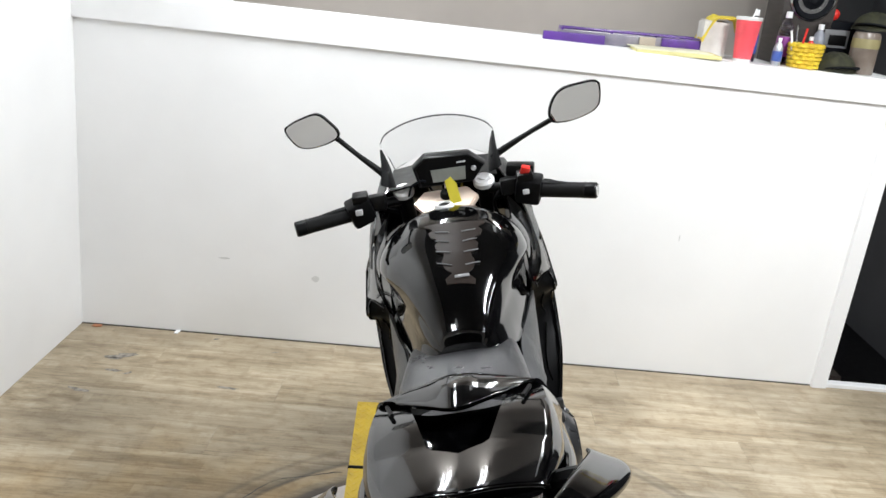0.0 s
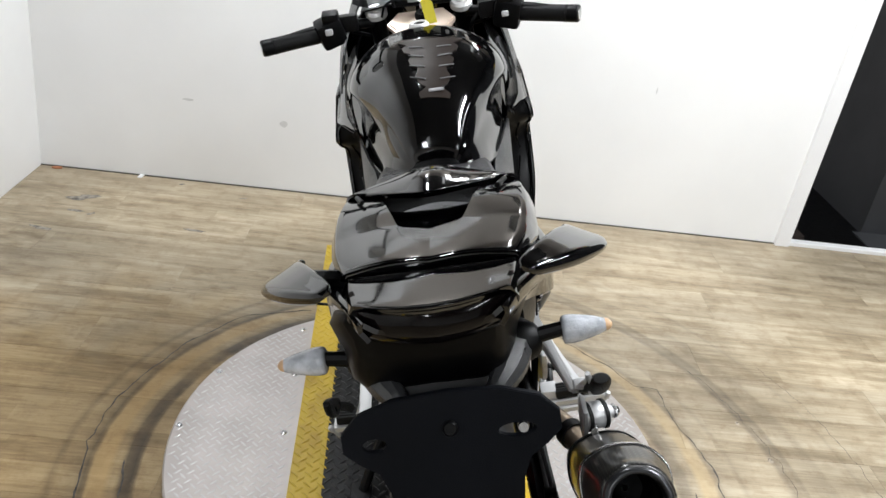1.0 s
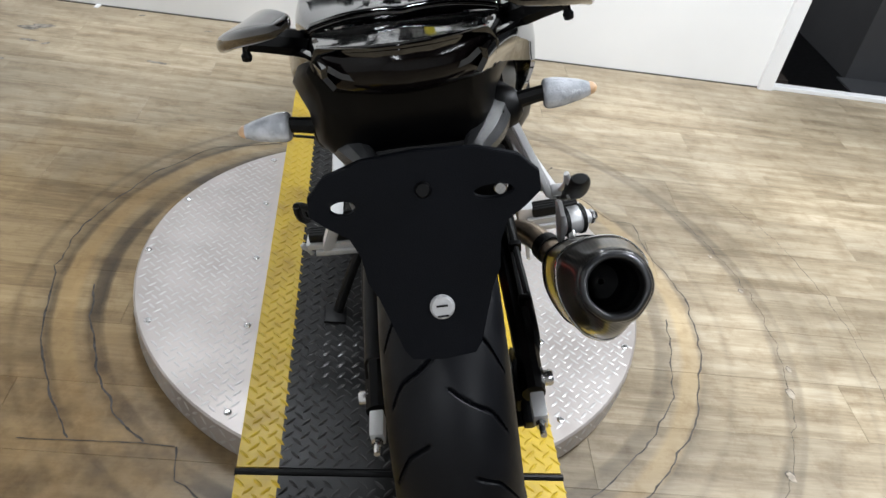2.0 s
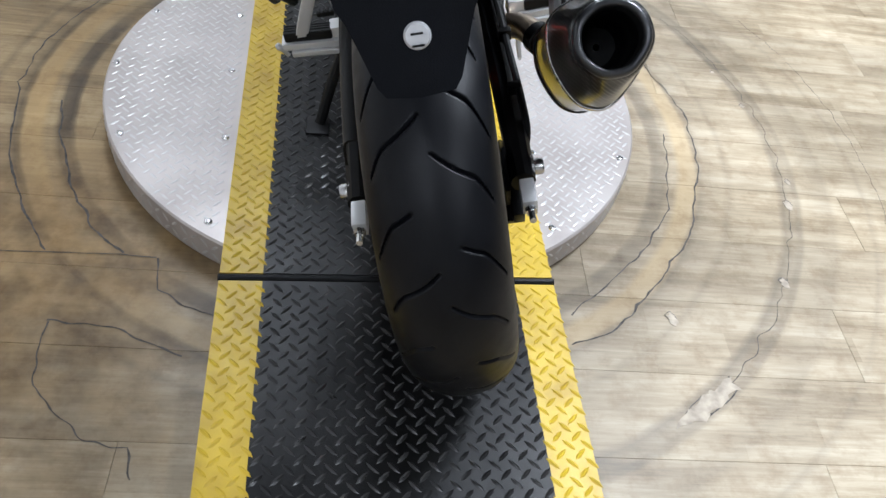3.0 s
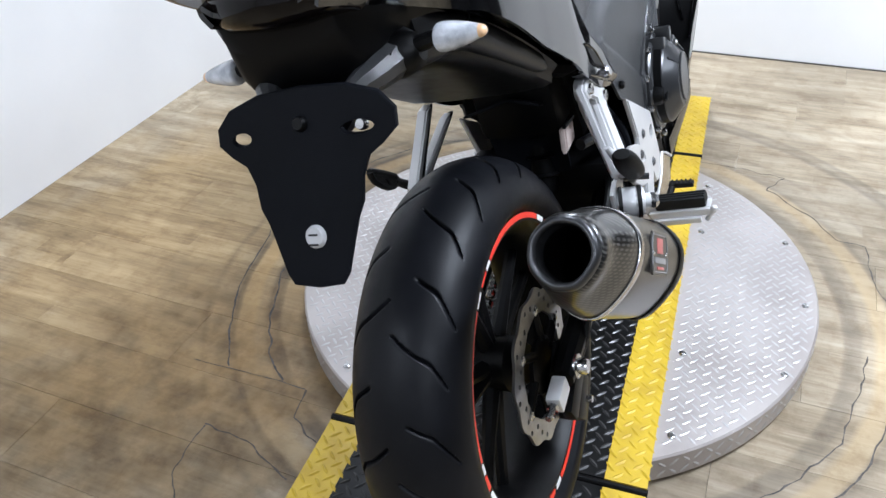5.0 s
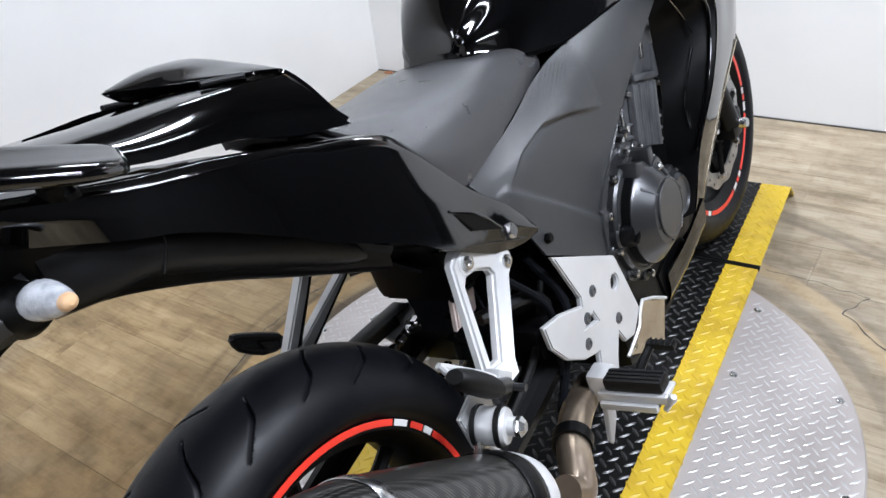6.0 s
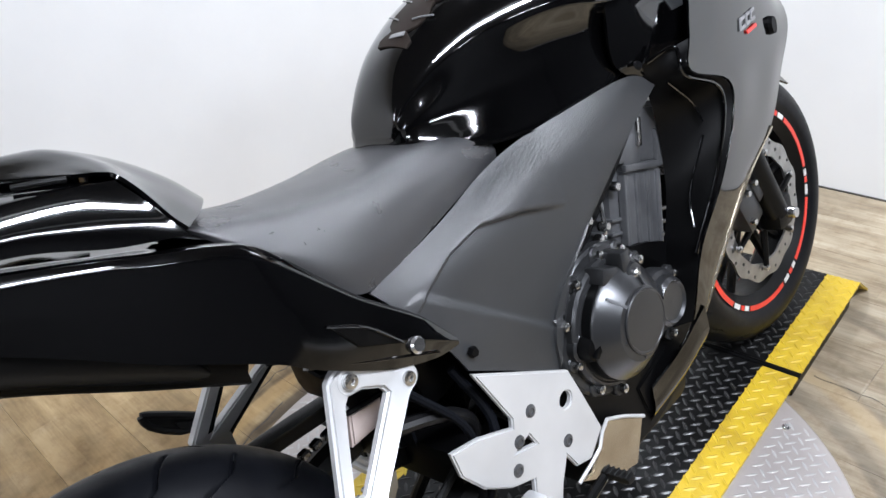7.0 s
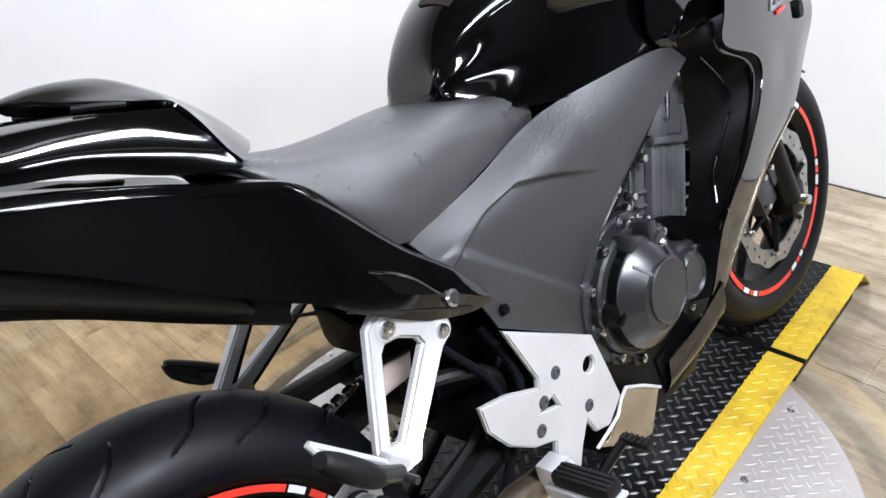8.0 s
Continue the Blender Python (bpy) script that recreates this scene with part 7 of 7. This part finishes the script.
part("button", lathe([(0, 0.006), (0.006, 0.006), (0.007, 0), (0, 0)], (0.084, 1.092, 1.046), (0, -1, 0), 12), GREYFILM, dash)
cowl = [[(x * 1.0, y, 1.030 - abs(x) * 0.10 + (y - 1.1) * 0.02) for x in (-0.14, -0.07, 0.0, 0.07, 0.14)] for y in (1.115, 1.18, 1.26, 1.33)]
part("inner_cowl", skin(cowl, 3, 3, 0.004), ENGINE_BLACK, bike, "black cockpit cowl under the screen")
clamp = part("top_clamp", prism([(-0.078, 1.060), (-0.050, 1.020), (0.060, 1.020), (0.085, 1.060), (0.060, 1.095), (-0.050, 1.095)], 0.955, 0.972, "z", bevel=0.004), PEACH, bike, "pale bronze top clamp plate")
for vert in clamp.data.vertices:
    vert.co.z += (vert.co.y - 1.02) * 0.45 - (vert.co.x) * 0.02
part("ignition_lock", lathe([(0, 0.012), (0.014, 0.012), (0.017, 0.008), (0.018, -0.01), (0, -0.01)], (0.008, 1.068, 0.995), (0, -0.35, 0.93), 24), ENGINE_BLACK, clamp)
for s in (1, -1):
    y0 = 1.120 - s * 0.014
    leg = part("fork_leg", join(tube([(s * 0.104, y0, 1.0), (s * 0.104, y0 + 0.13, 0.70)], 0.0205, 16, 2), moved(join(tube([(s * 0.104, 1.245, 0.72), (s * 0.104, 1.408, 0.302)], 0.0265, 16, 2), box((0.05, 0.06, 0.07), (s * 0.100, 1.414, 0.302), bevel=0.012)), STEER)), SATIN, bike, "black telescopic fork leg")
    part("fork_cap", lathe([(0, 0.010), (0.010, 0.010), (0.011, 0.007), (0.022, 0.007), (0.027, 0.002), (0.027, -0.01), (0, -0.01)], (s * 0.104, y0 - 0.002, 1.008), (0, -0.4, 0.92), 28), BRIGHT, leg, "bright aluminium fork cap")
    end = Vector((0.362, 0.990, 0.966)) if s > 0 else Vector((-0.376, 1.045, 0.978))
    root = Vector((s * 0.115, y0 - 0.005, 0.985))
    bar = part("handlebar", tube([root, root.lerp(end, 0.5) + Vector((0, 0, 0.012)), end], 0.0125, 14, 4), SATIN, bike, "black clip-on handlebar")
    d = (end - root).normalized()
    part("grip", tube([end - d * 0.135, end - d * 0.13, end - d * 0.03, end - d * 0.026], [0.0185, 0.0198, 0.0192, 0.0205], 18, 3), GRIPMAT, bar, "black rubber grip")
    part("bar_end", lathe([(0, 0.0), (0.0185, 0.0), (0.0198, 0.004), (0.0198, 0.024), (0.017, 0.027), (0, 0.027)], end - d * 0.022, tuple(d), 22), SATIN, bar, "black bar end weight")
    part("bar_end_face", lathe([(0, 0.001), (0.013, 0.001), (0.0135, 0.0), (0, 0.0)], end + d * 0.005, tuple(d), 22), STEEL, bar)
    pod = end - d * 0.165
    sw = part("switch_pod", join(box((0.064, 0.062, 0.066), tuple(pod + Vector((0, 0.002, 0.002))), (12, s * 14, -s * 14), bevel=0.012), box((0.04, 0.036, 0.028), tuple(pod + Vector((-s * 0.008, -0.010, 0.036))), (12, 0, 0), bevel=0.006), box((0.05, 0.036, 0.040), tuple(pod + Vector((-s * 0.045, 0.012, 0.014))), (0, 0, 0), bevel=0.007)), SATIN, bar, "black switch housing")
    if s > 0:
        part("kill_switch", box((0.022, 0.016, 0.026), tuple(pod + Vector((-0.006, -0.016, 0.052))), (20, 20, 0), bevel=0.004), REDPLASTIC, sw, "bright red engine stop switch")
        part("start_button", box((0.016, 0.010, 0.012), tuple(pod + Vector((-0.012, -0.040, 0.006))), (0, 0, 0), bevel=0.003), GREYFILM, sw)
        part("brake_reservoir", join(box((0.07, 0.045, 0.030), tuple(pod + Vector((-0.012, 0.058, 0.040))), (0, 8, -10), bevel=0.006), tube([tuple(pod + Vector((-0.05, 0.03, 0.02))), tuple(pod + Vector((-0.09, 0.02, -0.02))), tuple(pod + Vector((-0.08, 0.05, -0.08)))], 0.005, 8, 5)), SATIN, bar, "black brake fluid reservoir")
    else:
        part("turn_switch", box((0.018, 0.012, 0.014), tuple(pod + Vector((0.002, -0.037, 0.008))), (0, 0, 0), bevel=0.003), GREYFILM, sw)
        part("dip_switch", box((0.020, 0.012, 0.012), tuple(pod + Vector((0.0, -0.018, 0.030))), (0, 0, 0), bevel=0.003), ENGINE_BLACK, sw)
    part("lever", tube([pod + Vector((s * 0.0, 0.040, 0.0)), pod + Vector((s * 0.06, 0.055, -0.006)), end + Vector((-s * 0.02, 0.045, -0.022))], [0.009, 0.007, 0.006], 8, 5), SATIN, bar, "black hand lever")
    part("cable", tube([pod + Vector((-s * 0.02, 0.02, 0.0)), pod + Vector((-s * 0.06, 0.05, -0.02)), (s * 0.09, 1.17, 0.93)], 0.0045, 8, 6), MATTE, bar)
    if s > 0:
        face = [(0.292, 1.146), (0.305, 1.176), (0.330, 1.197), (0.372, 1.203), (0.405, 1.204), (0.419, 1.196), (0.421, 1.183), (0.419, 1.160), (0.412, 1.142), (0.392, 1.128), (0.345, 1.117), (0.305, 1.118), (0.294, 1.128)]
    else:
        face = [(-0.365, 1.212), (-0.350, 1.226), (-0.317, 1.236), (-0.278, 1.240), (-0.252, 1.214), (-0.236, 1.188), (-0.242, 1.174), (-0.272, 1.163), (-0.317, 1.160), (-0.346, 1.173)]
    cx, cz = sum(p[0] for p in face) / len(face), sum(p[1] for p in face) / len(face)
    shell = part("mirror_housing", loft([[(cx + (x - cx) * k, 1.125 + dy, cz + (z - cz) * k) for x, z in face] for k, dy in ((1.035, -0.004), (1.05, 0.004), (0.98, 0.020), (0.70, 0.038), (0.30, 0.044))], 3, 4), SATIN, bike, "black mirror housing")
    glass_bm = loft([[(cx + (x - cx) * k, 1.119 + dy, cz + (z - cz) * k) for x, z in face] for k, dy in ((0.95, 0.002), (0.96, 0.0), (0.95, -0.0005))], 1, 4)
    part("mirror_glass", glass_bm, MIRROR, shell, "clear mirror glass")
    near = Vector((0.296, 1.135, 1.125)) if s > 0 else Vector((-0.246, 1.135, 1.172))
    part("mirror_stem", tube([(s * 0.140, 1.14, 1.052), Vector((s * 0.150, 1.14, 1.062)), Vector((s * 0.16, 1.14, 1.07)).lerp(near, 0.5), near, near + Vector((s * 0.02, 0.01, 0.008))], [0.014, 0.010, 0.0065, 0.007, 0.010], 10, 4), SATIN, shell)
key = part("ignition_key", box((0.010, 0.004, 0.034), (0.010, 1.058, 1.020), (25, 0, 0), bevel=0.0015), STEEL, bike, "steel ignition key with a yellow tag")
part("key_tag", moved(prism([(-0.013, -0.030), (0.013, -0.032), (0.015, 0.014), (0.006, 0.034), (-0.011, 0.028)], -0.0012, 0.0012, "y", bevel=0.0004), pose(0.024, 1.030, 1.014, -18, -10, 0)), YELLOWTAG, key, "creased yellow paper tag")
wire = tube([(-0.09, 1.10, 1.0), (-0.075, 1.08, 1.03), (-0.045, 1.09, 1.035), (-0.03, 1.12, 1.0)], 0.003, 8, 6)
part("cable_loop", wire, MATTE, bike)
fender_rows = [[(x, y, z - abs(x) ** 2 * 9) for x in (-0.072, -0.045, 0, 0.045, 0.072)] for y, z in ((1.20, 0.548), (1.30, 0.612), (1.405, 0.632), (1.51, 0.614), (1.60, 0.566))]
part("front_fender", moved(skin(fender_rows, 4, 4, 0.004), STEER), GLOSS, bike, "gloss black front fender")
cal = part("front_caliper", moved(join(box((0.05, 0.06, 0.10), (0.086, 1.310, 0.362), (24, 0, 0), bevel=0.010), box((0.03, 0.03, 0.05), (0.100, 1.343, 0.387), (24, 0, 0), bevel=0.006)), STEER), ENGINE, bike, "dark grey front brake caliper")
for dy, dz in ((-0.01, 0.035), (-0.005, -0.03), (0.02, 0.045)):
    part("caliper_bolt", moved(lathe([(0, 0.01), (0.006, 0.01), (0.008, 0.004), (0.008, 0), (0, 0)], (0.110, 1.310 + dy, 0.362 + dz), (1, 0, 0), 12), STEER), STEEL, cal)
part("front_axle", moved(lathe([(0, 0.135), (0.010, 0.135), (0.012, 0.130), (0.012, -0.130), (0, -0.135)], FRONT, (1, 0, 0), 16), STEER), STEEL, bike)


# ---- the floor's planks ----
floor_ob = tagged(new("floor"), "wood-look vinyl plank floor, worn in rings round the turntable", "floor", "", "structure")
PLANK_L, PLANK_W = 1.22, 0.18
plank_bm = box((PLANK_L - 0.0005, PLANK_W - 0.0005, 0.012), (0, 0, -0.006), bevel=0.0005, segs=1)
plank = None
count = 0
v = 0.0 + PLANK_W / 2 - 0.02
row = 0
while v < 6.0:
    u = -0.1 + ((row * 0.437) % 1.0) * PLANK_L - PLANK_L / 2
    while u < 5.5 + PLANK_L / 2:
        lo, hi = max(u - PLANK_L / 2, -0.1), min(u + PLANK_L / 2, 5.5)
        if hi - lo > 0.05:
            if plank is None:
                plank = part("plank", plank_bm, FLOOR, floor_ob, smooth=False)
                ob = plank
            else:
                ob = new("plank", plank.data)
                ob.parent = floor_ob
            ob.matrix_basis = Matrix.Translation(room((lo + hi) / 2, v, random.uniform(-0.0002, 0.0002))) @ ROOM_TURN @ Matrix.Diagonal(((hi - lo) / PLANK_L, 1, 1, 1))
            count += 1
        u += PLANK_L
    v += PLANK_W
    row += 1


def crack(points, width, mat=CRACK, jag=0.004, z=0.0009):
    """A ragged thin line along the points, lying on the floor."""
    corners = [Vector((x, y, 0)) for x, y in points]
    line = [a.lerp(b, k / 9) for a, b in zip(corners, corners[1:]) for k in range(9)] + [corners[-1]]
    left, right = [], []
    for i, q in enumerate(line):
        d = (line[min(i + 1, len(line) - 1)] - line[max(i - 1, 0)]).normalized()
        side = Vector((-d.y, d.x, 0))
        w = width * (0.35 + 1.2 * abs(noise.noise((q.x * 45, q.y * 45, 1.3))))
        mid = q + side * jag * noise.noise((q.x * 30, q.y * 30, 7.7)) * 2
        left.append((mid + side * w / 2).to_3d() + Vector((0, 0, z)))
        right.append((mid - side * w / 2).to_3d() + Vector((0, 0, z)))
    return part("crack", grid_mesh([left, right]), mat, floor_ob, smooth=False)


def arc(r, a0, a1, n=12, wob=0.01):
    return [(HUB.x + (r + wob * noise.noise((a * 3, r * 9, 0))) * math.cos(a), HUB.y + (r + wob * noise.noise((a * 3, r * 9, 0))) * math.sin(a)) for a in (radians(a0 + (a1 - a0) * i / n) for i in range(n + 1))]


crack([(0.747, 0.755), (0.758, 0.663), (0.744, 0.580), (0.725, 0.486), (0.65, 0.292), (0.575, 0.19), (0.491, 0.094), (0.385, -0.005), (0.297, -0.037)], 0.0058, jag=0.005)
crack([(0.672, 0.62), (0.661, 0.548), (0.606, 0.347), (0.504, 0.206), (0.397, 0.111), (0.308, 0.039)], 0.0042)
crack([(-0.391, 1.361), (-0.593, 1.304), (-0.74, 1.14), (-0.837, 0.946), (-0.872, 0.82), (-0.88, 0.701), (-0.839, 0.45), (-0.77, 0.29), (-0.706, 0.184)], 0.0052)
crack([(-0.775, 0.64), (-0.755, 0.529), (-0.693, 0.357), (-0.629, 0.236), (-0.566, 0.175)], 0.0062)
crack(arc(1.02, -58, 30, 14), 0.0022, jag=0.006)
crack(arc(1.26, -30, 25, 10), 0.0018)
crack([(0.256, 1.385), (0.38, 1.37), (0.501, 1.347)], 0.003)
crack([(0.501, 1.347), (0.47, 1.30), (0.454, 1.268), (0.574, 1.149), (0.63, 1.06)], 0.004)
crack([(0.63, 1.06), (0.703, 1.05), (0.705, 0.925), (0.747, 0.755)], 0.004)
crack([(-0.665, 0.014), (-0.662, -0.06), (-0.655, -0.118), (-0.60, -0.18), (-0.553, -0.223), (-0.487, -0.236), (-0.471, -0.29)], 0.0042)
crack([(-0.665, 0.014), (-0.60, 0.008), (-0.535, -0.006), (-0.48, -0.03), (-0.423, -0.058)], 0.0045)
crack([(-0.80, 0.18), (-0.70, 0.178), (-0.587, 0.176), (-0.50, 0.17)], 0.0035, jag=0.001)
crack([(-0.497, 0.168), (-0.493, 0.13), (-0.487, 0.09)], 0.004, jag=0.001)
crack([(-0.487, 0.09), (-0.43, 0.05), (-0.375, 0.02)], 0.005)
torn = [(0.598, -0.106), (0.605, -0.135), (0.560, -0.170), (0.515, -0.197), (0.46, -0.212), (0.495, -0.172), (0.530, -0.150), (0.564, -0.127)]
ragged = []
for a, b in zip(torn, torn[1:] + torn[:1]):
    for k in range(5):
        x, y = a[0] + (b[0] - a[0]) * k / 5, a[1] + (b[1] - a[1]) * k / 5
        ragged.append((x + 0.012 * noise.noise((x * 70, y * 70, 4.1)), y + 0.012 * noise.noise((x * 70, y * 70, 9.4))))
SCUFFED = material("grey_dirt", (0.34, 0.31, 0.27), 0.8, color2=(0.13, 0.12, 0.105), scale=60)
BACKING = material("tan_vinyl_backing", (0.45, 0.385, 0.30), 0.75, color2=(0.27, 0.23, 0.18), scale=45)
part("bare_patch", prism(ragged, 0.0003, 0.0010, "z"), BACKING, floor_ob, "tan strip where the vinyl is torn", smooth=False)
crack(torn[:4], 0.004)
crack(torn[4:7], 0.003)
for a, r, size in ((-12, 1.03, 0.009), (-17, 1.02, 0.014), (-32, 1.02, 0.012), (5, 1.0, 0.008), (-48, 0.86, 0.014), (14, 0.99, 0.007)):
    x, y = HUB.x + r * math.cos(radians(a)), HUB.y + r * math.sin(radians(a))
    outline = [(x + size * (0.7 + 0.9 * noise.noise((k * 0.9, a, 2))) * math.cos(t), y + size * (1.2 + 0.9 * noise.noise((k * 0.9, a, 5))) * math.sin(t)) for k, t in enumerate(2 * math.pi * i / 15 for i in range(15))]
    part("bare_patch", prism(outline, 0.0003, 0.0011, "z"), BACKING, floor_ob, "bare patch where the vinyl is torn", smooth=False)
    crack([outline[k] for k in range(0, 9, 2)], 0.0028, jag=0.002, z=0.0013)
for x, y, long, wide, lean in ((-1.350, 2.070, 0.055, 0.016, 20), (-1.370, 2.045, 0.030, 0.010, 5), (-1.345, 1.942, 0.026, 0.012, -10), (-1.280, 1.927, 0.014, 0.007, 30), (-1.405, 1.785, 0.040, 0.010, -15), (-0.880, 1.857, 0.042, 0.008, -10), (-0.747, 2.172, 0.014, 0.006, 0), (-1.018, 2.260, 0.012, 0.006, 15)):
    blotch = []
    for k in range(14):
        a = 2 * math.pi * k / 14
        reach = 1 + 0.9 * noise.noise((k * 1.7, x * 9, y * 9))
        blotch.append((x + long * reach * math.cos(a) * math.cos(radians(lean)) - wide * reach * math.sin(a) * math.sin(radians(lean)), y + long * reach * math.cos(a) * math.sin(radians(lean)) + wide * reach * math.sin(a) * math.cos(radians(lean))))
    part("dirt_mark", prism(blotch, 0.0003, 0.0009, "z"), SCUFFED, floor_ob, "grey dirt mark on the vinyl", smooth=False)
